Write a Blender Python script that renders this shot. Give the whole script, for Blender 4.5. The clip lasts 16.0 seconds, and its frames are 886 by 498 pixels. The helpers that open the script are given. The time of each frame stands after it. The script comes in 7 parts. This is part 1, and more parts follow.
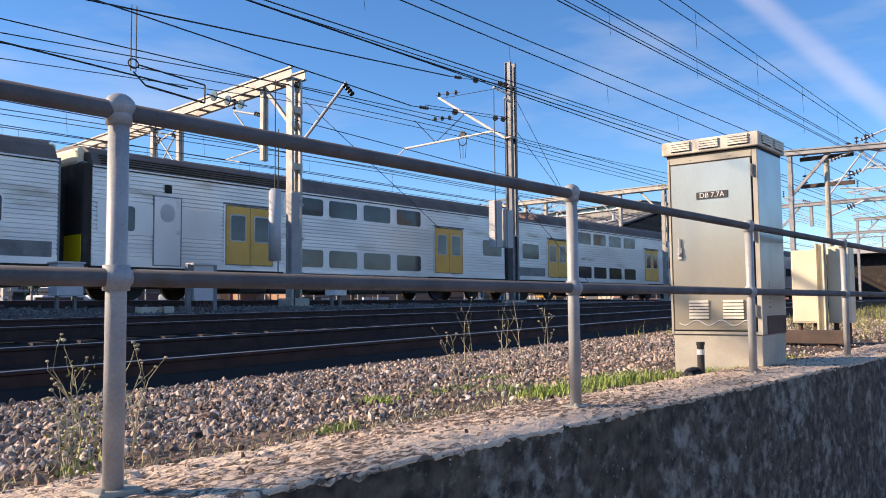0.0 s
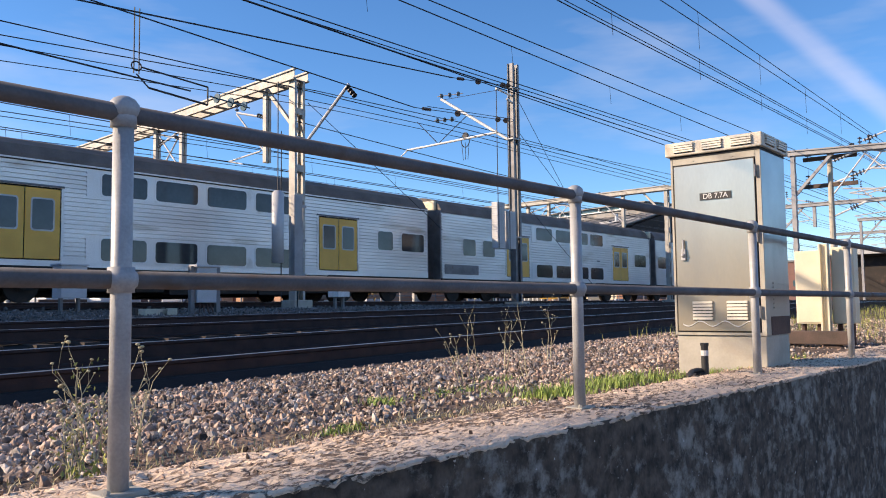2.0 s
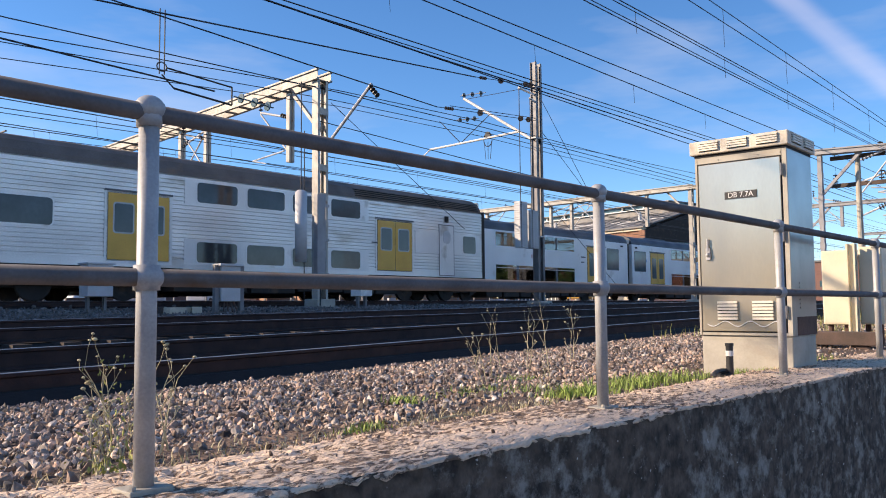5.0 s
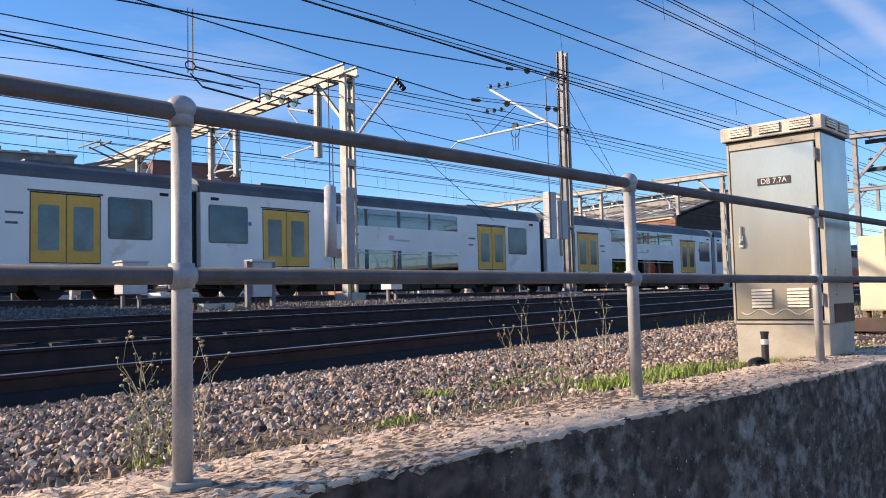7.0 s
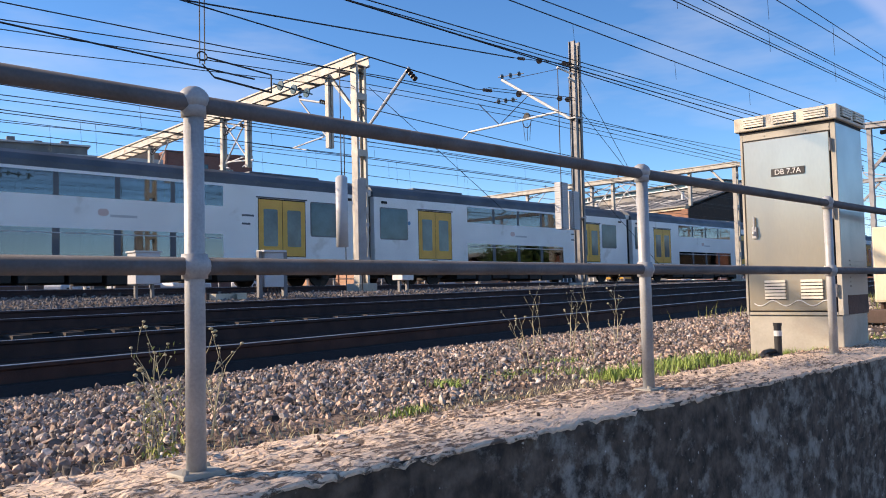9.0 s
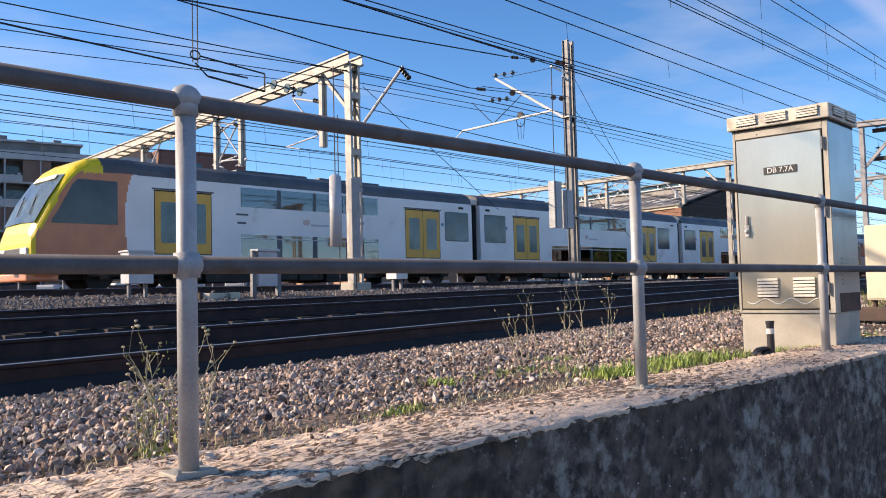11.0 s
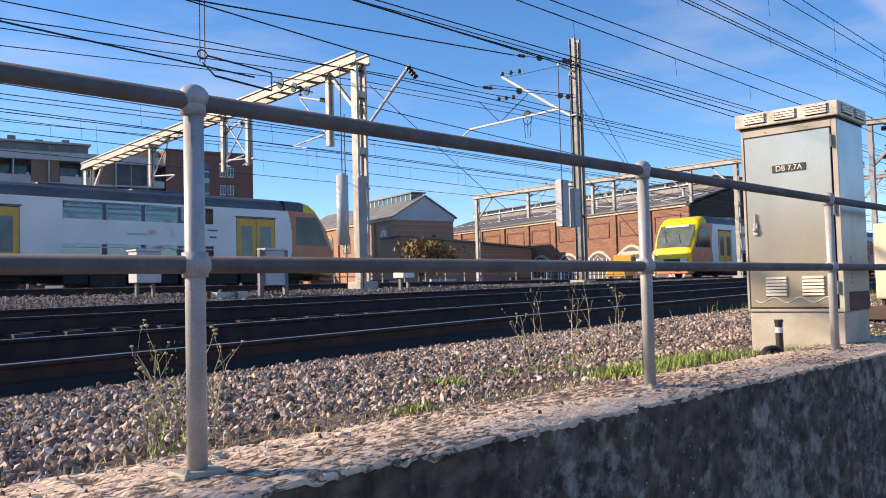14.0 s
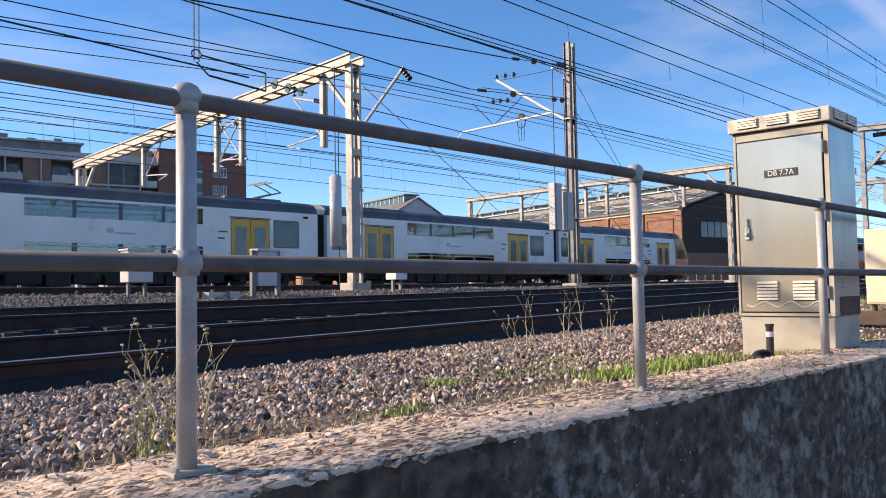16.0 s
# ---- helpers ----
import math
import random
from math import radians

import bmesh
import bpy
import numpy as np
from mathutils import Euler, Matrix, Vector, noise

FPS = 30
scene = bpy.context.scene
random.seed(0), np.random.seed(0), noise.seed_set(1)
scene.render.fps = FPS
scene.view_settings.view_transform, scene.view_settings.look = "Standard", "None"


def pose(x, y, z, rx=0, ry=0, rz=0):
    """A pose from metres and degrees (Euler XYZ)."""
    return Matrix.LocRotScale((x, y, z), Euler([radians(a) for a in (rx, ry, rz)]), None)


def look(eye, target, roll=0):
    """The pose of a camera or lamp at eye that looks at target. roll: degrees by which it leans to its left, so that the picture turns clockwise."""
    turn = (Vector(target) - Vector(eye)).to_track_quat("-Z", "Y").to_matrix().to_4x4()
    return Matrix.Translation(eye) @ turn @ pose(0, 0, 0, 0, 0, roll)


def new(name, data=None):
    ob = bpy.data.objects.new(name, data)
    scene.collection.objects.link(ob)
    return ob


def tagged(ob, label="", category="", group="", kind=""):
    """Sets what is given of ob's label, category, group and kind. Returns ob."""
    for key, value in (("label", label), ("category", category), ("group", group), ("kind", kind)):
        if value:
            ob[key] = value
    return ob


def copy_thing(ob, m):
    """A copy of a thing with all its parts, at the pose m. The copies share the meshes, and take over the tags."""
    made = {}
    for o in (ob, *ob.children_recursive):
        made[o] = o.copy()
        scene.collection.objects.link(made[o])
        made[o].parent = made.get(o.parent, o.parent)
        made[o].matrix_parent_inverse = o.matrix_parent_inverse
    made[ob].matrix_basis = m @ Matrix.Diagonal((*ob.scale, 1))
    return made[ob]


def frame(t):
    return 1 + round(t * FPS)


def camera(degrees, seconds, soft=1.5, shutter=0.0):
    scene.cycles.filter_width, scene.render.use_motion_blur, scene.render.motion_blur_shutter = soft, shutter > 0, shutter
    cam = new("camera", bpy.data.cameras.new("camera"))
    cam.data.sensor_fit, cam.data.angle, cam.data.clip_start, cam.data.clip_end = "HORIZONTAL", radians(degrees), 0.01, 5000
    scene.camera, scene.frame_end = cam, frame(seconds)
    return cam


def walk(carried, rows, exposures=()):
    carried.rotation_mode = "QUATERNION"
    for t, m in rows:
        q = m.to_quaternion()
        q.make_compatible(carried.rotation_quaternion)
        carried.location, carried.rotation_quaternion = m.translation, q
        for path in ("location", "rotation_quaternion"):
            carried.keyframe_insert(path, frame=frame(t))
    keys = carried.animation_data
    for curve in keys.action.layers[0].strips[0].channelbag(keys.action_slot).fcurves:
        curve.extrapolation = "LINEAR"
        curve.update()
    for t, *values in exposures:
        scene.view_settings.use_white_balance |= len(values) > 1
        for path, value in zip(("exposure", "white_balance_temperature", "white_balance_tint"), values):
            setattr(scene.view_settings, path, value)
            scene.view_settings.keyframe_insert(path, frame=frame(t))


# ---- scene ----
cam = camera(56.8, 16.0, soft=1.0)

# seconds, place, then tilt, lean and turn of the hand-held camera
PATH = [
    (0.0, 0.003, -0.006, 0.458, 93.96, 0.60, -51.04),
    (0.5, 0.003, -0.005, 0.458, 93.91, 0.47, -51.41),
    (1.0, 0.001, -0.007, 0.458, 93.82, 0.52, -51.22),
    (1.5, -0.002, -0.007, 0.458, 93.94, 0.62, -51.02),
    (2.0, 0.000, -0.003, 0.458, 94.06, 0.71, -50.84),
    (2.5, -0.000, -0.004, 0.456, 94.01, 0.78, -50.62),
    (3.0, 0.002, -0.004, 0.457, 93.85, 0.81, -50.48),
    (3.5, 0.001, -0.000, 0.458, 93.62, 0.81, -50.14),
    (4.0, 0.001, -0.002, 0.457, 93.79, 0.73, -49.98),
    (6.5, -0.002, 0.001, 0.455, 93.83, 0.92, -47.75),
    (7.0, -0.003, 0.002, 0.459, 93.53, 1.43, -47.19),
    (7.5, -0.003, -0.000, 0.458, 93.14, 1.75, -46.39),
    (8.0, -0.003, -0.001, 0.459, 93.01, 1.86, -46.25),
    (8.5, 0.001, 0.003, 0.459, 92.99, 1.80, -46.47),
    (9.0, -0.003, 0.005, 0.460, 92.89, 1.32, -46.41),
    (11.5, 0.001, 0.001, 0.458, 92.74, 1.59, -47.16),
    (12.0, 0.003, 0.001, 0.458, 92.69, 1.61, -47.86),
    (12.5, 0.002, -0.003, 0.458, 92.53, 1.50, -48.23),
    (13.0, 0.006, 0.005, 0.461, 92.60, 1.44, -48.20),
    (13.5, -0.003, -0.000, 0.458, 92.77, 1.52, -47.18),
    (14.0, -0.000, 0.007, 0.460, 92.73, 1.49, -46.34),
    (14.5, -0.002, 0.004, 0.460, 92.71, 1.42, -46.36),
    (15.0, 0.000, 0.005, 0.460, 92.55, 1.39, -46.51),
    (15.5, -0.003, 0.004, 0.457, 92.58, 1.10, -46.81),
    (16.0, 0.001, 0.005, 0.455, 92.88, 1.01, -46.86),
]
walk(cam, [(t, pose(x, y, z, rx, ry, rz)) for t, x, y, z, rx, ry, rz in PATH], exposures=[(0, 0.66, 7450, 17), (16, 0.66, 7450, 17)])

# ---- light ----
SUN_AZ, SUN_EL = 131.0, 24.0   # degrees from +X towards +Y, and above the horizon
world = bpy.data.worlds.new("sky")
scene.world = world
world.use_nodes = True
wn, wl = world.node_tree.nodes, world.node_tree.links
wn.clear()
sky = wn.new("ShaderNodeTexSky")
sky.sky_type = 'NISHITA'
sky.sun_disc = False
sky.sun_elevation = radians(SUN_EL)
sky.sun_rotation = radians(90 - SUN_AZ)
sky.air_density, sky.dust_density, sky.ozone_density = 1.0, 0.2, 5.0
sky.altitude = 2000
coord = wn.new("ShaderNodeTexCoord")
stretch = wn.new("ShaderNodeMapping")
stretch.inputs["Scale"].default_value = (1.6, 1.6, 7.0)
cloud = wn.new("ShaderNodeTexNoise")
cloud.inputs["Scale"].default_value = 1.7
cloud.inputs["Detail"].default_value = 5.0
cloud.inputs["Roughness"].default_value = 0.55
ramp = wn.new("ShaderNodeValToRGB")
ramp.color_ramp.elements[0].position = 0.5
ramp.color_ramp.elements[0].color = (0, 0, 0, 1)
ramp.color_ramp.elements[1].position = 0.85
ramp.color_ramp.elements[1].color = (0.5, 0.5, 0.5, 1)
veil = wn.new("ShaderNodeMixRGB")
veil.inputs[2].default_value = (3.3, 3.7, 4.4, 1)
back = wn.new("ShaderNodeBackground")
back.inputs["Strength"].default_value = 0.15
wout = wn.new("ShaderNodeOutputWorld")
wl.new(coord.outputs["Generated"], stretch.inputs["Vector"])
wl.new(stretch.outputs["Vector"], cloud.inputs["Vector"])
wl.new(cloud.outputs["Fac"], ramp.inputs["Fac"])
wl.new(ramp.outputs["Color"], veil.inputs[0])
deep = wn.new("ShaderNodeHueSaturation")
deep.inputs["Saturation"].default_value = 1.15
wl.new(sky.outputs["Color"], deep.inputs["Color"])
wl.new(deep.outputs["Color"], veil.inputs[1])
# an old vapour trail, high over the line
side = wn.new("ShaderNodeVectorMath")
side.operation = 'DOT_PRODUCT'
side.inputs[1].default_value = (0.0027, 0.7579, -0.6523)
wl.new(coord.outputs["Generated"], side.inputs[0])
off = wn.new("ShaderNodeMath")
off.operation = 'ABSOLUTE'
wl.new(side.outputs["Value"], off.inputs[0])
fade = wn.new("ShaderNodeMapRange")
fade.interpolation_type = 'SMOOTHSTEP'
fade.inputs["From Min"].default_value, fade.inputs["From Max"].default_value = 0.002, 0.019
fade.inputs["To Min"].default_value, fade.inputs["To Max"].default_value = 0.36, 0.0
wl.new(off.outputs[0], fade.inputs["Value"])
wisp = wn.new("ShaderNodeTexNoise")
wisp.inputs["Scale"].default_value = 9.0
wl.new(coord.outputs["Generated"], wisp.inputs["Vector"])
torn = wn.new("ShaderNodeMath")
torn.operation = 'MULTIPLY'
wl.new(fade.outputs["Result"], torn.inputs[0])
wl.new(wisp.outputs["Fac"], torn.inputs[1])
trail = wn.new("ShaderNodeMixRGB")
trail.inputs[2].default_value = (5.2, 5.0, 5.6, 1)
wl.new(torn.outputs[0], trail.inputs[0])
wl.new(veil.outputs["Color"], trail.inputs[1])
wl.new(trail.outputs["Color"], back.inputs["Color"])
wl.new(back.outputs["Background"], wout.inputs["Surface"])
sun = new("sun", bpy.data.lights.new("sun", 'SUN'))
sun.data.energy, sun.data.angle, sun.data.color = 5.0, radians(0.5), (1.0, 0.86, 0.68)
sd = Vector((math.cos(radians(SUN_AZ)) * math.cos(radians(SUN_EL)), math.sin(radians(SUN_AZ)) * math.cos(radians(SUN_EL)), math.sin(radians(SUN_EL))))
sun.matrix_world = look(sd * 50, (0, 0, 0))


# ---- materials ----
def mat(name, a, b=None, rough=0.6, metal=0.0, scale=6.0, fine=60.0, bump=0.2, spots=None, spot_scale=3.0, spot_at=0.6, stretch=(1, 1, 1), spread=0.0, dist=0.01, soft_spots=0.12, grit=0.45):
    """Two tones mixed by coarse noise, grained by fine noise, with stains of a third tone."""
    m = bpy.data.materials.new(name)
    m.use_nodes = True
    n, l = m.node_tree.nodes, m.node_tree.links
    p = n["Principled BSDF"]
    p.inputs["Metallic"].default_value = metal
    b = b or tuple(c * 0.75 for c in a)
    tc = n.new("ShaderNodeTexCoord")
    mp = n.new("ShaderNodeMapping")
    mp.inputs["Scale"].default_value = stretch
    l.new(tc.outputs["Object"], mp.inputs["Vector"])

    def noisy(s, detail=4.0):
        t = n.new("ShaderNodeTexNoise")
        t.inputs["Scale"].default_value = s
        t.inputs["Detail"].default_value = detail
        l.new(mp.outputs["Vector"], t.inputs["Vector"])
        return t
    big, small = noisy(scale), noisy(fine, 3.0)
    mix = n.new("ShaderNodeMixRGB")
    mix.inputs[1].default_value, mix.inputs[2].default_value = (*a, 1), (*b, 1)
    rp = n.new("ShaderNodeValToRGB")
    rp.color_ramp.elements[0].position, rp.color_ramp.elements[1].position = 0.35, 0.68
    l.new(big.outputs["Fac"], rp.inputs["Fac"])
    l.new(rp.outputs["Color"], mix.inputs[0])
    col = mix.outputs[0]
    grain = n.new("ShaderNodeMixRGB")
    grain.blend_type = 'MULTIPLY'
    grain.inputs[0].default_value = grit
    gr = n.new("ShaderNodeValToRGB")
    gr.color_ramp.elements[0].position, gr.color_ramp.elements[1].position = 0.3, 0.7
    gr.color_ramp.elements[0].color = (0.6, 0.6, 0.6, 1)
    l.new(small.outputs["Fac"], gr.inputs["Fac"])
    l.new(col, grain.inputs[1])
    l.new(gr.outputs["Color"], grain.inputs[2])
    col = grain.outputs[0]
    if spots:
        st = noisy(spot_scale, 6.0)
        sr = n.new("ShaderNodeValToRGB")
        sr.color_ramp.elements[0].position, sr.color_ramp.elements[1].position = spot_at, min(1, spot_at + soft_spots)
        sm = n.new("ShaderNodeMixRGB")
        sm.inputs[2].default_value = (*spots, 1)
        l.new(st.outputs["Fac"], sr.inputs["Fac"])
        l.new(sr.outputs["Color"], sm.inputs[0])
        l.new(col, sm.inputs[1])
        col = sm.outputs[0]
    if spread:
        geo = n.new("ShaderNodeNewGeometry")
        hs = n.new("ShaderNodeHueSaturation")
        mr = n.new("ShaderNodeMapRange")
        mr.inputs["To Min"].default_value, mr.inputs["To Max"].default_value = 1 - spread, 1 + spread
        l.new(geo.outputs["Random Per Island"], mr.inputs["Value"])
        l.new(mr.outputs["Result"], hs.inputs["Value"])
        l.new(col, hs.inputs["Color"])
        col = hs.outputs["Color"]
    l.new(col, p.inputs["Base Color"])
    rr = n.new("ShaderNodeMapRange")
    rr.inputs["To Min"].default_value, rr.inputs["To Max"].default_value = max(0.03, rough - 0.1), min(1, rough + 0.12)
    l.new(big.outputs["Fac"], rr.inputs["Value"])
    l.new(rr.outputs["Result"], p.inputs["Roughness"])
    if bump:
        bp = n.new("ShaderNodeBump")
        bp.inputs["Strength"].default_value, bp.inputs["Distance"].default_value = bump, dist
        l.new(small.outputs["Fac"], bp.inputs["Height"])
        l.new(bp.outputs["Normal"], p.inputs["Normal"])
    return m


def brick_mat(name, a, b, mortar, size=1.0, flat=False):
    m = mat(name, a, b, 0.85, bump=0.3)
    n, l = m.node_tree.nodes, m.node_tree.links
    p = n["Principled BSDF"]
    tc = n.new("ShaderNodeTexCoord")
    mp = n.new("ShaderNodeMapping")
    mp.inputs["Rotation"].default_value = (radians(90), 0, 0)
    br = n.new("ShaderNodeTexBrick")
    br.inputs["Scale"].default_value = size
    br.inputs["Brick Width"].default_value, br.inputs["Row Height"].default_value = 0.48, 0.17
    br.inputs["Mortar Size"].default_value = 0.02
    br.inputs["Color1"].default_value, br.inputs["Color2"].default_value, br.inputs["Mortar"].default_value = (*a, 1), (*b, 1), (*mortar, 1)
    l.new(tc.outputs["Object"], mp.inputs["Vector"])
    l.new(mp.outputs["Vector"], br.inputs["Vector"])
    old = p.inputs["Base Color"].links[0].from_socket
    mx = n.new("ShaderNodeMixRGB")
    mx.inputs[0].default_value = 0.8
    l.new(old, mx.inputs[1])
    l.new(br.outputs["Color"], mx.inputs[2])
    l.new(mx.outputs[0], p.inputs["Base Color"])
    return m


def crust_mat(name, a, b, flake, stretch, size, at, soft, most, fine, bump, dist, along=0.0, tone=3.2):
    """Old concrete: two tones, and flakes or blotches of a third that gather in drifts."""
    m = mat(name, a, b, 0.92, 0, tone, fine, bump, stretch=stretch, dist=dist, grit=0.6)
    n, l = m.node_tree.nodes, m.node_tree.links
    p = n["Principled BSDF"]
    tc = n.new("ShaderNodeTexCoord")
    mp = n.new("ShaderNodeMapping")
    mp.inputs["Scale"].default_value = stretch
    l.new(tc.outputs["Object"], mp.inputs["Vector"])
    drift = n.new("ShaderNodeTexNoise")
    drift.inputs["Scale"].default_value, drift.inputs["Detail"].default_value = 1.5, 3.0
    chips = n.new("ShaderNodeTexNoise")
    chips.inputs["Scale"].default_value, chips.inputs["Detail"].default_value, chips.inputs["Roughness"].default_value = size, 8.0, 0.68
    for q in (drift, chips):
        l.new(mp.outputs["Vector"], q.inputs["Vector"])
    add = n.new("ShaderNodeMath")
    add.operation = 'MULTIPLY_ADD'
    add.inputs[1].default_value = 0.45
    l.new(drift.outputs["Fac"], add.inputs[0])
    l.new(chips.outputs["Fac"], add.inputs[2])
    rp = n.new("ShaderNodeValToRGB")
    rp.color_ramp.elements[0].position, rp.color_ramp.elements[1].position = at + 0.225, at + 0.225 + soft
    rp.color_ramp.elements[1].color = (most, most, most, 1)
    amount = add.outputs[0]
    if along:
        # more pale blotches further along the wall, painting in haze and bounced light
        xyz = n.new("ShaderNodeSeparateXYZ")
        far = n.new("ShaderNodeMapRange")
        far.interpolation_type = 'SMOOTHSTEP'
        far.inputs["From Min"].default_value, far.inputs["From Max"].default_value = 2.5, 7.6
        far.inputs["To Min"].default_value, far.inputs["To Max"].default_value = 0.0, along
        more = n.new("ShaderNodeMath")
        l.new(tc.outputs["Object"], xyz.inputs[0])
        l.new(xyz.outputs["X"], far.inputs[0])
        l.new(far.outputs[0], more.inputs[0])
        l.new(amount, more.inputs[1])
        amount = more.outputs[0]
    l.new(amount, rp.inputs["Fac"])
    old = p.inputs["Base Color"].links[0].from_socket
    mx = n.new("ShaderNodeMixRGB")
    mx.inputs[2].default_value = (*flake, 1)
    l.new(rp.outputs["Color"], mx.inputs[0])
    l.new(old, mx.inputs[1])
    # sparse white specks of lime
    sp = n.new("ShaderNodeTexNoise")
    sp.inputs["Scale"].default_value, sp.inputs["Detail"].default_value = 46.0, 2.0
    l.new(mp.outputs["Vector"], sp.inputs["Vector"])
    sr = n.new("ShaderNodeValToRGB")
    sr.color_ramp.elements[0].position, sr.color_ramp.elements[1].position = 0.72, 0.76
    l.new(sp.outputs["Fac"], sr.inputs["Fac"])
    my = n.new("ShaderNodeMixRGB")
    my.inputs[2].default_value = (0.6, 0.58, 0.54, 1)
    l.new(sr.outputs["Color"], my.inputs[0])
    l.new(mx.outputs[0], my.inputs[1])
    l.new(my.outputs[0], p.inputs["Base Color"])
    bp = n.new("ShaderNodeBump")
    bp.inputs["Strength"].default_value, bp.inputs["Distance"].default_value = 0.7, dist
    bp.invert = True
    l.new(rp.outputs["Color"], bp.inputs["Height"])
    first = p.inputs["Normal"].links[0].from_socket
    l.new(first, bp.inputs["Normal"])
    l.new(bp.outputs["Normal"], p.inputs["Normal"])
    return m


def glass_mat(name, tint, rough=0.08):
    m = mat(name, tint, tuple(c * 0.6 for c in tint), rough, scale=1.2, fine=9, bump=0.03)
    m.node_tree.nodes["Principled BSDF"].inputs["Specular IOR Level"].default_value = 0.45
    return m


def clear_glass(name, tint, rough=0.03, ior=2.0):
    """A tinted pane: see-through, with a mirror sheen at a slant."""
    m = bpy.data.materials.new(name)
    m.use_nodes = True
    n, l = m.node_tree.nodes, m.node_tree.links
    n.clear()
    out = n.new("ShaderNodeOutputMaterial")
    mix = n.new("ShaderNodeMixShader")
    see = n.new("ShaderNodeBsdfTransparent")
    see.inputs["Color"].default_value = (*tint, 1)
    shine = n.new("ShaderNodeBsdfGlossy")
    shine.inputs["Roughness"].default_value = rough
    shine.inputs["Color"].default_value = (0.9, 0.95, 1.0, 1)
    fr = n.new("ShaderNodeFresnel")
    fr.inputs["IOR"].default_value = ior
    l.new(fr.outputs[0], mix.inputs[0])
    l.new(see.outputs[0], mix.inputs[1])
    l.new(shine.outputs[0], mix.inputs[2])
    l.new(mix.outputs[0], out.inputs["Surface"])
    return m


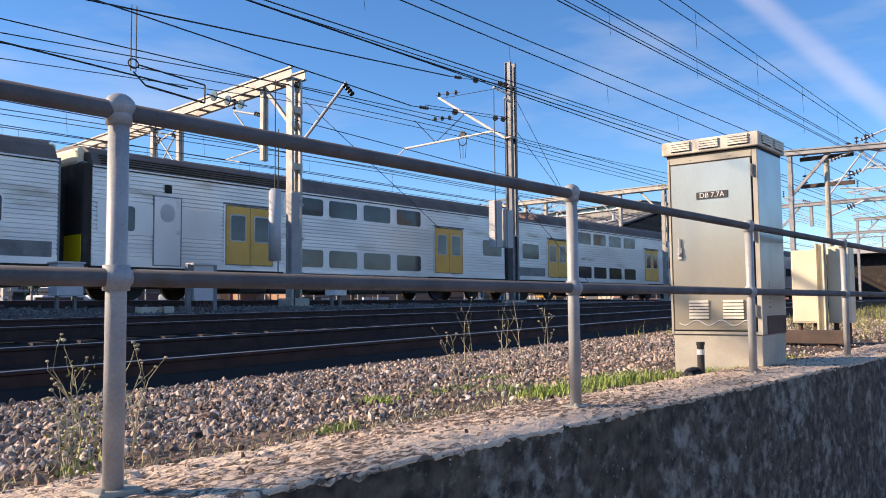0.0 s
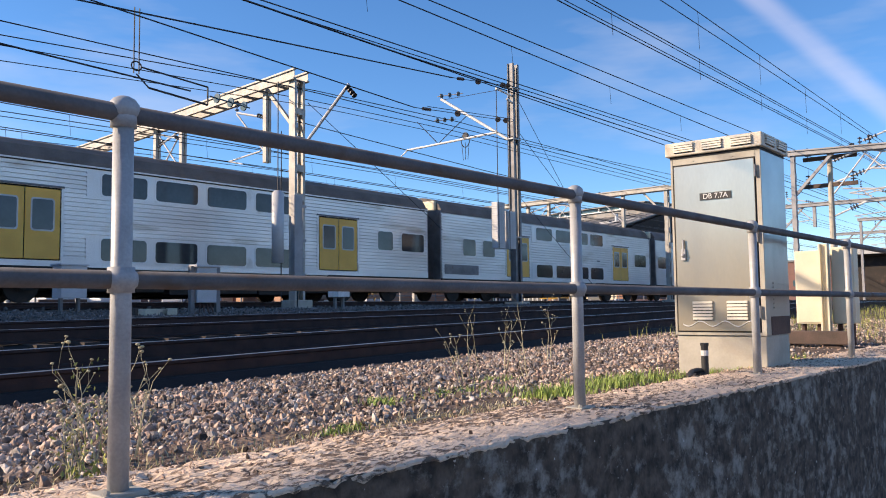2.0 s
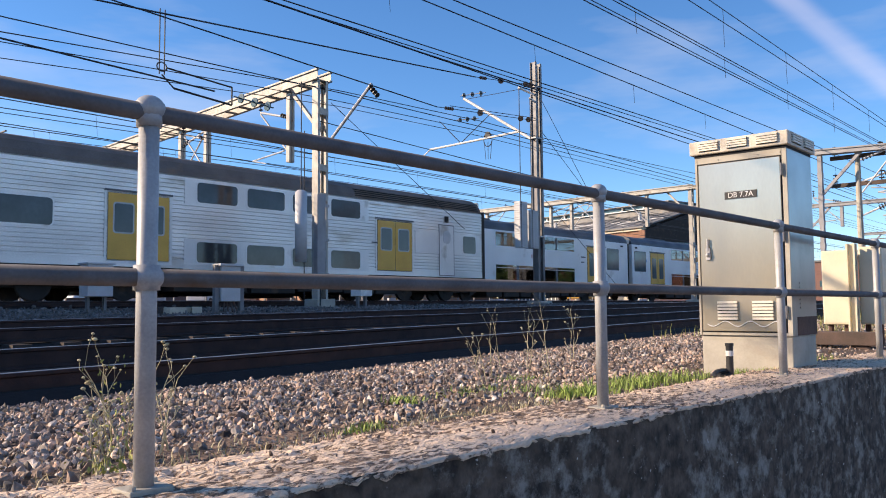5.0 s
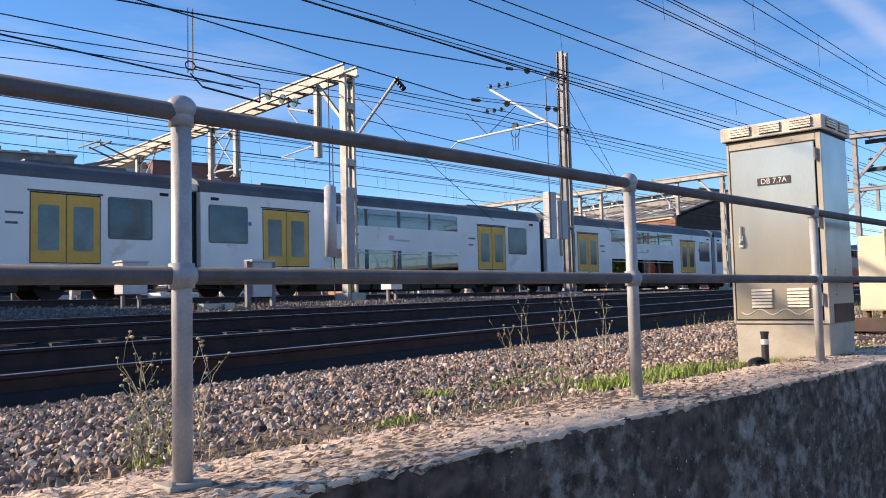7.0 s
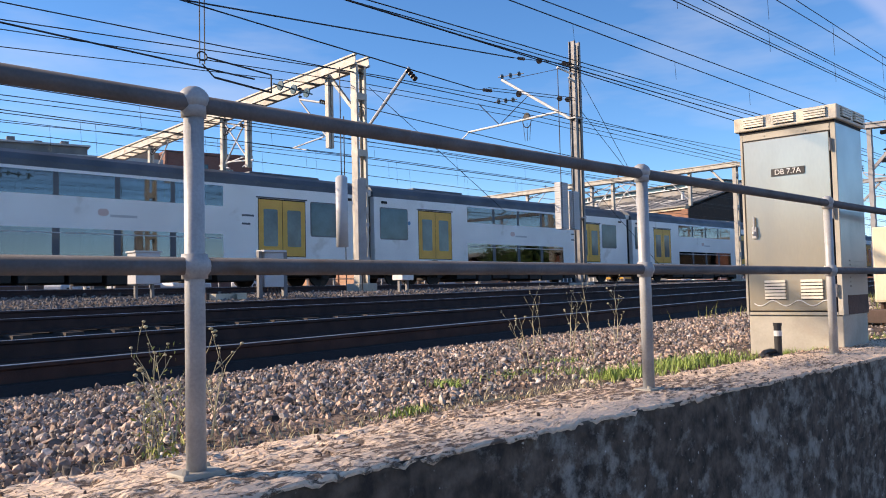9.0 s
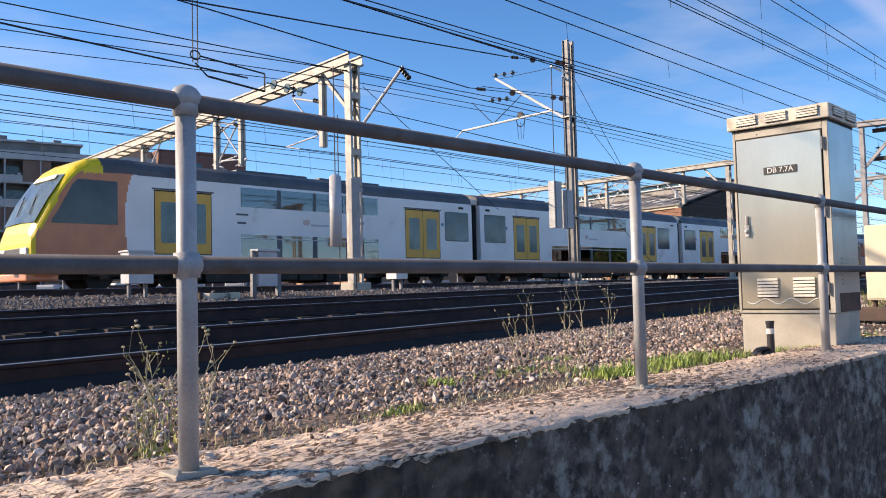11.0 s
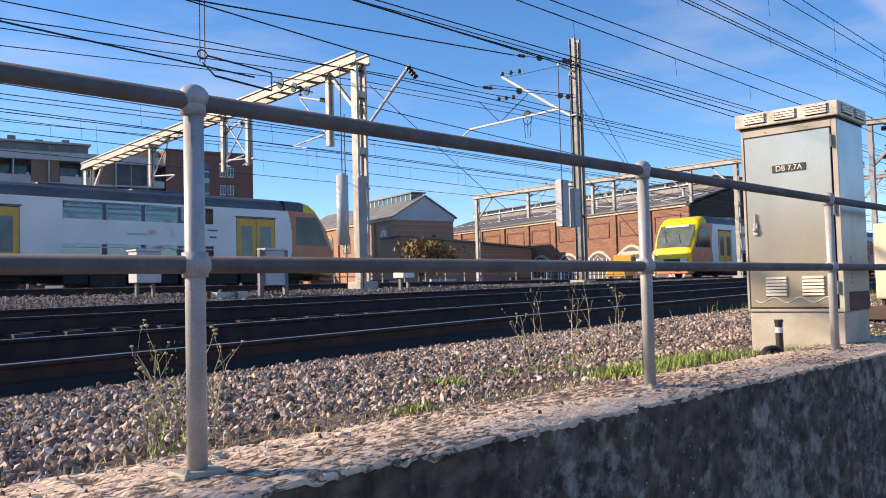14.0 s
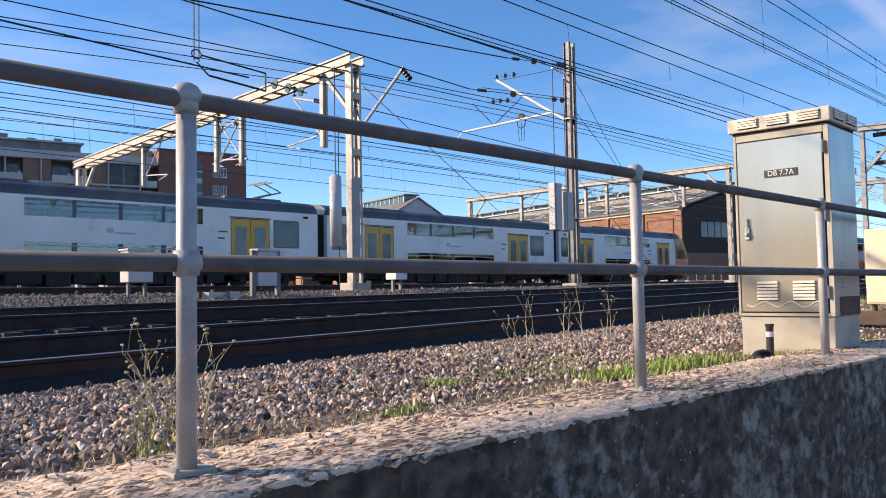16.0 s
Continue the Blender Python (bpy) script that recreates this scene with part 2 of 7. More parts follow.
M = {
    "pane": clear_glass("tinted_carriage_pane", (0.24, 0.32, 0.36)),
    "seat": mat("purple_seat_cloth", (0.12, 0.1, 0.2), (0.08, 0.07, 0.14), 0.9, 0, 4, 60, 0.2),
    "lining": mat("pale_carriage_lining", (0.62, 0.62, 0.58), (0.52, 0.52, 0.49), 0.6, 0, 2, 40, 0.05),
    # rails darker than the posts: their shaded fronts painted into the colour
    "pipe_rail": mat("shaded_pipe_rail", (0.155, 0.152, 0.158), (0.11, 0.108, 0.112), 0.6, 0.2, 7, 110, 0.04, (0.1, 0.075, 0.06), 5, 0.62),
    "galv": mat("galvanised_pipe", (0.46, 0.465, 0.465), (0.35, 0.355, 0.36), 0.5, 0.15, 9, 120, 0.04, (0.26, 0.2, 0.16), 5, 0.62),
    "coping": crust_mat("weathered_coping_concrete", (0.93, 0.72, 0.54), (0.76, 0.56, 0.41), (0.13, 0.085, 0.06), (0.65, 1.5, 1.0), 27.0, 0.52, 0.05, 0.92, 70.0, 0.9, 0.012),
    "wall": crust_mat("dark_wall_concrete", (0.038, 0.027, 0.02), (0.17, 0.13, 0.098), (0.42, 0.4, 0.35), (0.85, 1.0, 0.9), 11.0, 0.525, 0.16, 0.7, 40.0, 0.7, 0.012, 0.045, 16.0),
    # bed colour darkened to paint shade into the gaps between stones
    "ground": mat("dusty_ballast_bed", (0.15, 0.1, 0.075), (0.06, 0.044, 0.036), 0.95, 0, 1.2, 26, 1.0, (0.3, 0.22, 0.16), 2.0, 0.6, dist=0.05),
    "stone": mat("crushed_stone", (0.6, 0.43, 0.33), (0.14, 0.1, 0.08), 0.9, 0, 9, 60, 0.6, spread=0.8),
    "stone_grey": mat("grey_crushed_stone", (0.55, 0.48, 0.42), (0.13, 0.11, 0.095), 0.9, 0, 12, 60, 0.5, spread=0.75),
    "stone_far": mat("sooty_crushed_stone", (0.2, 0.18, 0.17), (0.13, 0.12, 0.115), 0.9, 0, 3, 60, 0.5, spread=0.5),
    # near-black paints in the shade between and beside the near rails
    "track_bed": mat("dark_track_bed", (0.016, 0.011, 0.01), (0.01, 0.008, 0.008), 0.95, 0, 2, 30, 0.6),
    "rail_side": mat("rusty_rail_steel", (0.06, 0.028, 0.022), (0.035, 0.019, 0.017), 0.8, 0.1, 5, 80, 0.3),
    "rail_top": mat("polished_rail_head", (0.5, 0.48, 0.47), (0.36, 0.33, 0.32), 0.42, 0.85, 3, 90, 0.05),
    "sleeper": mat("old_timber_sleeper", (0.07, 0.05, 0.042), (0.045, 0.035, 0.03), 0.9, 0, 6, 50, 0.5),
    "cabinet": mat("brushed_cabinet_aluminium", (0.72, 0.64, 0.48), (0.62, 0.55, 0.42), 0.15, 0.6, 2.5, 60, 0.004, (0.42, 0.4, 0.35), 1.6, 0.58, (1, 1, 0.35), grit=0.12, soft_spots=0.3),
    # darker copy of the cabinet metal: shade on its side put into the colour
    "cabinet_side": mat("shaded_cabinet_sheet", (0.43, 0.43, 0.4), (0.34, 0.34, 0.32), 0.3, 0.55, 2.5, 60, 0.02, (0.12, 0.11, 0.1), 3, 0.6, grit=0.12, soft_spots=0.3),
    "lip": mat("pale_cream_louvre_lip", (0.84, 0.78, 0.65), (0.76, 0.7, 0.58), 0.6, 0.0, 5, 80, 0.05),
    "cabinet_top": mat("cream_cabinet_roof", (0.72, 0.66, 0.55), (0.6, 0.54, 0.44), 0.6, 0.0, 5, 80, 0.1, (0.4, 0.33, 0.25), 5, 0.62),
    "plinth": mat("pale_plinth", (0.46, 0.43, 0.36), (0.38, 0.35, 0.29), 0.7, 0.0, 5, 60, 0.2, (0.36, 0.32, 0.26), 6, 0.62, grit=0.2),
    "dark": mat("black_gap", (0.012, 0.012, 0.013), (0.02, 0.02, 0.02), 0.8, 0, 5, 40, 0.1),
    "black": mat("black_plastic", (0.02, 0.02, 0.022), (0.03, 0.03, 0.03), 0.5, 0, 8, 60, 0.1),
    "white": mat("white_paint", (0.75, 0.75, 0.74), (0.62, 0.62, 0.6), 0.5, 0, 6, 60, 0.1),
    "cream": mat("cream_steel_box", (0.74, 0.66, 0.48), (0.64, 0.57, 0.41), 0.5, 0, 3, 60, 0.05, (0.45, 0.36, 0.22), 4, 0.64, grit=0.12),
    "rust": mat("rust_brown_steel", (0.13, 0.07, 0.05), (0.08, 0.05, 0.04), 0.85, 0, 6, 60, 0.4),
    "timber": mat("grey_brown_beam", (0.12, 0.08, 0.065), (0.08, 0.06, 0.05), 0.9, 0, 5, 60, 0.5),
    "steel": mat("pale_gantry_paint", (0.48, 0.46, 0.41), (0.36, 0.34, 0.31), 0.6, 0.1, 3, 50, 0.15, (0.24, 0.17, 0.13), 4, 0.62),
    "steel_dark": mat("grey_mast_steel", (0.22, 0.22, 0.23), (0.15, 0.15, 0.155), 0.55, 0.3, 3, 50, 0.15, (0.14, 0.1, 0.08), 4, 0.62),
    "emblem": mat("faded_pink_emblem", (0.72, 0.5, 0.46), (0.68, 0.52, 0.48), 0.5, 0, 6, 60, 0.0),
    # greyer gantry copy, its shaded side put into the colour
    "steel_mid": mat("weathered_and_shaded_grey_steel", (0.36, 0.36, 0.37), (0.28, 0.28, 0.29), 0.6, 0.15, 3, 50, 0.1, (0.2, 0.17, 0.15), 4, 0.64),
    "grey_box": mat("light_grey_enamel", (0.55, 0.56, 0.58), (0.46, 0.47, 0.48), 0.5, 0, 3, 60, 0.1),
    "wire": mat("dark_copper_wire", (0.02, 0.022, 0.028), (0.03, 0.03, 0.035), 0.6, 0.3, 8, 60, 0.0),
    "porcelain": mat("brown_glazed_insulator", (0.03, 0.025, 0.025), (0.05, 0.04, 0.035), 0.25, 0, 8, 60, 0.0),
    "silver": mat("fluted_stainless_steel", (0.77, 0.76, 0.75), (0.62, 0.62, 0.62), 0.38, 0.45, 0.7, 40, 0.06, (0.4, 0.37, 0.34), 0.9, 0.6, (0.5, 1, 2.0)),
    "silver_plain": mat("plain_stainless_steel", (0.76, 0.75, 0.74), (0.66, 0.66, 0.66), 0.4, 0.3, 0.9, 40, 0.05, (0.38, 0.35, 0.32), 1.2, 0.6),
    "roof_grime": mat("sooty_carriage_roof", (0.19, 0.16, 0.145), (0.12, 0.1, 0.09), 0.8, 0.1, 1.0, 25, 0.3, (0.22, 0.15, 0.11), 1.4, 0.58),
    "roof_rust": mat("rusty_roof_paint", (0.3, 0.19, 0.145), (0.2, 0.125, 0.1), 0.85, 0, 1.5, 25, 0.3, (0.12, 0.09, 0.08), 1.6, 0.6),
    "yellow": mat("yellow_door_paint", (0.84, 0.46, 0.07), (0.74, 0.39, 0.06), 0.45, 0, 2, 50, 0.05, (0.4, 0.24, 0.05), 2.5, 0.66),
    "nose_yellow": mat("bright_yellow_cab_paint", (0.9, 0.68, 0.015), (0.82, 0.6, 0.012), 0.35, 0, 2, 50, 0.03),
    "orange": mat("faded_orange_cab_paint", (0.72, 0.27, 0.13), (0.62, 0.22, 0.11), 0.4, 0, 2, 50, 0.03),
    "train_white": mat("white_carriage_paint", (0.88, 0.88, 0.87), (0.79, 0.79, 0.78), 0.35, 0, 0.8, 40, 0.03, (0.55, 0.52, 0.48), 1.1, 0.63),
    "train_grey": mat("blue_grey_carriage_roof", (0.11, 0.125, 0.145), (0.075, 0.085, 0.1), 0.55, 0.1, 0.9, 30, 0.1, (0.16, 0.14, 0.13), 1.5, 0.6),
    # dark and blue glass lifted in colour to stand in for reflected sky
    "glass": glass_mat("dark_window_glass", (0.05, 0.052, 0.058), 0.06),
    "glass_blue": glass_mat("blue_glass_with_sky_tone", (0.05, 0.12, 0.15), 0.06),
    "glass_door": glass_mat("teal_door_glass", (0.1, 0.17, 0.185), 0.1),
    # pale green of the windscreen paints in the reflected sky
    "screen": glass_mat("windscreen_with_sky_tone", (0.15, 0.185, 0.17), 0.03),
    "rubber": mat("black_bellows_rubber", (0.02, 0.018, 0.018), (0.035, 0.03, 0.03), 0.75, 0, 4, 40, 0.2),
    "under": mat("oily_underframe_and_shade", (0.03, 0.025, 0.022), (0.05, 0.04, 0.035), 0.8, 0.2, 2, 30, 0.3, (0.09, 0.06, 0.045), 2, 0.6),
    "brick": brick_mat("orange_brick", (0.45, 0.25, 0.16), (0.31, 0.165, 0.105), (0.24, 0.18, 0.14), 0.75),
    "brick_shop": brick_mat("sooty_orange_brick", (0.34, 0.165, 0.1), (0.2, 0.095, 0.06), (0.15, 0.11, 0.09), 0.75),
    "brick_dark": brick_mat("dark_red_brick", (0.24, 0.1, 0.08), (0.18, 0.075, 0.06), (0.18, 0.12, 0.1), 1.0),
    "brick_brown": brick_mat("brown_brick", (0.26, 0.15, 0.115), (0.2, 0.11, 0.085), (0.2, 0.15, 0.12), 1.0),
    "brick_tan": brick_mat("tan_brick", (0.5, 0.29, 0.18), (0.42, 0.24, 0.15), (0.4, 0.33, 0.27), 1.0),
    "concrete": mat("grey_facade_concrete", (0.5, 0.5, 0.5), (0.4, 0.4, 0.4), 0.8, 0, 0.5, 10, 0.2),
    # shade inside rooms and recesses, painted as a flat dark colour
    "shadow_room": mat("shaded_recess", (0.08, 0.09, 0.1), (0.05, 0.055, 0.06), 0.5, 0, 1, 10, 0.05),
    "sheet_blue": mat("pale_blue_grey_sheet", (0.42, 0.47, 0.52), (0.34, 0.38, 0.43), 0.5, 0.1, 0.6, 12, 0.1),
    "slate": mat("grey_sheet_roof", (0.22, 0.215, 0.21), (0.15, 0.15, 0.15), 0.6, 0.1, 0.4, 12, 0.2, (0.3, 0.25, 0.2), 0.7, 0.6, (1, 1, 1)),
    "trim": mat("pale_stone_trim", (0.62, 0.55, 0.42), (0.52, 0.46, 0.36), 0.8, 0, 2, 30, 0.2),
    "leaf": mat("green_leaves", (0.06, 0.11, 0.025), (0.04, 0.075, 0.02), 0.7, 0, 3, 40, 0.0, spread=0.5),
    "leaf_dry": mat("yellowing_leaves", (0.24, 0.16, 0.05), (0.16, 0.1, 0.035), 0.75, 0, 3, 40, 0.0, spread=0.5),
    # green brightened in place of sunlight glowing through the blades
    "grass": mat("fresh_grass", (0.33, 0.43, 0.1), (0.2, 0.28, 0.06), 0.6, 0, 3, 40, 0.0, spread=0.45),
    "straw": mat("dry_weed_stalk", (0.56, 0.5, 0.33), (0.42, 0.36, 0.2), 0.8, 0, 8, 60, 0.0, spread=0.3),
    "weed": mat("yellow_green_weed", (0.36, 0.36, 0.09), (0.22, 0.25, 0.06), 0.7, 0, 8, 60, 0.0, spread=0.3),
    "blue_tarp": mat("blue_sheet", (0.05, 0.22, 0.42), (0.04, 0.16, 0.32), 0.5, 0, 2, 30, 0.1),
    "asphalt": mat("yard_ground", (0.16, 0.14, 0.12), (0.11, 0.1, 0.09), 0.95, 0, 0.3, 8, 0.6, (0.22, 0.19, 0.16), 0.5, 0.55),
}


# ---- mesh helpers ----
def link(name, bm, material, parent=None, at=None, smooth=False):
    me = bpy.data.meshes.new(name)
    bm.to_mesh(me)
    bm.free()
    me.materials.append(material)
    if smooth:
        for f in me.polygons:
            f.use_smooth = True
    ob = new(name, me)
    if parent:
        ob.parent = parent
    if at is not None:
        ob.matrix_basis = at
    return ob


def part(name, bm, material, parent, label="", smooth=False, at=None):
    return tagged(link(name, bm, material, parent, at, smooth), label)


def empty(name, m, label, category, group=""):
    e = new(name)
    e.empty_display_size = 0.2
    e.matrix_basis = m
    return tagged(e, label, category, group)


def box(bm, x0, x1, y0, y1, z0, z1, bevel=0.0):
    r = bmesh.ops.create_cube(bm, size=1)
    bmesh.ops.transform(bm, verts=r["verts"], matrix=Matrix.Translation(((x0 + x1) / 2, (y0 + y1) / 2, (z0 + z1) / 2)) @ Matrix.Diagonal((x1 - x0, y1 - y0, z1 - z0, 1)))
    if bevel:
        es = list({e for w in r["verts"] for e in w.link_edges})
        bmesh.ops.bevel(bm, geom=es, offset=bevel, segments=2, affect='EDGES', profile=0.5)
    return bm


def boxed(x0, x1, y0, y1, z0, z1, bevel=0.0):
    return box(bmesh.new(), x0, x1, y0, y1, z0, z1, bevel)


def rod(bm, a, b, r, seg=8, r2=None):
    a, b = Vector(a), Vector(b)
    d = b - a
    c = bmesh.ops.create_cone(bm, cap_ends=True, segments=seg, radius1=r, radius2=r if r2 is None else r2, depth=d.length)
    bmesh.ops.transform(bm, verts=c["verts"], matrix=Matrix.Translation((a + b) / 2) @ d.to_track_quat("Z", "Y").to_matrix().to_4x4())
    return bm


def bar(bm, a, b, w, h):
    """A square-section member from a to b."""
    a, b = Vector(a), Vector(b)
    d = b - a
    c = bmesh.ops.create_cube(bm, size=1)
    bmesh.ops.transform(bm, verts=c["verts"], matrix=Matrix.Translation((a + b) / 2) @ d.to_track_quat("Z", "Y").to_matrix().to_4x4() @ Matrix.Diagonal((w, h, d.length, 1)))
    return bm


def ball(bm, c, r, sub=2, squash=(1, 1, 1)):
    s = bmesh.ops.create_uvsphere(bm, u_segments=12, v_segments=8, radius=r)
    bmesh.ops.transform(bm, verts=s["verts"], matrix=Matrix.Translation(c) @ Matrix.Diagonal((*squash, 1)))
    return bm


def prism(outline, x0, x1):
    """An outline of (y, z) points drawn out along x, closed at both ends."""
    bm = bmesh.new()
    a = [bm.verts.new((x0, y, z)) for y, z in outline]
    b = [bm.verts.new((x1, y, z)) for y, z in outline]
    k = len(outline)
    for i in range(k):
        bm.faces.new((a[i], a[(i + 1) % k], b[(i + 1) % k], b[i]))
    bm.faces.new(a[::-1])
    bm.faces.new(b)
    bmesh.ops.recalc_face_normals(bm, faces=bm.faces)
    return bm


def rounded(w, h, r, n=4):
    pts = []
    for cx, cz, s in ((w / 2 - r, h / 2 - r, 0), (-w / 2 + r, h / 2 - r, 90), (-w / 2 + r, -h / 2 + r, 180), (w / 2 - r, -h / 2 + r, 270)):
        for i in range(n + 1):
            a = radians(s + 90 * i / n)
            pts.append((cx + r * math.cos(a), cz + r * math.sin(a)))
    return pts


def pane(cx, cz, w, h, y0, y1, r=0.08):
    """A rounded plate in the plane of x and z, between y0 and y1."""
    bm = bmesh.new()
    pts = rounded(w, h, r)
    a = [bm.verts.new((cx + x, y0, cz + z)) for x, z in pts]
    b = [bm.verts.new((cx + x, y1, cz + z)) for x, z in pts]
    k = len(pts)
    for i in range(k):
        bm.faces.new((a[i], a[(i + 1) % k], b[(i + 1) % k], b[i]))
    bm.faces.new(a[::-1])
    bm.faces.new(b)
    bmesh.ops.recalc_face_normals(bm, faces=bm.faces)
    return bm


def soup(name, verts, faces, material, label, category, smooth=False):
    me = bpy.data.meshes.new(name)
    me.from_pydata(verts, [], faces)
    me.materials.append(material)
    return tagged(new(name, me), label, category, kind="stuff")


# ---- ground ----
RAIL_FAR = 0.7
TRACK_A, TRACK_B, TRACK_S, TRACK_W, TRACK_V = 7.4, 12.25, 22.45, 26.55, 34.05
PROFILE = ((-0.0, -0.05), (2.3, -0.07), (3.2, -0.1), (4.6, -0.13), (6.2, -0.24), (8.6, -0.16), (9.8, -0.12), (11.1, -0.13), (11.6, -0.04), (13.4, 0.08), (14.3, 0.26), (16.0, 0.37), (18.0, 0.45), (20.5, 0.5), (40.0, 0.54), (48, 0.7), (2000, 0.8))


def fence_y(x):
    return 1.958 - 0.033 * (x - 1.106)


def lift(x, y):
    """How far the near side climbs along the line."""
    s = 0.0155 if y < 8.5 else max(0.0, 0.0155 * (20.5 - y) / 12.0)
    if y < 4.5:
        s *= max(0.0, (y - 2.2) / 2.3) * 1.0
    return s * (min(max(x, -12.0), 32.0) - 2.5)


def ground_z(x, y):
    z = PROFILE[-1][1]
    for (y0, z0), (y1, z1) in zip(PROFILE, PROFILE[1:]):
        if y0 <= y <= y1:
            z = z0 + (z1 - z0) * (y - y0) / (y1 - y0)
            break
    if y < PROFILE[0][0]:
        z = PROFILE[0][1]
    return z + lift(x, y)


def build_ground():
    xs = [-1500, -300, -100, -40, -20] + [-12 + 0.5 * i for i in range(89)] + [36, 45, 60, 90, 150, 300, 1500]
    rows_y = [None] + [2.3 + 0.25 * i for i in range(12)] + [5.6 + 0.7 * i for i in range(24)] + [23, 26, 30, 35, 40, 48, 60, 90, 150, 400, 2000]
    bm = bmesh.new()
    grid = []
    for y in rows_y:
        line = []
        for x in xs:
            yy = fence_y(x) + 0.15 if y is None else y
            if y is not None and yy < fence_y(x) + 0.2:
                yy = fence_y(x) + 0.2 + 0.01 * y
            z = ground_z(x, max(yy, 2.3)) + (0.02 * noise.noise((x * 1.3, yy * 1.3, 0)) if -13 < x < 33 and yy < 20 else 0)
            line.append(bm.verts.new((x, yy, z)))
        grid.append(line)
    for r0, r1 in zip(grid, grid[1:]):
        for i in range(len(xs) - 1):
            bm.faces.new((r0[i], r0[i + 1], r1[i + 1], r1[i]))
    tagged(link("ground", bm, M["ground"], smooth=True), "brown dusty ballast ground of the railway yard", "ground", kind="structure")
    # the sunken way in front of the retaining wall
    bm = bmesh.new()
    vs = [bm.verts.new(c) for c in ((-1500, -1500, -2.3), (1500, -1500, -2.3), (1500, fence_y(1500) + 60, -2.3), (-1500, fence_y(-1500), -2.3))]
    bm.faces.new(vs)
    tagged(link("lower_ground", bm, M["asphalt"]), "shaded gravel bed below the retaining wall", "ground", kind="structure")
    # retaining wall with its crumbling coping
    bm = bmesh.new()
    xs = [-14 + 0.2 * i for i in range(62)] + [-1.6 + 0.022 * i for i in range(500)] + [9.4 + 0.1 * i for i in range(507)]
    across = [(0.34, -0.1), (0.31, -0.04)] + [(0.28 - 0.024 * k, -0.006 if k < 3 else 0.0) for k in range(23)] + [(-0.274, -0.003), (-0.281, -0.01), (-0.279, -0.018)]
    cols = []
    for x in xs:
        f = fence_y(x)
        edge = 0.014 * noise.noise((x * 5, 3, 0)) + 0.014 * noise.noise((x * 15, 7, 0)) + 0.03 * max(0.0, noise.noise((x * 2.3, 11, 2)) - 0.2)
        c = []
        for d, z in across:
            pit = 0.7 * max(0.0, noise.noise((x * 13, d * 26, 12)) - 0.12) + 0.8 * max(0.0, noise.noise((x * 27, d * 55, 17)) - 0.05)
            zz = z + 0.006 * noise.noise((x * 4, d * 12, 0)) + 0.005 * noise.noise((x * 14, d * 30, 4)) - 0.028 * pit
            c.append(bm.verts.new((x, f + d + (edge if d < -0.25 else 0.0), zz)))
        cols.append(c)
    for a, b in zip(cols, cols[1:]):
        for k in range(len(a) - 1):
            bm.faces.new((a[k], b[k], b[k + 1], a[k + 1]))
    bmesh.ops.recalc_face_normals(bm, faces=bm.faces)
    wall = empty("retaining_wall", Matrix(), "dark concrete retaining wall with a crumbling sandy coping", "wall")
    wall["kind"] = "structure"
    part("coping", bm, M["coping"], wall, "crumbling sandy concrete coping")
    bm = bmesh.new()
    for s0, s1 in ((-14, 70),):
        k = 340
        lo = []
        for i in range(k + 1):
            x = s0 + (s1 - s0) * i / k
            col = []
            for j in range(13):
                z = -0.008 - 2.392 * j / 12
                col.append(bm.verts.new((x, fence_y(x) - 0.27 + 0.015 * noise.noise((x * 2.2, z * 2.2, 1)) + 0.01 * noise.noise((x * 7, z * 7, 5)), z)))
            lo.append(col)
        for a, b in zip(lo, lo[1:]):
            for j in range(12):
                bm.faces.new((a[j], b[j], b[j + 1], a[j + 1]))
    bmesh.ops.recalc_face_normals(bm, faces=bm.faces)
    part("wall_face", bm, M["wall"], wall, "near-black wall face with pale lichen blotches", smooth=True)


build_ground()

ICO = bmesh.new()
bmesh.ops.create_icosphere(ICO, subdivisions=1, radius=1)
ICO_V = [tuple(w.co) for w in ICO.verts]
ICO_F = [tuple(w.index for w in f.verts) for f in ICO.faces]
ICO.free()


def stones(name, count, spot, size, material, label, seed, base_z=None):
    rng = random.Random(seed)
    vs, fs = [], []
    for _ in range(count):
        x, y = spot(rng)
        s = size * math.exp(max(-0.9, min(0.8, rng.gauss(0, 0.4))))
        e = Euler((rng.random() * 6, rng.random() * 6, rng.random() * 6)).to_matrix()
        ax, ay, az = s * rng.uniform(0.9, 1.5), s * rng.uniform(0.7, 1.1), s * rng.uniform(0.36, 0.75)
        base = len(vs)
        cx, cy, cz = x, y, (ground_z(x, y) if base_z is None else base_z) + s * rng.uniform(-0.25, 0.5)
        (a, b, c), (d, f, g), (h, k, l) = e
        for p in ICO_V:
            u = rng.uniform(0.5, 1.2)
            px, py, pz = p[0] * ax * u, p[1] * ay * u, p[2] * az * u
            vs.append((cx + a * px + b * py + c * pz, cy + d * px + f * py + g * pz, cz + h * px + k * py + l * pz))
        fs += [tuple(base + q for q in t) for t in ICO_F]
    return soup(name, vs, fs, material, label, "ballast")


def near_bank(rng):
    while True:
        x = -0.5 + 20 * rng.random() ** 1.7
        y = rng.uniform(fence_y(x) + 0.2, 6.3)
        g = noise.noise((x * 0.8, y * 1.1, 3))
        if rng.random() < (0.16 if y < 2.85 + 0.35 * g else 0.6 if y > 4.6 + 0.5 * g else 1.0):
            return x, y


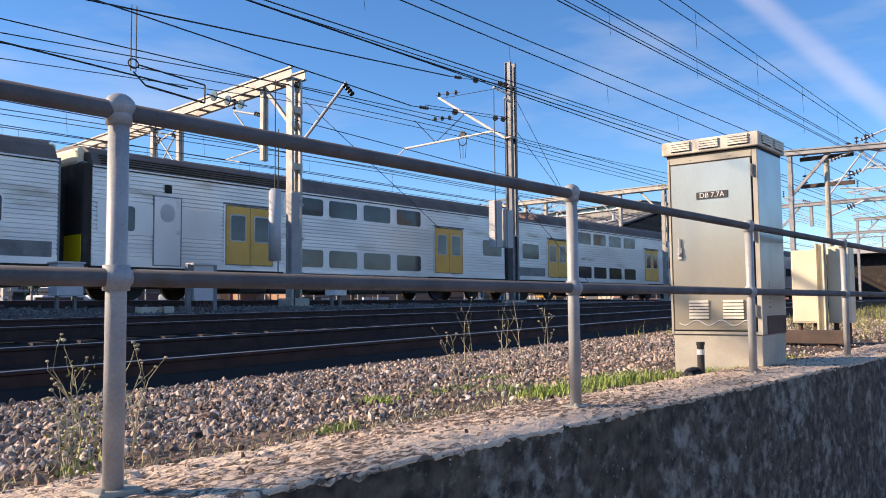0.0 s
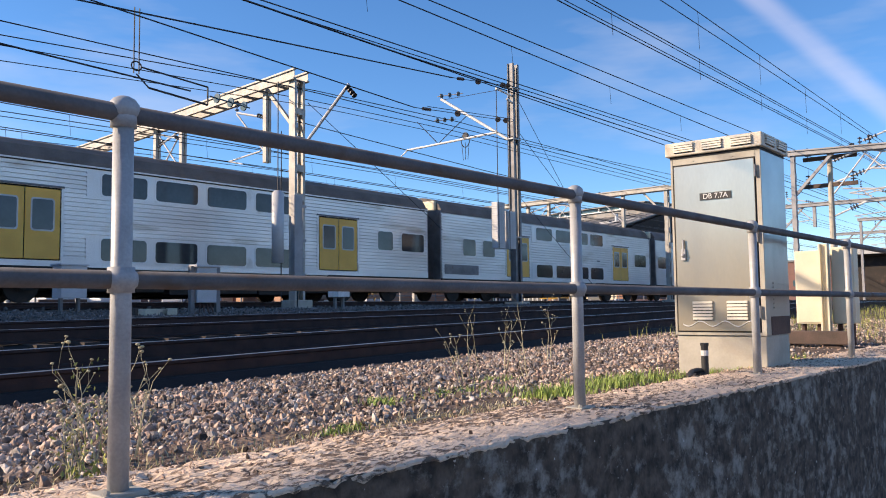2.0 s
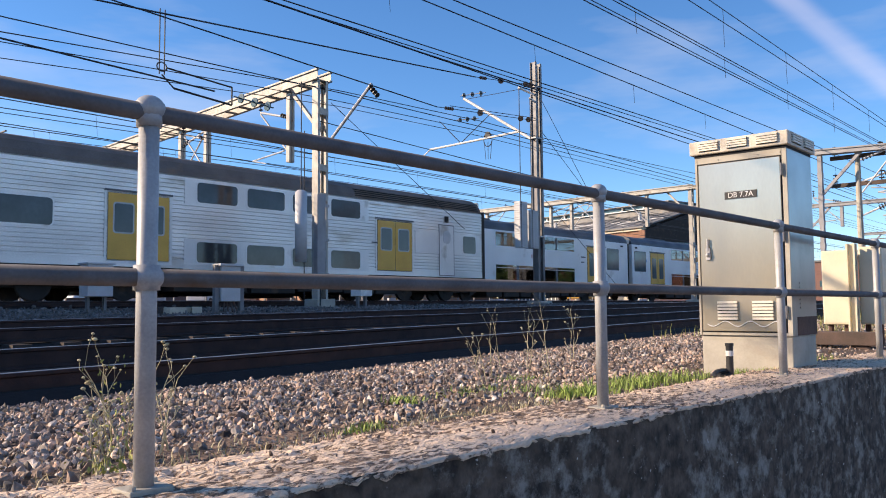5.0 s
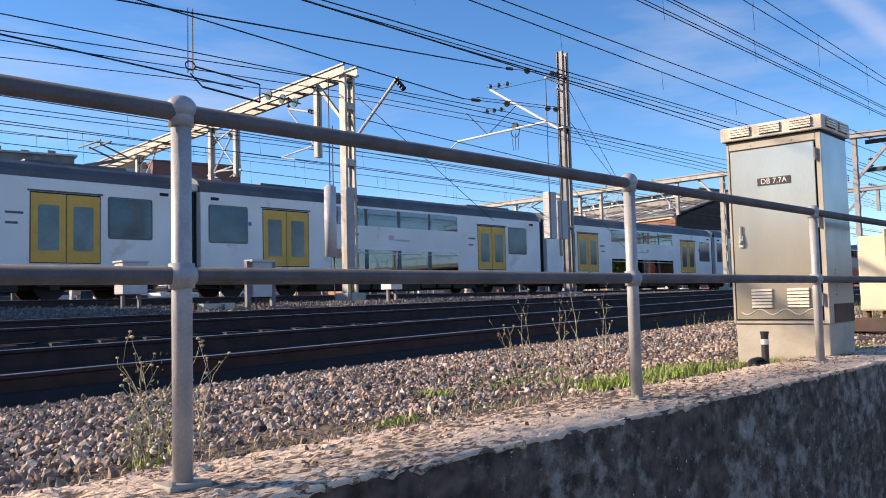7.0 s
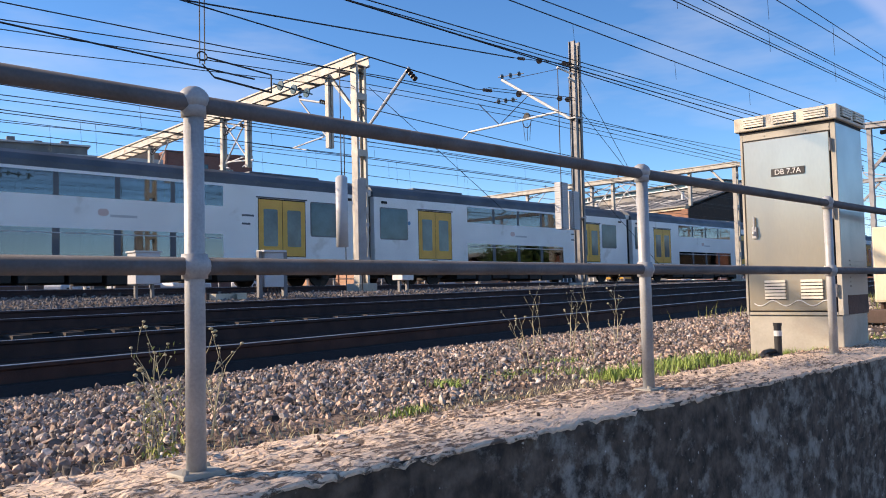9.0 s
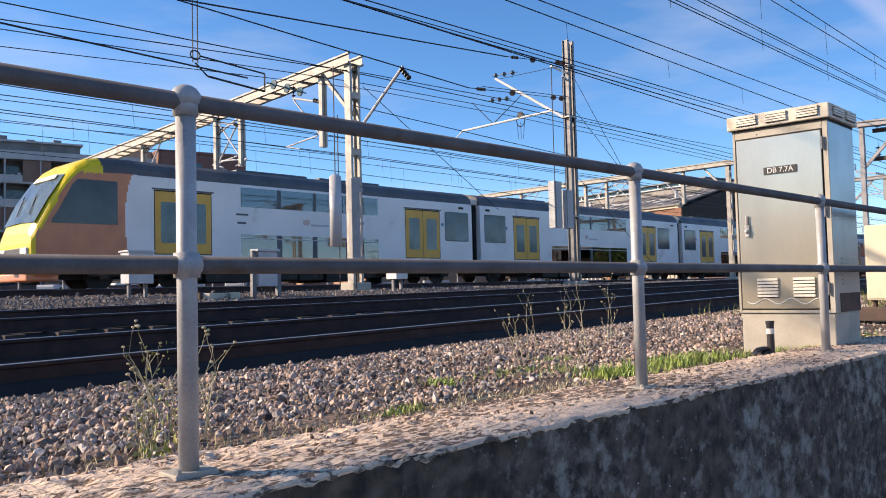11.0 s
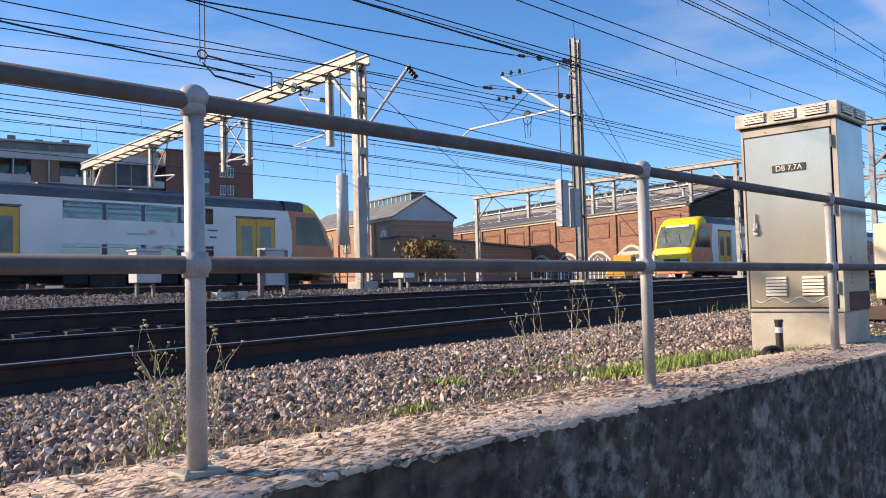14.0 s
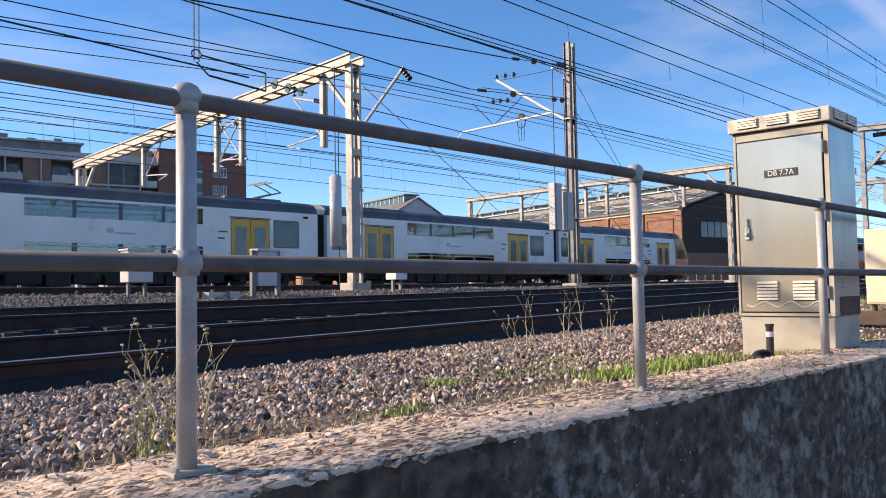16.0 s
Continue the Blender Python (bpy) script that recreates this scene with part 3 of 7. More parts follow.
stones("ballast_stones", 33000, near_bank, 0.0138, M["stone"], "loose brown crushed stone ballast beside the line", 3)
stones("ballast_stones", 27000, near_bank, 0.0138, M["stone_grey"], "loose grey crushed stone ballast beside the line", 13)
stones("ballast_stones", 15000, lambda g: (-0.3 - 8.7 * g.random() ** 1.6, g.uniform(2.3, 6.3)), 0.0145, M["stone"], "loose brown crushed stone ballast beside the line", 16)
stones("ballast_stones", 420, lambda g: ((lambda x: (x, fence_y(x) + 0.3 + abs(g.gauss(0, 0.16))))(g.uniform(-0.6, 1.0))), 0.023, M["stone_grey"], "larger grey broken stones behind the coping", 14)
stones("stone_chips", 1100, lambda g: ((lambda x: (x, fence_y(x) + 0.28 - abs(g.gauss(0, 0.17))))(-0.8 + 8 * g.random() ** 1.4)), 0.004, M["stone"], "loose stone chips and grit scattered on the coping", 15, 0.0)
stones("ballast_stones", 13000, lambda g: (3 + 34 * g.random() ** 1.3, g.uniform(13.6, 17.6)), 0.022, M["stone_far"], "grey crushed stone bank between the tracks", 4)
stones("ballast_stones", 2500, lambda g: (5 + 50 * g.random() ** 1.3, g.uniform(18.0, 30)), 0.035, M["stone_far"], "dark crushed stone between the far tracks", 5)
stones("ballast_stones", 1800, lambda g: (1 + 20 * g.random(), g.choice((g.uniform(6.9, 8.0), g.uniform(8.3, 11.3), g.uniform(11.8, 12.8)))), 0.03, M["track_bed"], "crushed stone between the rails, darkened like the shaded bed", 6)


# ---- tracks ----
# dark strip standing in for the rails' shaded sides
def track_bed():
    bm = bmesh.new()
    xs = [-60, -30, -12] + list(range(-10, 34, 2)) + [60, 160]
    ys = (6.3, 6.5, 7.4, 8.2, 8.8, 9.5, 10.3, 11.2, 12.2, 13.2, 13.45)
    g = [[bm.verts.new((x, y, ground_z(x, y) + (0.065 if 6.45 < y < 13.4 else -0.03))) for y in ys] for x in xs]
    for a, b in zip(g, g[1:]):
        for i in range(len(ys) - 1):
            bm.faces.new((a[i], b[i], b[i + 1], a[i + 1]))
    bmesh.ops.recalc_face_normals(bm, faces=bm.faces)
    tagged(link("track_bed", bm, M["track_bed"]), "bed under the two near tracks, darkened for the shade beside the rails", "ground", kind="structure")


track_bed()


def rail_line(name, y, z_of, xs, height, track):
    sec = ((-0.07, -height), (0.07, -height), (0.07, -height + 0.02), (0.015, -height + 0.045), (0.015, -0.045), (0.035, -0.03), (0.035, -0.004), (-0.035, -0.004), (-0.035, -0.03), (-0.015, -0.045), (-0.015, -height + 0.045), (-0.07, -height + 0.02))
    bm = bmesh.new()
    rings = [[bm.verts.new((x, y + a, z_of(x) + b)) for a, b in sec] for x in xs]
    for r0, r1 in zip(rings, rings[1:]):
        for i in range(len(sec)):
            bm.faces.new((r0[i], r0[(i + 1) % len(sec)], r1[(i + 1) % len(sec)], r1[i]))
    bmesh.ops.recalc_face_normals(bm, faces=bm.faces)
    r = part(name, bm, M["rail_side"], track)
    bm = bmesh.new()
    rings = [[bm.verts.new((x, y + a, z_of(x) + b)) for a, b in ((-0.034, -0.014), (-0.028, 0.0), (0.028, 0.0), (0.034, -0.014))] for x in xs]
    for r0, r1 in zip(rings, rings[1:]):
        for i in range(3):
            bm.faces.new((r0[i], r1[i], r1[i + 1], r0[i + 1]))
    bmesh.ops.recalc_face_normals(bm, faces=bm.faces)
    part("rail_head", bm, M["rail_top"], r, "polished rail head")


def track(label, rails, x0, x1, height, pitch=0.65, to=40):
    t = empty("railway_track", Matrix(), label, "railway track", "tracks")
    t["kind"] = "structure"
    xs = [x0] + [x for x in range(-12, 34, 2) if x0 < x < x1] + [x1]
    for y, z0, s in rails:
        rail_line("rail", y, lambda x, z0=z0, s=s: z0 + s * (min(max(x, -12), 32) - 2.5), xs, height, t)
    ya, yb = rails[0][0], rails[-1][0]
    me = None
    x = -2.0
    while x < to:
        za = min(rails[0][1] + rails[0][2] * (min(x, 32) - 2.5), rails[-1][1] + rails[-1][2] * (min(x, 32) - 2.5)) - height - 0.005
        if me is None:
            sb = part("sleeper", boxed(-0.12, 0.12, ya - 0.5, yb + 0.5, -0.13, 0.0), M["sleeper"], t)
            me = sb.data
        else:
            sb = new("sleeper", me)
            sb.parent = t
        sb.matrix_basis = Matrix.Translation((x, 0, za))
        x += pitch
    return t


track("rusty rail track with dark timber sleepers nearest the wall", ((6.66, -0.02, 0.0165), (8.15, 0.09, 0.0135)), -60, 160, 0.21)
track("dark rusty rail track beside the stone bank", ((11.5, 0.21, 0.0085), (13.0, 0.29, 0.0098)), -60, 160, 0.2)
for yc, lab in ((TRACK_S, "rail track used by the silver train"), (TRACK_W, "rail track used by the white and yellow train"), (30.3, "empty rail track in the yard"), (TRACK_V, "far rail track used by the second white train")):
    track(lab, ((yc - 0.74, RAIL_FAR, 0.0), (yc + 0.74, RAIL_FAR, 0.0)), -150, 260, 0.16, 0.65, 30)


# ---- fence ----
def fence():
    xs = [1.106 + 2.185 * k for k in range(-2, 9)]
    f = empty("pipe_fence", Matrix(), "grey galvanised two-rail pipe fence with ball joints on the wall coping", "fence")
    slope = lambda x: -0.002 * (x - 1.106)
    lead = None
    for x in xs:
        y, z = fence_y(x), slope(x)
        if lead is None:
            bm = bmesh.new()
            rod(bm, (0, 0, -0.02), (0, 0, 1.0), 0.0262, 24)
            post = part("post", bm, M["galv"], f, smooth=True)
            bm = bmesh.new()
            rod(bm, (0, 0, 0.505), (0, 0, 0.57), 0.034, 16)
            ball(bm, (0, 0, 0.538), 0.044, squash=(1, 1, 0.85))
            knuckle = part("ball_joint", bm, M["galv"], post, smooth=True)
            bm = bmesh.new()
            rod(bm, (0, 0, 0.932), (0, 0, 0.977), 0.033, 16)
            ball(bm, (0, 0, 0.98), 0.04, squash=(1.05, 1, 0.9))
            cap = part("top_joint", bm, M["galv"], post, smooth=True)
            bm = bmesh.new()
            box(bm, -0.06, 0.06, -0.045, 0.045, -0.012, 0.009, 0.004)
            rod(bm, (0.05, 0.03, 0.0), (0.045, 0.03, 0.02), 0.01, 6)
            rod(bm, (-0.05, -0.03, 0.0), (-0.045, -0.03, 0.02), 0.01, 6)
            foot = part("base_plate", bm, M["plinth"], post, "dusty base plate")
            lead = (post, knuckle, cap, foot)
        else:
            post = new("post", lead[0].data)
            post.parent = f
            for o, nm in zip(lead[1:], ("ball_joint", "top_joint", "base_plate")):
                c = new(nm, o.data)
                c.parent = post
        post.matrix_basis = Matrix.Translation((x, y, z))
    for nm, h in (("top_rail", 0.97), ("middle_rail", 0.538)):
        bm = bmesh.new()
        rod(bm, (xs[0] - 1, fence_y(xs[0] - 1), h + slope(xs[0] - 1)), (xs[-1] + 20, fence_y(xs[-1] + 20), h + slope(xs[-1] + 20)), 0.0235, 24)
        part(nm, bm, M["pipe_rail"], f, "grey pipe rail toned darker for its shaded front", smooth=True)


fence()


# ---- cabinet ----
def louvre(parent, m, w, rows, pitch, material, back=True):
    """A bank of pressed slots: each slot a slanted lip over a dark gap, in the plane of x and z facing -y."""
    for i in range(rows):
        bm = bmesh.new()
        box(bm, -w / 2, w / 2, -0.004, 0.002, -pitch * 0.22, pitch * 0.06)
        part("slot", bm, M["dark"], parent, at=m @ Matrix.Translation((0, 0, i * pitch)))
        bm = bmesh.new()
        box(bm, -w / 2, w / 2, -0.014, 0.0, pitch * 0.02, pitch * 0.74)
        part("louvre", bm, material, parent, at=m @ Matrix.Translation((0, 0, i * pitch)))


def electrical_cabinet():
    # local space: the front faces -x, the side faces -y
    X, Y0, Y1, D = 6.05, 1.925, 2.612, 0.56
    c = empty("electrical_cabinet", Matrix.Translation((X, Y0, 0.0)), "tall brushed metal electrical cabinet with a louvred cream top", "cabinet")
    w = Y1 - Y0
    part("body", boxed(0, D, 0, w, 0.22, 1.585, 0.008), M["cabinet_side"], c, "grey sheet-metal body toned darker for its shaded side")
    for y0, y1, z0, z1 in ((0.0, 0.034, 0.225, 1.58), (w - 0.018, w, 0.225, 1.58), (0.036, w - 0.02, 1.532, 1.58), (0.036, w - 0.02, 0.225, 0.244)):
        part("door_frame", boxed(-0.006, 0.004, y0 + 0.001, y1 - 0.001, z0, z1), M["plinth"], c, "tan painted door frame strip")
    part("plinth", boxed(0.012, D - 0.01, 0.01, w - 0.01, -0.12, 0.22, 0.006), M["plinth"], c, "pale stained plinth")
    roof = part("roof", boxed(-0.035, D + 0.03, -0.025, w + 0.03, 1.6, 1.705, 0.008), M["cabinet_top"], c, "cream sheet-metal roof with louvres")
    part("eave", boxed(-0.01, D, 0.0, w, 1.58, 1.602), M["dark"], c)
    turn = Matrix.Rotation(radians(-90), 4, 'Z')
    for k in range(3):
        louvre(roof, Matrix.Translation((-0.036, w / 2 + (k - 1) * 0.22, 1.625)) @ turn, 0.15, 4, 0.018, M["lip"])
    for k in range(2):
        louvre(roof, Matrix.Translation((D / 2 + (k - 0.5) * 0.28, -0.026, 1.625)), 0.2, 4, 0.018, M["lip"])
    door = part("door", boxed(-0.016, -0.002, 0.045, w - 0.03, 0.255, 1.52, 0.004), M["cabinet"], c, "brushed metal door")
    part("door_seam", boxed(-0.004, 0.003, 0.036, w - 0.02, 0.246, 1.53), M["dark"], c)
    bm = boxed(-0.034, -0.016, w - 0.11, w - 0.075, 0.79, 0.88, 0.004)
    rod(bm, (-0.03, w - 0.092, 0.86), (-0.03, w - 0.092, 0.95), 0.008, 8)
    ball(bm, (-0.035, w - 0.092, 0.83), 0.017)
    part("handle", bm, M["galv"], door, "worn metal lock handle")
    for z in (0.35, 0.9, 1.38):
        bm = bmesh.new()
        rod(bm, (-0.02, 0.035, z), (-0.02, 0.035, z + 0.09), 0.008, 8)
        part("hinge", bm, M["steel_dark"], door)
    for y in (0.2, 0.46):
        louvre(door, Matrix.Translation((-0.017, y, 0.34)) @ turn, 0.15, 6, 0.024, M["lip"])
    for z, w2 in ((0.31, 0.6),):
        bm = bmesh.new()
        rings = []
        for i in range(25):
            y, zc = 0.06 + 0.56 * i / 24, z + 0.02 * math.sin(i * 0.78)
            rings.append([bm.verts.new((-0.018 + 0.004 * math.cos(k * 1.2566), y, zc + 0.004 * math.sin(k * 1.2566))) for k in range(5)])
        for r0, r1 in zip(rings, rings[1:]):
            for k in range(5):
                bm.faces.new((r0[k], r0[(k + 1) % 5], r1[(k + 1) % 5], r1[k]))
        bmesh.ops.recalc_face_normals(bm, faces=bm.faces)
        part("scrawl", bm, M["white"], door, "thin chalky scribble")
    sign = part("sign", boxed(-0.022, -0.016, 0.215, 0.455, 1.24, 1.295), M["black"], door, "black name plate with white letters")
    cu = bpy.data.curves.new("letters", 'FONT')
    cu.body, cu.size, cu.extrude, cu.align_x, cu.align_y = "DB 7.7A", 0.055, 0.001, 'CENTER', 'CENTER'
    tx = new("sign_letters", cu)
    tx.data.materials.append(M["white"])
    tx.parent = sign
    tx.matrix_basis = Matrix.Translation((-0.0235, 0.335, 1.267)) @ Euler((radians(90), 0, radians(-90))).to_matrix().to_4x4()
    for y in (0.04, 0.2, 0.5):
        bm = bmesh.new()
        rod(bm, (0.0, y, 1.55), (-0.006, y, 1.55), 0.006, 6)
        part("rivet", bm, M["galv"], c)
    for k in range(7):
        part("side_louvre", boxed(0.16, 0.46, -0.008, 0.002, 0.42 + 0.03 * k, 0.43 + 0.03 * k), M["cabinet_side"], c)
    part("rust_patch", boxed(0.1, D - 0.02, -0.003, 0.002, 0.225, 0.36), M["rust"], c, "rusted lower side panel")


electrical_cabinet()


def marker_peg():
    p = empty("marker_post", Matrix.Translation((5.44, 2.15, -0.02)), "short black plastic marker post with a white band", "post")
    bm = bmesh.new()
    rod(bm, (0, 0, -0.05), (0, 0, 0.2), 0.024, 14)
    part("shaft", bm, M["black"], p)
    bm = bmesh.new()
    rod(bm, (0, 0, 0.13), (0, 0, 0.165), 0.0255, 14)
    part("band", bm, M["white"], p, "white reflective band")
    bm = bmesh.new()
    rod(bm, (0, 0, 0.195), (0, 0, 0.215), 0.028, 14)
    part("cap", bm, M["black"], p)
    bm = bmesh.new()
    ball(bm, (-0.03, 0.03, -0.01), 0.055, squash=(1.4, 1.1, 0.6))
    part("boot", bm, M["black"], p, "crumpled black plastic boot")
    bm = bmesh.new()
    pts = [(-0.01, 0.02, 0.03), (-0.07, 0.03, 0.035), (-0.13, 0.04, 0.03), (-0.19, 0.03, 0.02), (-0.24, 0.0, 0.0)]
    for a, b in zip(pts, pts[1:]):
        rod(bm, a, b, 0.016, 8)
    part("cable", bm, M["black"], p, "black cable trailing on the ground")


marker_peg()


def cream_boxes():
    for x, y0, y1, z0, z1 in ((10.55, 2.7, 3.0, 0.2, 1.09), (10.72, 2.37, 2.63, 0.2, 1.13)):
        b = empty("junction_box", Matrix.Translation((x, y0, 0)), "cream painted steel junction box on short pipe legs", "junction box", "cream boxes beside the wall")
        w = y1 - y0
        part("case", boxed(0, 0.22, 0, w, z0, z1, 0.012), M["cream"], b)
        part("door_panel", boxed(-0.008, -0.001, 0.015, w - 0.015, z0 + 0.02, z1 - 0.02, 0.003), M["cream"], b)
        for q in (0.06, w - 0.06):
            bm = bmesh.new()
            rod(bm, (0.1, q, -0.1), (0.1, q, z0 + 0.01), 0.03, 10)
            part("leg", bm, M["rust"], b)
    p = empty("steel_upright", Matrix.Translation((10.5, 2.66, 0)), "rusty yellow steel channel upright between two cream boxes", "post")
    bm = bmesh.new()
    box(bm, 0, 0.12, -0.05, -0.03, -0.1, 1.16)
    box(bm, 0, 0.12, 0.03, 0.05, -0.1, 1.16)
    box(bm, 0.05, 0.07, -0.05, 0.05, -0.1, 1.16)
    part("channel", bm, M["cream"], p)
    s = empty("timber_beam", Matrix.Translation((10.0, 2.3, 0)), "short brown timber beam lying behind the coping", "beam")
    part("beam", boxed(0, 0.24, 0, 0.85, -0.02, 0.13, 0.01), M["timber"], s)
    part("block", boxed(0.04, 0.2, 0.1, 0.3, -0.16, -0.02, 0.01), M["timber"], s)


cream_boxes()


# ---- plants ----
def weed(x, y, h, n, seed, leafy):
    rng = random.Random(seed)
    w = empty("weed", Matrix.Translation((x, y, ground_z(x, max(y, 2.3)) - 0.02)), "thin dry branching weed with small seed heads" if not leafy else "straggly half-dry weed with yellow-green leaves", "weed", "weeds in the ballast")
    bm = bmesh.new()
    heads = bmesh.new()
    for k in range(n):
        p = Vector((rng.uniform(-0.05, 0.05), rng.uniform(-0.04, 0.04), 0))
        d = Vector((rng.uniform(-0.45, 0.45), rng.uniform(-0.3, 0.3), 1.6 if leafy else 1.0)).normalized()
        L = h * rng.uniform(0.65, 1.0)
        r = 0.0046
        for s in range(6):
            q = p + d * (L / 6)
            rod(bm, p, q, r, 5, r * 0.85)
            r *= 0.82
            if s >= 1 and rng.random() < (0.95 if leafy else 0.8):
                # a forked side twig, each tip with a head
                g = (-1) ** (s + k)
                e = (d + Vector((g * rng.uniform(0.35, 0.7), -g * rng.uniform(0.1, 0.6), 0.1))).normalized()
                t = q + e * L * rng.uniform(0.1, 0.22)
                rod(bm, q, t, r * 0.75, 4, r * 0.6)
                for _ in range(rng.choice((1, 2, 2))):
                    u = (e + Vector((rng.uniform(-0.6, 0.6), rng.uniform(-0.5, 0.5), rng.uniform(0.3, 0.8)))).normalized()
                    tip = t + u * L * rng.uniform(0.06, 0.16)
                    rod(bm, t, tip, r * 0.55, 4, r * 0.35)
                    ball(heads, tip, rng.uniform(0.003, 0.0075), 1, squash=(1.3, 1.3, 0.9))
            p = q
            d = (d + Vector((rng.uniform(-0.15, 0.15), rng.uniform(-0.15, 0.15), 0.08))).normalized()
    part("stem", bm, M["straw"], w)["kind"] = "stuff"
    part("seed_head", heads, M["straw"], w)["kind"] = "stuff"
    if leafy:
        lf = bmesh.new()
        for _ in range(90):
            c = Vector((rng.gauss(0, 0.06), rng.gauss(0, 0.05), h * rng.random() ** 1.6))
            e = Euler((rng.random() * 6, rng.random() * 6, rng.random() * 6)).to_matrix()
            s = rng.uniform(0.008, 0.026) * (1 - 0.5 * c.z / h)
            q = [c + e @ Vector(v) * s for v in ((-1, 0, 0), (0, 0.35, 0.1), (1, 0, 0), (0, -0.35, 0.1))]
            lf.faces.new([lf.verts.new(v) for v in q])
        part("leaf", lf, M["weed"], w)["kind"] = "stuff"


weed(1.5, 2.82, 0.4, 5, 1, True)
weed(1.32, 2.55, 0.25, 3, 21, True)
weed(1.72, 2.9, 0.42, 3, 2, False)
for i, (wx, wy, wh) in enumerate(((4.6, 3.6, 0.5), (4.85, 3.75, 0.52), (5.4, 4.0, 0.58), (5.75, 4.0, 0.5), (6.05, 4.0, 0.66), (6.45, 4.0, 0.6), (0.6, 3.6, 0.3), (5.1, 3.4, 0.25))):
    weed(wx, wy, wh, 1 + i % 2, 30 + i, False)
def dry_twig(x, y, turn, L, seed):
    rng = random.Random(seed)
    t = empty("dry_twig", pose(x, y, ground_z(x, max(y, 2.3)) + 0.025, 0, 0, turn), "pale dry forked twig lying on the stones", "twig", "twigs behind the coping")
    bm = bmesh.new()
    p = Vector((-L / 2, 0, 0))
    for i in range(5):
        q = p + Vector((L / 5, rng.uniform(-0.015, 0.015), rng.uniform(-0.006, 0.01)))
        rod(bm, p, q, 0.006 - 0.0008 * i, 6, 0.0054 - 0.0008 * i)
        if i in (1, 3):
            rod(bm, q, q + Vector((L * 0.14, rng.choice((-1, 1)) * L * 0.1, 0.012)), 0.003, 5, 0.0015)
        p = q
    part("stick", bm, M["straw"], t)


for k, (tx, ty, tn, tl) in enumerate(((0.72, 2.3, 8, 0.34), (0.9, 2.36, -12, 0.28), (0.55, 2.42, 20, 0.22), (1.75, 2.36, -6, 0.2), (2.1, 2.4, 15, 0.24), (2.9, 2.42, -20, 0.2))):
    dry_twig(tx, ty, tn, tl, 90 + k)
weed(-0.2, 6.2, 0.45, 1, 50, False)


def grass(name, count, spot, h, material, label, seed):
    rng = random.Random(seed)
    vs, fs = [], []
    for _ in range(count):
        x, y = spot(rng)
        z = ground_z(x, max(y, 2.3)) - 0.01
        a = rng.random() * 6.28
        L = h * rng.uniform(0.4, 1.15)
        lean = rng.uniform(0.1, 0.7) * L
        w = 0.002 + 0.0022 * rng.random()
        dx, dy = math.cos(a), math.sin(a)
        b = len(vs)
        for k, f in ((0, 1.0), (0.5, 0.8), (1.0, 0.05)):
            cx, cy, cz = x + dx * lean * k * k, y + dy * lean * k * k, z + L * k * (1 - 0.2 * k)
            vs += [(cx - dy * w * f, cy + dx * w * f, cz), (cx + dy * w * f, cy - dx * w * f, cz)]
        fs += [(b, b + 1, b + 3, b + 2), (b + 2, b + 3, b + 5, b + 4)]
    return soup(name, vs, fs, material, label, "grass")


def tufts(cs):
    def spot(g):
        x, y, rx, ry = g.choice(cs)
        return x + g.gauss(0, rx), y + g.gauss(0, ry)
    return spot


grass("grass_tuft", 900, tufts(((3.48, 3.3, 0.07, 0.05), (3.42, 3.2, 0.05, 0.04), (4.1, 3.27, 0.16, 0.07), (4.3, 3.0, 0.12, 0.06), (2.5, 2.6, 0.07, 0.03), (4.9, 3.5, 0.1, 0.06))), 0.07, M["grass"], "bright green grass tufts in the ballast", 8)
grass("grass_tuft", 2500, tufts(((4.15, 2.6, 0.1, 0.08), (4.3, 2.5, 0.1, 0.08), (5.1, 2.62, 0.2, 0.12), (5.35, 2.5, 0.2, 0.1), (4.85, 2.55, 0.12, 0.09), (5.75, 2.2, 0.12, 0.06), (5.9, 2.05, 0.08, 0.06), (7.3, 2.2, 0.3, 0.12))), 0.105, M["grass"], "taller fresh grass between the coping and the cabinet", 9)
grass("dry_grass", 1500, tufts(((2.3, 2.5, 0.4, 0.1), (3.3, 2.5, 0.4, 0.12), (3.5, 2.45, 0.3, 0.1), (1.6, 2.6, 0.4, 0.15), (4.4, 3.1, 0.3, 0.2))), 0.055, M["straw"], "dry straw-coloured grass in the ballast", 10)
grass("far_grass", 2600, lambda g: (g.uniform(11, 30), g.gauss(4.0, 0.9)), 0.3, M["weed"], "rough green verge grass further along the line", 11)


# ---- gantries, masts and wires ----
def insulator(bm, a, b, n=4, r=0.07):
    a, b = Vector(a), Vector(b)
    rod(bm, a, b, 0.018, 6)
    for i in range(n):
        p = a.lerp(b, (i + 0.5) / n)
        q = p + (b - a).normalized() * 0.03
        rod(bm, p, q, r, 10)


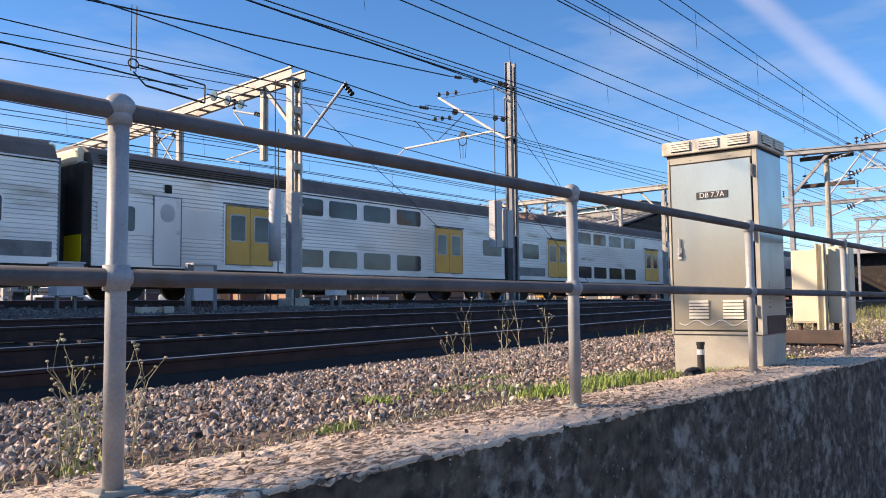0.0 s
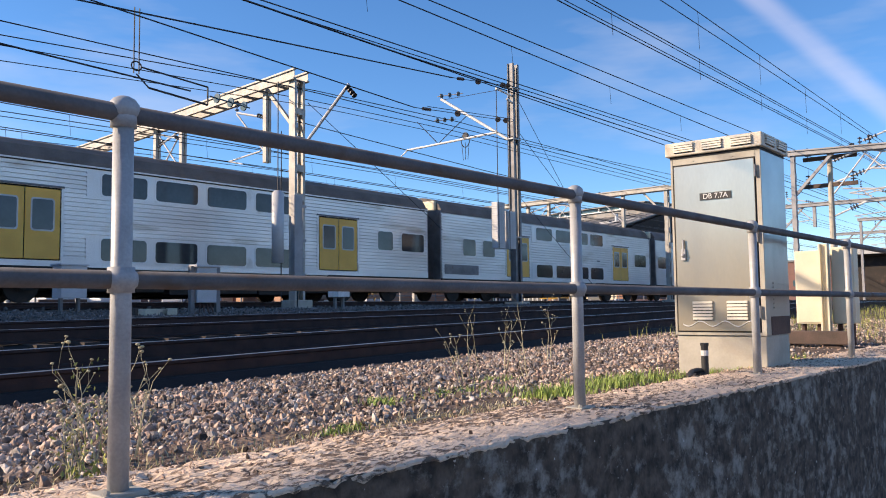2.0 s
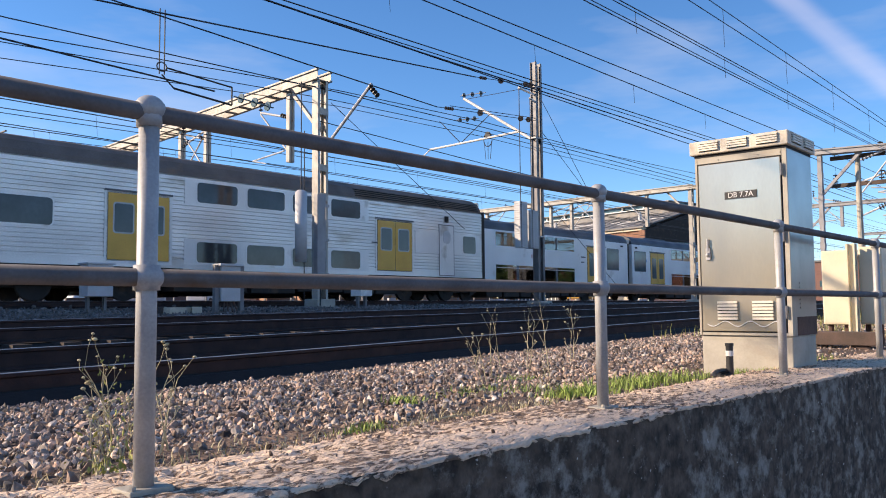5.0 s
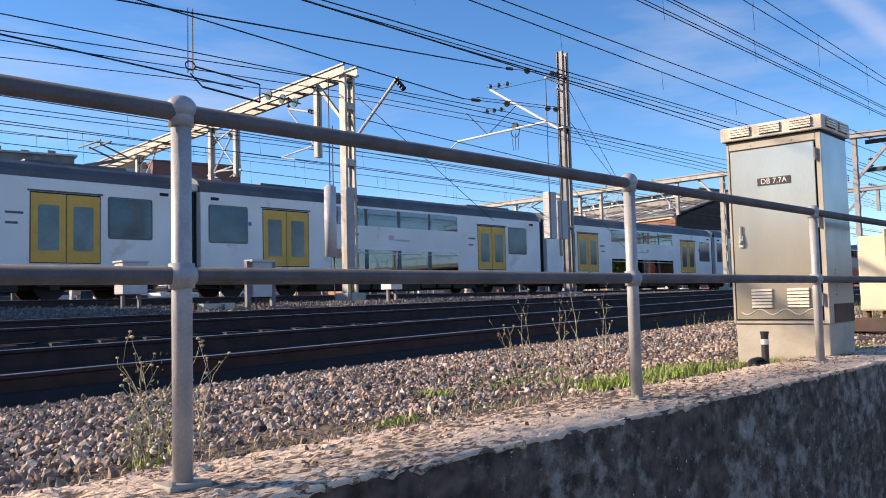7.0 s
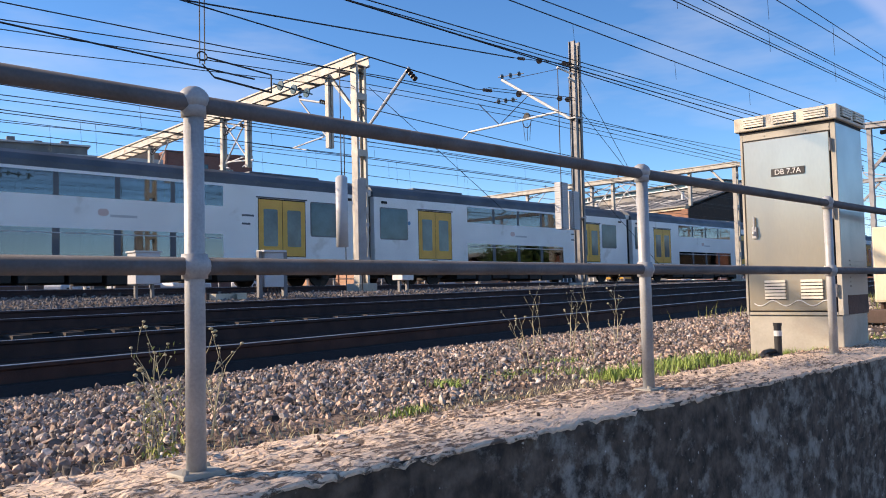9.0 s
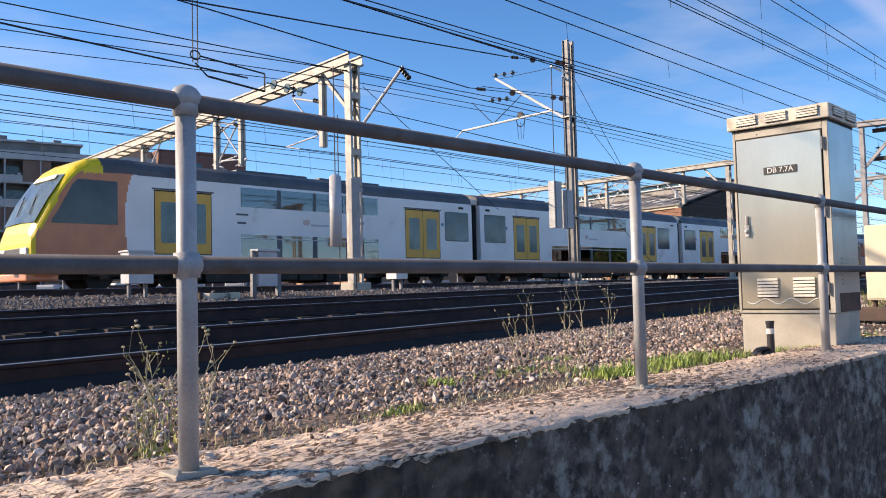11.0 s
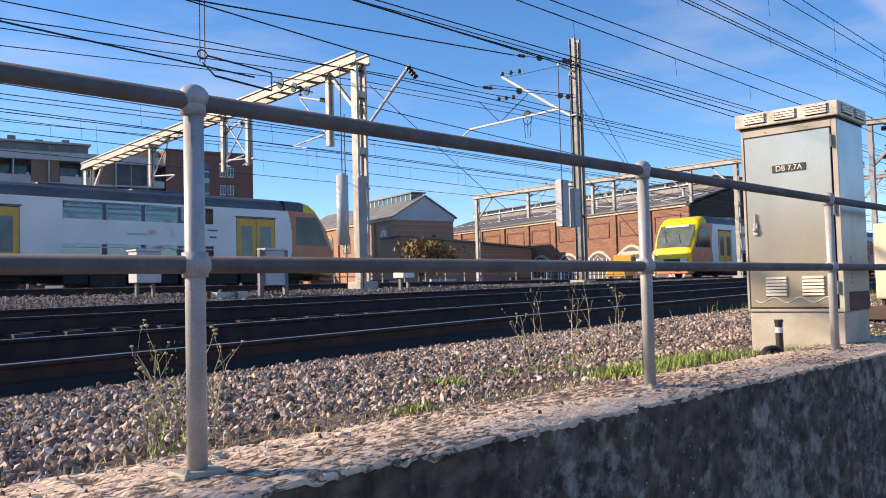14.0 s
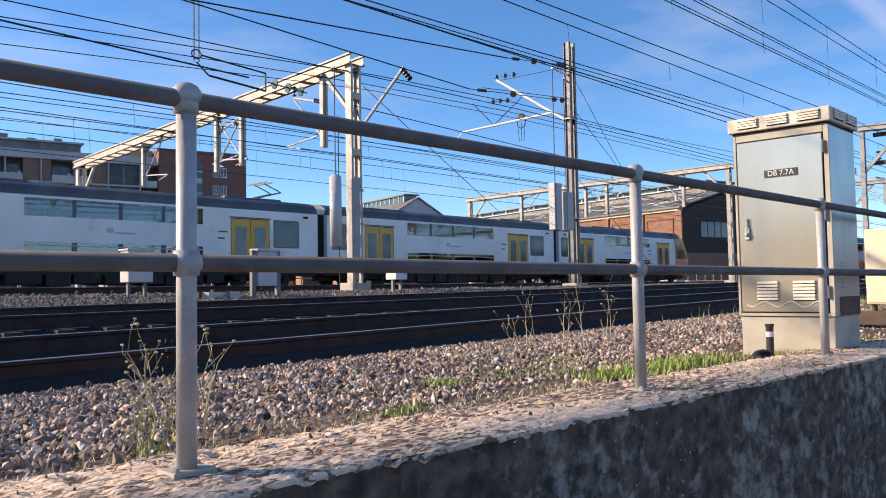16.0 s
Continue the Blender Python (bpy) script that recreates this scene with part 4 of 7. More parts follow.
def registration(parent, x, y, z, reach, s):
    """A hinged bracket that holds the wires over a track; s is the side to which it reaches."""
    bm = bmesh.new()
    rod(bm, (x, y, z + 1.15), (x, y + s * reach, z + 1.55), 0.035, 8)
    rod(bm, (x, y, z), (x, y + s * reach, z + 1.5), 0.03, 8)
    rod(bm, (x, y + s * 0.3, z + 0.15), (x, y + s * (reach + 0.4), z + 0.02), 0.028, 8)
    rod(bm, (x, y + s * (reach + 0.4), z + 0.02), (x, y + s * (reach - 0.3), z - 0.14), 0.02, 6)
    part("bracket_arm", bm, M["grey_box"], parent, "pale tubular bracket arm")
    bm = bmesh.new()
    insulator(bm, (x, y, z + 1.15), (x, y + s * 0.45, z + 1.3))
    part("insulator", bm, M["porcelain"], parent)
    bm = bmesh.new()
    insulator(bm, (x, y + s * reach, z + 1.56), (x, y + s * reach, z + 1.95), 3)
    part("insulator", bm, M["porcelain"], parent)


def lattice_leg(g, x, y, z0, z1, half=0.2, deep=0.13, paint="steel"):
    """Two channels joined by batten plates."""
    for s in (-1, 1):
        xc = x + s * half
        q, w = xc - s * 0.08, xc - s * 0.02
        sec = [(xc, -deep), (xc, deep), (q, deep), (q, deep - 0.024), (w, deep - 0.024), (w, -deep + 0.024), (q, -deep + 0.024), (q, -deep)]
        bm = bmesh.new()
        lo = [bm.verts.new((a, y + b, z0)) for a, b in sec]
        hi = [bm.verts.new((a, y + b, z1)) for a, b in sec]
        for i in range(8):
            bm.faces.new((lo[i], lo[(i + 1) % 8], hi[(i + 1) % 8], hi[i]))
        bm.faces.new(lo)
        bm.faces.new(hi)
        bmesh.ops.recalc_face_normals(bm, faces=bm.faces)
        part("leg_channel", bm, M[paint], g)
    z = z0 + 0.5
    while z < z1 - 0.2:
        for q in (-deep - 0.0065, deep + 0.0065):
            part("batten_plate", boxed(x - half, x + half, y + q - 0.0055, y + q + 0.0055, z, z + 0.2), M[paint], g)
        z += 0.85
    part("footing", boxed(x - 0.35, x + 0.35, y - 0.3, y + 0.3, z0 - 0.3, z0 + 0.12, 0.03), M["plinth"], g, "pale concrete footing")


def portal(x, ya, yb, z0, za, zb, drops, label, legs=(True, True), half=0.2, h=0.32, deep=0.13, paint="steel"):
    g = empty("overhead_gantry", Matrix(), label, "gantry", "line gantries")
    for s in (-1.3 * half, 1.3 * half):
        bm = bmesh.new()
        for k0, k1 in ((0.0, -0.05), (-h + 0.05, -h)):
            pts = [(ya - 0.2, za + k0), (yb + 0.2, zb + k0), (yb + 0.2, zb + k1), (ya - 0.2, za + k1)]
            a = [bm.verts.new((x + s - 0.05, *p)) for p in pts]
            b = [bm.verts.new((x + s + 0.05, *p)) for p in pts]
            for i in range(4):
                bm.faces.new((a[i], a[(i + 1) % 4], b[(i + 1) % 4], b[i]))
            bm.faces.new(a[::-1])
            bm.faces.new(b)
        bmesh.ops.recalc_face_normals(bm, faces=bm.faces)
        bar(bm, (x + s, ya - 0.19, za - h / 2), (x + s, yb + 0.19, zb - h / 2), 0.014, h - 0.06)
        part("beam", bm, M[paint], g)
    n = int(abs(yb - ya) / 0.75)
    for i in range(n + 1):
        y, z = ya + (yb - ya) * i / n, za + (zb - za) * i / n
        part("beam_batten", boxed(x - 1.25 * half, x + 1.25 * half, y - 0.11, y + 0.11, z - h + 0.012, z - h + 0.03), M[paint], g)
    for on, y, z in ((legs[0], ya, za), (legs[1], yb, zb)):
        if on:
            lattice_leg(g, x, y, z0, z - h, half, deep, paint)
            s = 1 if y == ya else -1
            bm = bmesh.new()
            bar(bm, (x, y, z - h - 1.5), (x, y + s * 1.4, z - h), 0.1, 0.1)
            part("knee_brace", bm, M[paint], g)
    for y, low in drops:
        z = za + (zb - za) * (y - ya) / (yb - ya)
        bm = bmesh.new()
        box(bm, x - 0.1, x - 0.02, y - 0.08, y + 0.08, low, z - h)
        box(bm, x + 0.02, x + 0.1, y - 0.08, y + 0.08, low, z - h)
        part("drop_post", bm, M[paint], g, "pale steel drop post")
        registration(g, x, y, low + 0.25, 1.5, 1 if y < 25 else -1)
    return g


GX = 15.95
g1 = portal(GX, 18.5, 37.5, 0.6, 7.55, 6.62, ((19.9, 4.95), (24.4, 4.9), (26.0, 4.85), (31.5, 4.9)), "weathered pale steel portal gantry over the far tracks")
bm = bmesh.new()
rod(bm, (GX, 18.4, 5.1), (GX, 16.3, 6.75), 0.045, 8)
part("raking_strut", bm, M["grey_box"], g1, "pale tubular strut")
bm = bmesh.new()
insulator(bm, (GX, 16.4, 6.72), (GX, 16.05, 6.35), 4, 0.08)
part("insulator", bm, M["porcelain"], g1)
g2 = portal(42.95, 18.85, 37.5, 0.6, 7.05, 6.85, ((21.5, 4.9), (24.6, 4.9), (26.5, 4.9), (28.0, 4.8), (33.0, 4.9)), "distant pale steel portal gantry over the far tracks", half=0.16, h=0.27, deep=0.1)
g3 = portal(31.1, 2.6, 8.75, 0.2, 5.75, 6.0, ((5.0, 4.0),), "steel portal gantry over the near tracks", legs=(False, True), half=0.1, h=0.2, deep=0.07, paint="steel_mid")
for yy, zz in ((7.4, 4.3), (6.4, 4.9), (5.6, 4.2)):
    registration(g3, 31.1, yy, zz, 1.2, -1)
g4 = portal(66.0, -6.0, 14.0, 0.3, 6.6, 6.6, ((1.0, 5.0), (5.0, 5.0), (10.0, 5.0)), "far steel portal gantry down the line", half=0.1, h=0.22, deep=0.08, paint="steel_mid")
for yy in (16.0, 18.6):
    portal(50.0 + (yy - 16) * 9, -2.0, yy - 1, 0.3, 6.2, 6.2, ((4.0, 5.0), (9.0, 5.0), (13.0, 4.8)), "far steel portal gantry down the line", half=0.1, h=0.22, deep=0.08, paint="steel_mid")


def line_mast(x, y, z0, z1):
    m = empty("line_mast", Matrix.Translation((x, y, 0)), "tall grey steel mast with bracket arms and insulators", "mast")
    for s in (-1, 1):
        bm = bmesh.new()
        sec = ((-0.06, -0.13), (0.06, -0.13), (0.06, -0.11), (0.008, -0.11), (0.008, 0.11), (0.06, 0.11), (0.06, 0.13), (-0.06, 0.13), (-0.06, 0.11), (-0.008, 0.11), (-0.008, -0.11), (-0.06, -0.11))
        lo = [bm.verts.new((s * 0.17 + a, b, z0 - 0.3)) for a, b in sec]
        hi = [bm.verts.new((s * 0.17 + a, b, z1)) for a, b in sec]
        for i in range(12):
            bm.faces.new((lo[i], lo[(i + 1) % 12], hi[(i + 1) % 12], hi[i]))
        bm.faces.new(hi)
        bmesh.ops.recalc_face_normals(bm, faces=bm.faces)
        part("flange", bm, M["steel_dark"], m)
    part("web", boxed(-0.11, 0.11, -0.02, 0.02, z0 - 0.3, z1 - 0.1), M["steel_dark"], m)
    for z in (1.2, 3.2, 5.4, 7.2, 9.3):
        part("clamp_band", boxed(-0.27, 0.27, -0.15, 0.15, z, z + 0.06, 0.01), M["galv"], m)
    bm = bmesh.new()
    rod(bm, (0, 0.1, 7.15), (0, 3.8, 9.55), 0.06, 8)
    rod(bm, (0, 0.9, 7.65), (0, 5.8, 7.55), 0.05, 8)
    rod(bm, (0, 5.8, 7.55), (0, 6.2, 7.3), 0.03, 6)
    rod(bm, (0, 0, 9.0), (-1.5, -0.2, 9.0), 0.05, 6)
    rod(bm, (0, 0, 8.7), (-0.82, -0.25, 8.7), 0.05, 6)
    part("bracket_arm", bm, M["white"], m, "pale tubular bracket arms")
    bm = bmesh.new()
    rod(bm, (0, 3.8, 9.5), (0, 0.2, 9.4), 0.012, 5)
    rod(bm, (0, 2.4, 8.6), (0, 4.0, 7.6), 0.018, 5)
    rod(bm, (0, 4.0, 7.6), (0, 5.2, 8.75), 0.018, 5)
    part("stay_wire", bm, M["wire"], m)
    for y0, z, y1 in ((3.0, 8.55, 4.2), (2.6, 9.6, 4.0)):
        bm = bmesh.new()
        insulator(bm, (0, y0, z), (0, y1, z + 0.1), 3, 0.11)
        part("insulator", bm, M["porcelain"], m)
    bm = bmesh.new()
    c0 = Vector((0, 2.5, 7.85))
    for i in range(24):
        a, b = i / 24 * 6.283, (i + 1) / 24 * 6.283
        rod(bm, c0 + Vector((0, 0.22 * math.sin(a), 0.3 * math.cos(a) - 0.3)), c0 + Vector((0, 0.22 * math.sin(b), 0.3 * math.cos(b) - 0.3)), 0.02, 5)
    rod(bm, c0 + Vector((-0.03, 0, -0.1)), c0 + Vector((0.03, 0, -0.1)), 0.14, 14)
    for q in (-0.2, 0.0, 0.2):
        rod(bm, c0 + Vector((0, q, -0.4)), c0 + Vector((0, q * 0.6, -1.15)), 0.012, 5)
    part("cable_loop", bm, M["wire"], m, "dark pulley with hanging cable loops")
    part("footing", boxed(-0.4, 0.4, -0.35, 0.35, z0 - 0.4, z0 + 0.02, 0.03), M["plinth"], m)


line_mast(27.44, 18.5, 0.62, 10.35)


def weight_stack(x, y, z0, z1, w, label):
    c = empty("balance_weights", Matrix.Translation((x, y, 0)), label, "tension weights", "balance weights")
    n = 20
    h = (z1 - z0) / n
    me = None
    for i in range(n):
        if me is None:
            o = part("weight", boxed(-w / 2, w / 2, -0.14, 0.14, 0.0, h * 0.95, 0.008), M["grey_box"], c)
            me = o.data
            hole = part("notch", boxed(-w / 2 + 0.03, -w / 2 + 0.12, -0.145, -0.13, h * 0.25, h * 0.75), M["dark"], o)
            hme = hole.data
        else:
            o = new("weight", me)
            o.parent = c
            q = new("notch", hme)
            q.parent = o
        o.matrix_basis = Matrix.Translation((0, 0, z0 + i * h))
    bm = bmesh.new()
    rod(bm, (0, 0, z1), (0, 0, z1 + 4.5), 0.018, 6)
    part("cable", bm, M["wire"], c)


weight_stack(25.95, 18.3, 2.7, 4.5, 0.5, "stack of pale slotted balance weights hung beside the mast")
weight_stack(26.62, 18.25, 2.7, 4.2, 0.5, "second stack of pale slotted balance weights hung beside the mast")
c = empty("pulley_tube", Matrix.Translation((14.82, 18.0, 0)), "pale grey weight guard tube hung beside the gantry leg", "tube")
bm = bmesh.new()
rod(bm, (0, 0, 1.75), (0, 0, 3.72), 0.17, 28)
part("tube", bm, M["grey_box"], c, smooth=True)
part("tube_cap", rod(bmesh.new(), (0, 0, 3.72), (0, 0, 3.78), 0.16, 20, 0.1), M["grey_box"], c)
bm = bmesh.new()
rod(bm, (0, 0, 3.75), (0, 0, 6.9), 0.015, 6)
rod(bm, (0.12, 0, 0.6), (0.12, 0, 5.5), 0.015, 6)
part("cable", bm, M["wire"], c)


c = empty("weight_guide", Matrix.Translation((15.62, 18.12, 0)), "grey steel channel guide for the balance weights", "weight guide")
part("channel", boxed(-0.16, 0.16, -0.08, 0.08, 1.25, 3.75, 0.02), M["steel_mid"], c)
for z in (1.4, 2.4, 3.4):
    part("bracket", boxed(0.16, 0.36, 0.0, 0.05, z, z + 0.08), M["steel_mid"], c)
bm = bmesh.new()
rod(bm, (0, -0.02, 0.3), (0, -0.02, 1.3), 0.02, 6)
part("guide_rod", bm, M["wire"], c)


def wire_run(y, xa, za, xb, zb, r, x0, x1, sag=0.0, droppers=None):
    """One wire, straight through two known points and drawn out both ways, with an optional sag between supports."""
    s = (zb - za) / (xb - xa)
    s = max(-0.1, min(0.1, s))
    bm = bmesh.new()
    n = 24
    pts = []
    for i in range(n + 1):
        x = x0 + (x1 - x0) * i / n
        pts.append(Vector((x, y, za + s * (min(max(x, xa - 5), xb + 8) - xa) + sag * math.cos((x - GX) / 27 * 6.283))))
    rings = [[bm.verts.new((p.x, p.y + r * math.cos(k * 1.2566), p.z + r * math.sin(k * 1.2566))) for k in range(5)] for p in pts]
    for r0, r1 in zip(rings, rings[1:]):
        for k in range(5):
            bm.faces.new((r0[k], r0[(k + 1) % 5], r1[(k + 1) % 5], r1[k]))
    w = tagged(link("overhead_wire", bm, M["wire"]), "dark overhead line wire strung along the tracks", "wire", "overhead wires")
    if droppers:
        for k in range(int((x1 - x0) / 4.5)):
            x = x0 + 2 + 4.5 * k
            z = za + s * (min(max(x, xa - 5), xb + 8) - xa) + sag * math.cos((x - GX) / 27 * 6.283)
            bm = bmesh.new()
            rod(bm, (x, y, z), (x + 0.05, y, z - droppers), 0.005, 4)
            part("dropper", bm, M["wire"], w)


WIRES = (
    (18.5, 6.7, 6.81, 12.3, 6.94, 0.02, None), (18.5, 6.7, 6.46, 12.3, 6.82, 0.018, None), (18.9, 6.7, 6.36, 12.3, 6.66, 0.016, None),
    (18.5, 6.7, 6.34, 12.3, 6.22, 0.03, None), (18.5, 6.7, 5.88, 10.8, 6.18, 0.014, None),
    (22.4, 8.1, 5.73, 12.3, 5.82, 0.016, None), (22.4, 8.1, 5.6, 12.3, 5.68, 0.014, None), (26.5, 9.57, 6.14, 13.7, 6.19, 0.018, 1.0), (26.5, 9.57, 5.87, 14.15, 6.0, 0.014, None),
    (16.0, 9.43, 6.83, 18.5, 6.48, 0.022, None), (16.0, 9.7, 6.94, 18.58, 7.66, 0.026, None),
    (12.25, 10.64, 6.22, 18.3, 6.22, 0.018, None), (12.25, 11.17, 6.37, 25.0, 6.65, 0.018, None), (12.35, 11.17, 6.3, 25.0, 6.58, 0.015, None), (12.1, 18.27, 6.22, 28.0, 6.34, 0.022, None),
    (9.8, 12.6, 6.08, 26.9, 6.16, 0.016, 0.45), (9.8, 13.7, 6.35, 29.0, 6.64, 0.016, None),
    (7.4, 15.0, 5.95, 32.1, 6.19, 0.014, None), (7.4, 15.0, 6.02, 32.1, 6.25, 0.012, None), (7.4, 16.0, 6.32, 32.2, 6.5, 0.014, 0.5), (7.4, 16.0, 6.25, 32.2, 6.43, 0.012, None),
    (7.4, 19.7, 7.21, 32.3, 7.27, 0.014, 0.6), (7.4, 20.9, 7.52, 32.4, 7.48, 0.014, 0.3),
    (18.5, 16.5, 7.11, 21.4, 7.54, 0.016, None), (18.5, 16.4, 6.01, 20.8, 5.86, 0.018, None), (18.5, 27.7, 7.19, 42.2, 7.6, 0.016, None),
    (22.4, 19.6, 5.96, 31.95, 5.9, 0.018, 0.6), (22.4, 19.85, 5.33, 31.5, 5.32, 0.016, None), (26.5, 23.5, 5.48, 30.5, 5.39, 0.016, None), (26.5, 23.5, 6.22, 37.2, 6.21, 0.016, 0.75),
    (30.3, 10.8, 6.7, 30, 6.75, 0.016, 1.1), (30.3, 10.8, 5.6, 30, 5.6, 0.016, None),
)
# wires that end at a mast or a strain insulator: their first and last x
WIRE_ENDS = {3: (-40, 12.3), 9: (-10, 18.4), 10: (-10, 20.3), 23: (22.0, 27.4), 24: (15.95, 130), 25: (27.4, 130)}
for k, (y, xa, za, xb, zb, r, d) in enumerate(WIRES):
    first, last = WIRE_ENDS.get(k, ((-40 if xa < 15 else 0) if xa < 10 or y > 20 else -10, 130))
    wire_run(y, xa, za, xb, zb, r * 0.8, first, last, 0.0, d)
for a, b in (((27.6, 18.5, 9.1), (31.5, 18.5, 5.4)), ((27.6, 18.5, 7.7), (31.0, 18.5, 5.6)), ((27.6, 18.5, 5.0), (31.8, 16.8, 0.6)), ((16.2, 18.3, 6.6), (22.5, 18.3, 3.2))):
    bm = bmesh.new()
    rod(bm, a, b, 0.011, 5)
    tagged(link("guy_wire", bm, M["wire"]), "thin steel guy wire running down from a mast", "wire", "guy wires")
# strained ends of two wires, drawn across to the mast through insulators
for a, b in (((18.4, 16.0, 6.484), (27.27, 18.45, 7.94)), ((20.3, 16.0, 7.8), (27.27, 18.45, 9.38))):
    w = empty("strain_wire", Matrix(), "strained wire end with dark insulator discs running to a mast", "wire", "overhead wires")
    a, b = Vector(a), Vector(b)
    part("strand", rod(bmesh.new(), a, b, 0.012, 6), M["wire"], w)
    for t0, n, r in ((0.06, 4, 0.055), (0.36, 1, 0.11), (0.8, 1, 0.11), (0.9, 1, 0.11)):
        p = a.lerp(b, t0)
        bm = bmesh.new()
        insulator(bm, p, p + (b - a).normalized() * (0.16 * n), n, r)
        part("insulator", bm, M["porcelain"], w)
# the hanging bracket above the near tracks
hb = empty("wire_hanger", Matrix.Translation((9.3, 16.0, 0)), "dark wire hanger with a loop and jumper cables", "wire hanger")
bm = bmesh.new()
for dx in (-0.06, 0.06):
    rod(bm, (dx, 0, 7.0), (dx, 0, 5.55), 0.014, 5)
rod(bm, (0, 0, 5.55), (0.3, 0.0, 5.3), 0.018, 5)
rod(bm, (0.1, 0, 5.72), (1.8, 0, 5.62), 0.02, 5)
rod(bm, (1.8, 0, 5.62), (1.8, 0, 5.2), 0.02, 5)
rod(bm, (0.3, 0, 5.3), (1.8, 0, 5.2), 0.025, 5)
for i in range(12):
    a, b = i / 12 * 6.283, (i + 1) / 12 * 6.283
    rod(bm, (0.12 * math.sin(a), 0, 5.72 + 0.1 * math.cos(a)), (0.12 * math.sin(b), 0, 5.72 + 0.1 * math.cos(b)), 0.016, 5)
part("strap", bm, M["wire"], hb)
bm = bmesh.new()
insulator(bm, (1.85, 0, 5.42), (3.0, 0.0, 5.35), 3, 0.12)
part("insulator", bm, M["glass_door"], hb, "pale glass insulator discs")


def pedestal(name, x, y, z0, z1, w, label, material):
    p = empty(name, Matrix.Translation((x, y, 0)), label, "trackside box")
    g = ground_z(x, y)
    part("case", boxed(-w / 2, w / 2, -0.2, 0.2, z0, z1, 0.015), material, p)
    part("lid", boxed(-w / 2 - 0.03, w / 2 + 0.03, -0.23, 0.23, z1, z1 + 0.04, 0.008), material, p)
    for s in (-1, 1):
        part("leg", boxed(s * w / 3 - 0.03, s * w / 3 + 0.03, -0.04, 0.04, g - 0.1, z0), M["steel_dark"], p)
    return p


pedestal("signal_box", 8.43, 17.0, 0.74, 1.42, 0.56, "pale grey trackside equipment box on thin legs", M["grey_box"])
pedestal("small_box", 15.25, 16.0, 0.76, 1.2, 0.42, "small white trackside box on a post", M["white"])
lb = empty("point_frame", Matrix.Translation((10.7, 15.5, 0)), "steel post frame with a pale box and loose cables", "trackside frame")
for s in (-0.32, 0.34):
    part("frame_post", boxed(s - 0.05, s + 0.05, -0.05, 0.05, 0.2, 1.42, 0.006), M["steel_dark"], lb)
part("case", boxed(-0.24, 0.26, -0.1, 0.12, 0.62, 1.4, 0.012), M["grey_box"], lb, "pale grey box")
part("hood", boxed(-0.3, 0.3, -0.16, 0.16, 1.4, 1.45, 0.008), M["grey_box"], lb)
for k in range(4):
    bm = bmesh.new()
    q = [(-0.1 + 0.08 * k, 0, 0.62), (-0.25 + 0.12 * k, -0.2, 0.4), (-0.4 + 0.2 * k, -0.35, 0.3)]
    rod(bm, q[0], q[1], 0.018, 6)
    rod(bm, q[1], q[2], 0.018, 6)
    part("cable", bm, M["rust"], lb, "loose rusty cable")
for k, (dx, dy) in enumerate(((-1.3, -0.2), (-0.8, -0.1), (-1.7, 0.1))):
    s = empty("timber_offcut", Matrix.Translation((10.7 + dx, 15.6 + dy, ground_z(10.7 + dx, 15.6 + dy))) @ pose(0, 0, 0, 0, 0, 20 + 40 * k), "short tan timber offcut dropped on the ballast", "timber", "timber offcuts")
    part("block", boxed(-0.35, 0.35, -0.1, 0.1, -0.02, 0.12, 0.01), M["trim"] if k < 2 else M["timber"], s)


# ---- trains ----
HALF = 1.525


def door_pair(car, x0, x1, z0, z1, side, glass, frame_mat, inset, gz0, gz1):
    y = side * HALF
    o = side * 0.012
    mid = (x0 + x1) / 2
    for a, b in ((x0, mid - 0.012), (mid + 0.012, x1)):
        lo, hi = sorted((y - side * 0.01, y + o))
        d = part("door_leaf", boxed(a, b, lo, hi, z0, z1, 0.006), frame_mat, car, "yellow sliding door leaf")
        part("glass_rim", pane((a + b) / 2, (gz0 + gz1) / 2, (b - a) - inset + 0.08, gz1 - gz0 + 0.08, *sorted((y + o, y + o + side * 0.002)), r=0.08), M["grey_box"] if inset < 0.38 else frame_mat, d, "pale metal glass rim" if inset < 0.38 else "")
        part("door_glass", pane((a + b) / 2, (gz0 + gz1) / 2, (b - a) - inset, gz1 - gz0, *sorted((y + o, y + o + side * 0.004)), r=0.06), glass, d)
    lo, hi = sorted((y - side * 0.01, y + side * 0.003))
    part("door_seal", boxed(x0 - 0.03, x1 + 0.03, lo, hi, z0 - 0.03, z1 + 0.04), M["dark"], car)
    lo, hi = sorted((y, y + side * 0.03))
    part("door_track", boxed(x0 - 0.1, x1 + 0.1, lo, hi, z1 + 0.05, z1 + 0.1), M["train_grey"], car)


def window(car, x0, x1, z0, z1, side, glass, r=0.1, rim=None):
    y = side * HALF
    w = part("window", pane((x0 + x1) / 2, (z0 + z1) / 2, x1 - x0, z1 - z0, *sorted((y, y + side * 0.012)), r=r), glass, car)
    if rim:
        part("window_rim", pane((x0 + x1) / 2, (z0 + z1) / 2, x1 - x0 + 0.09, z1 - z0 + 0.09, *sorted((y, y + side * 0.007)), r=r + 0.03), rim, w)


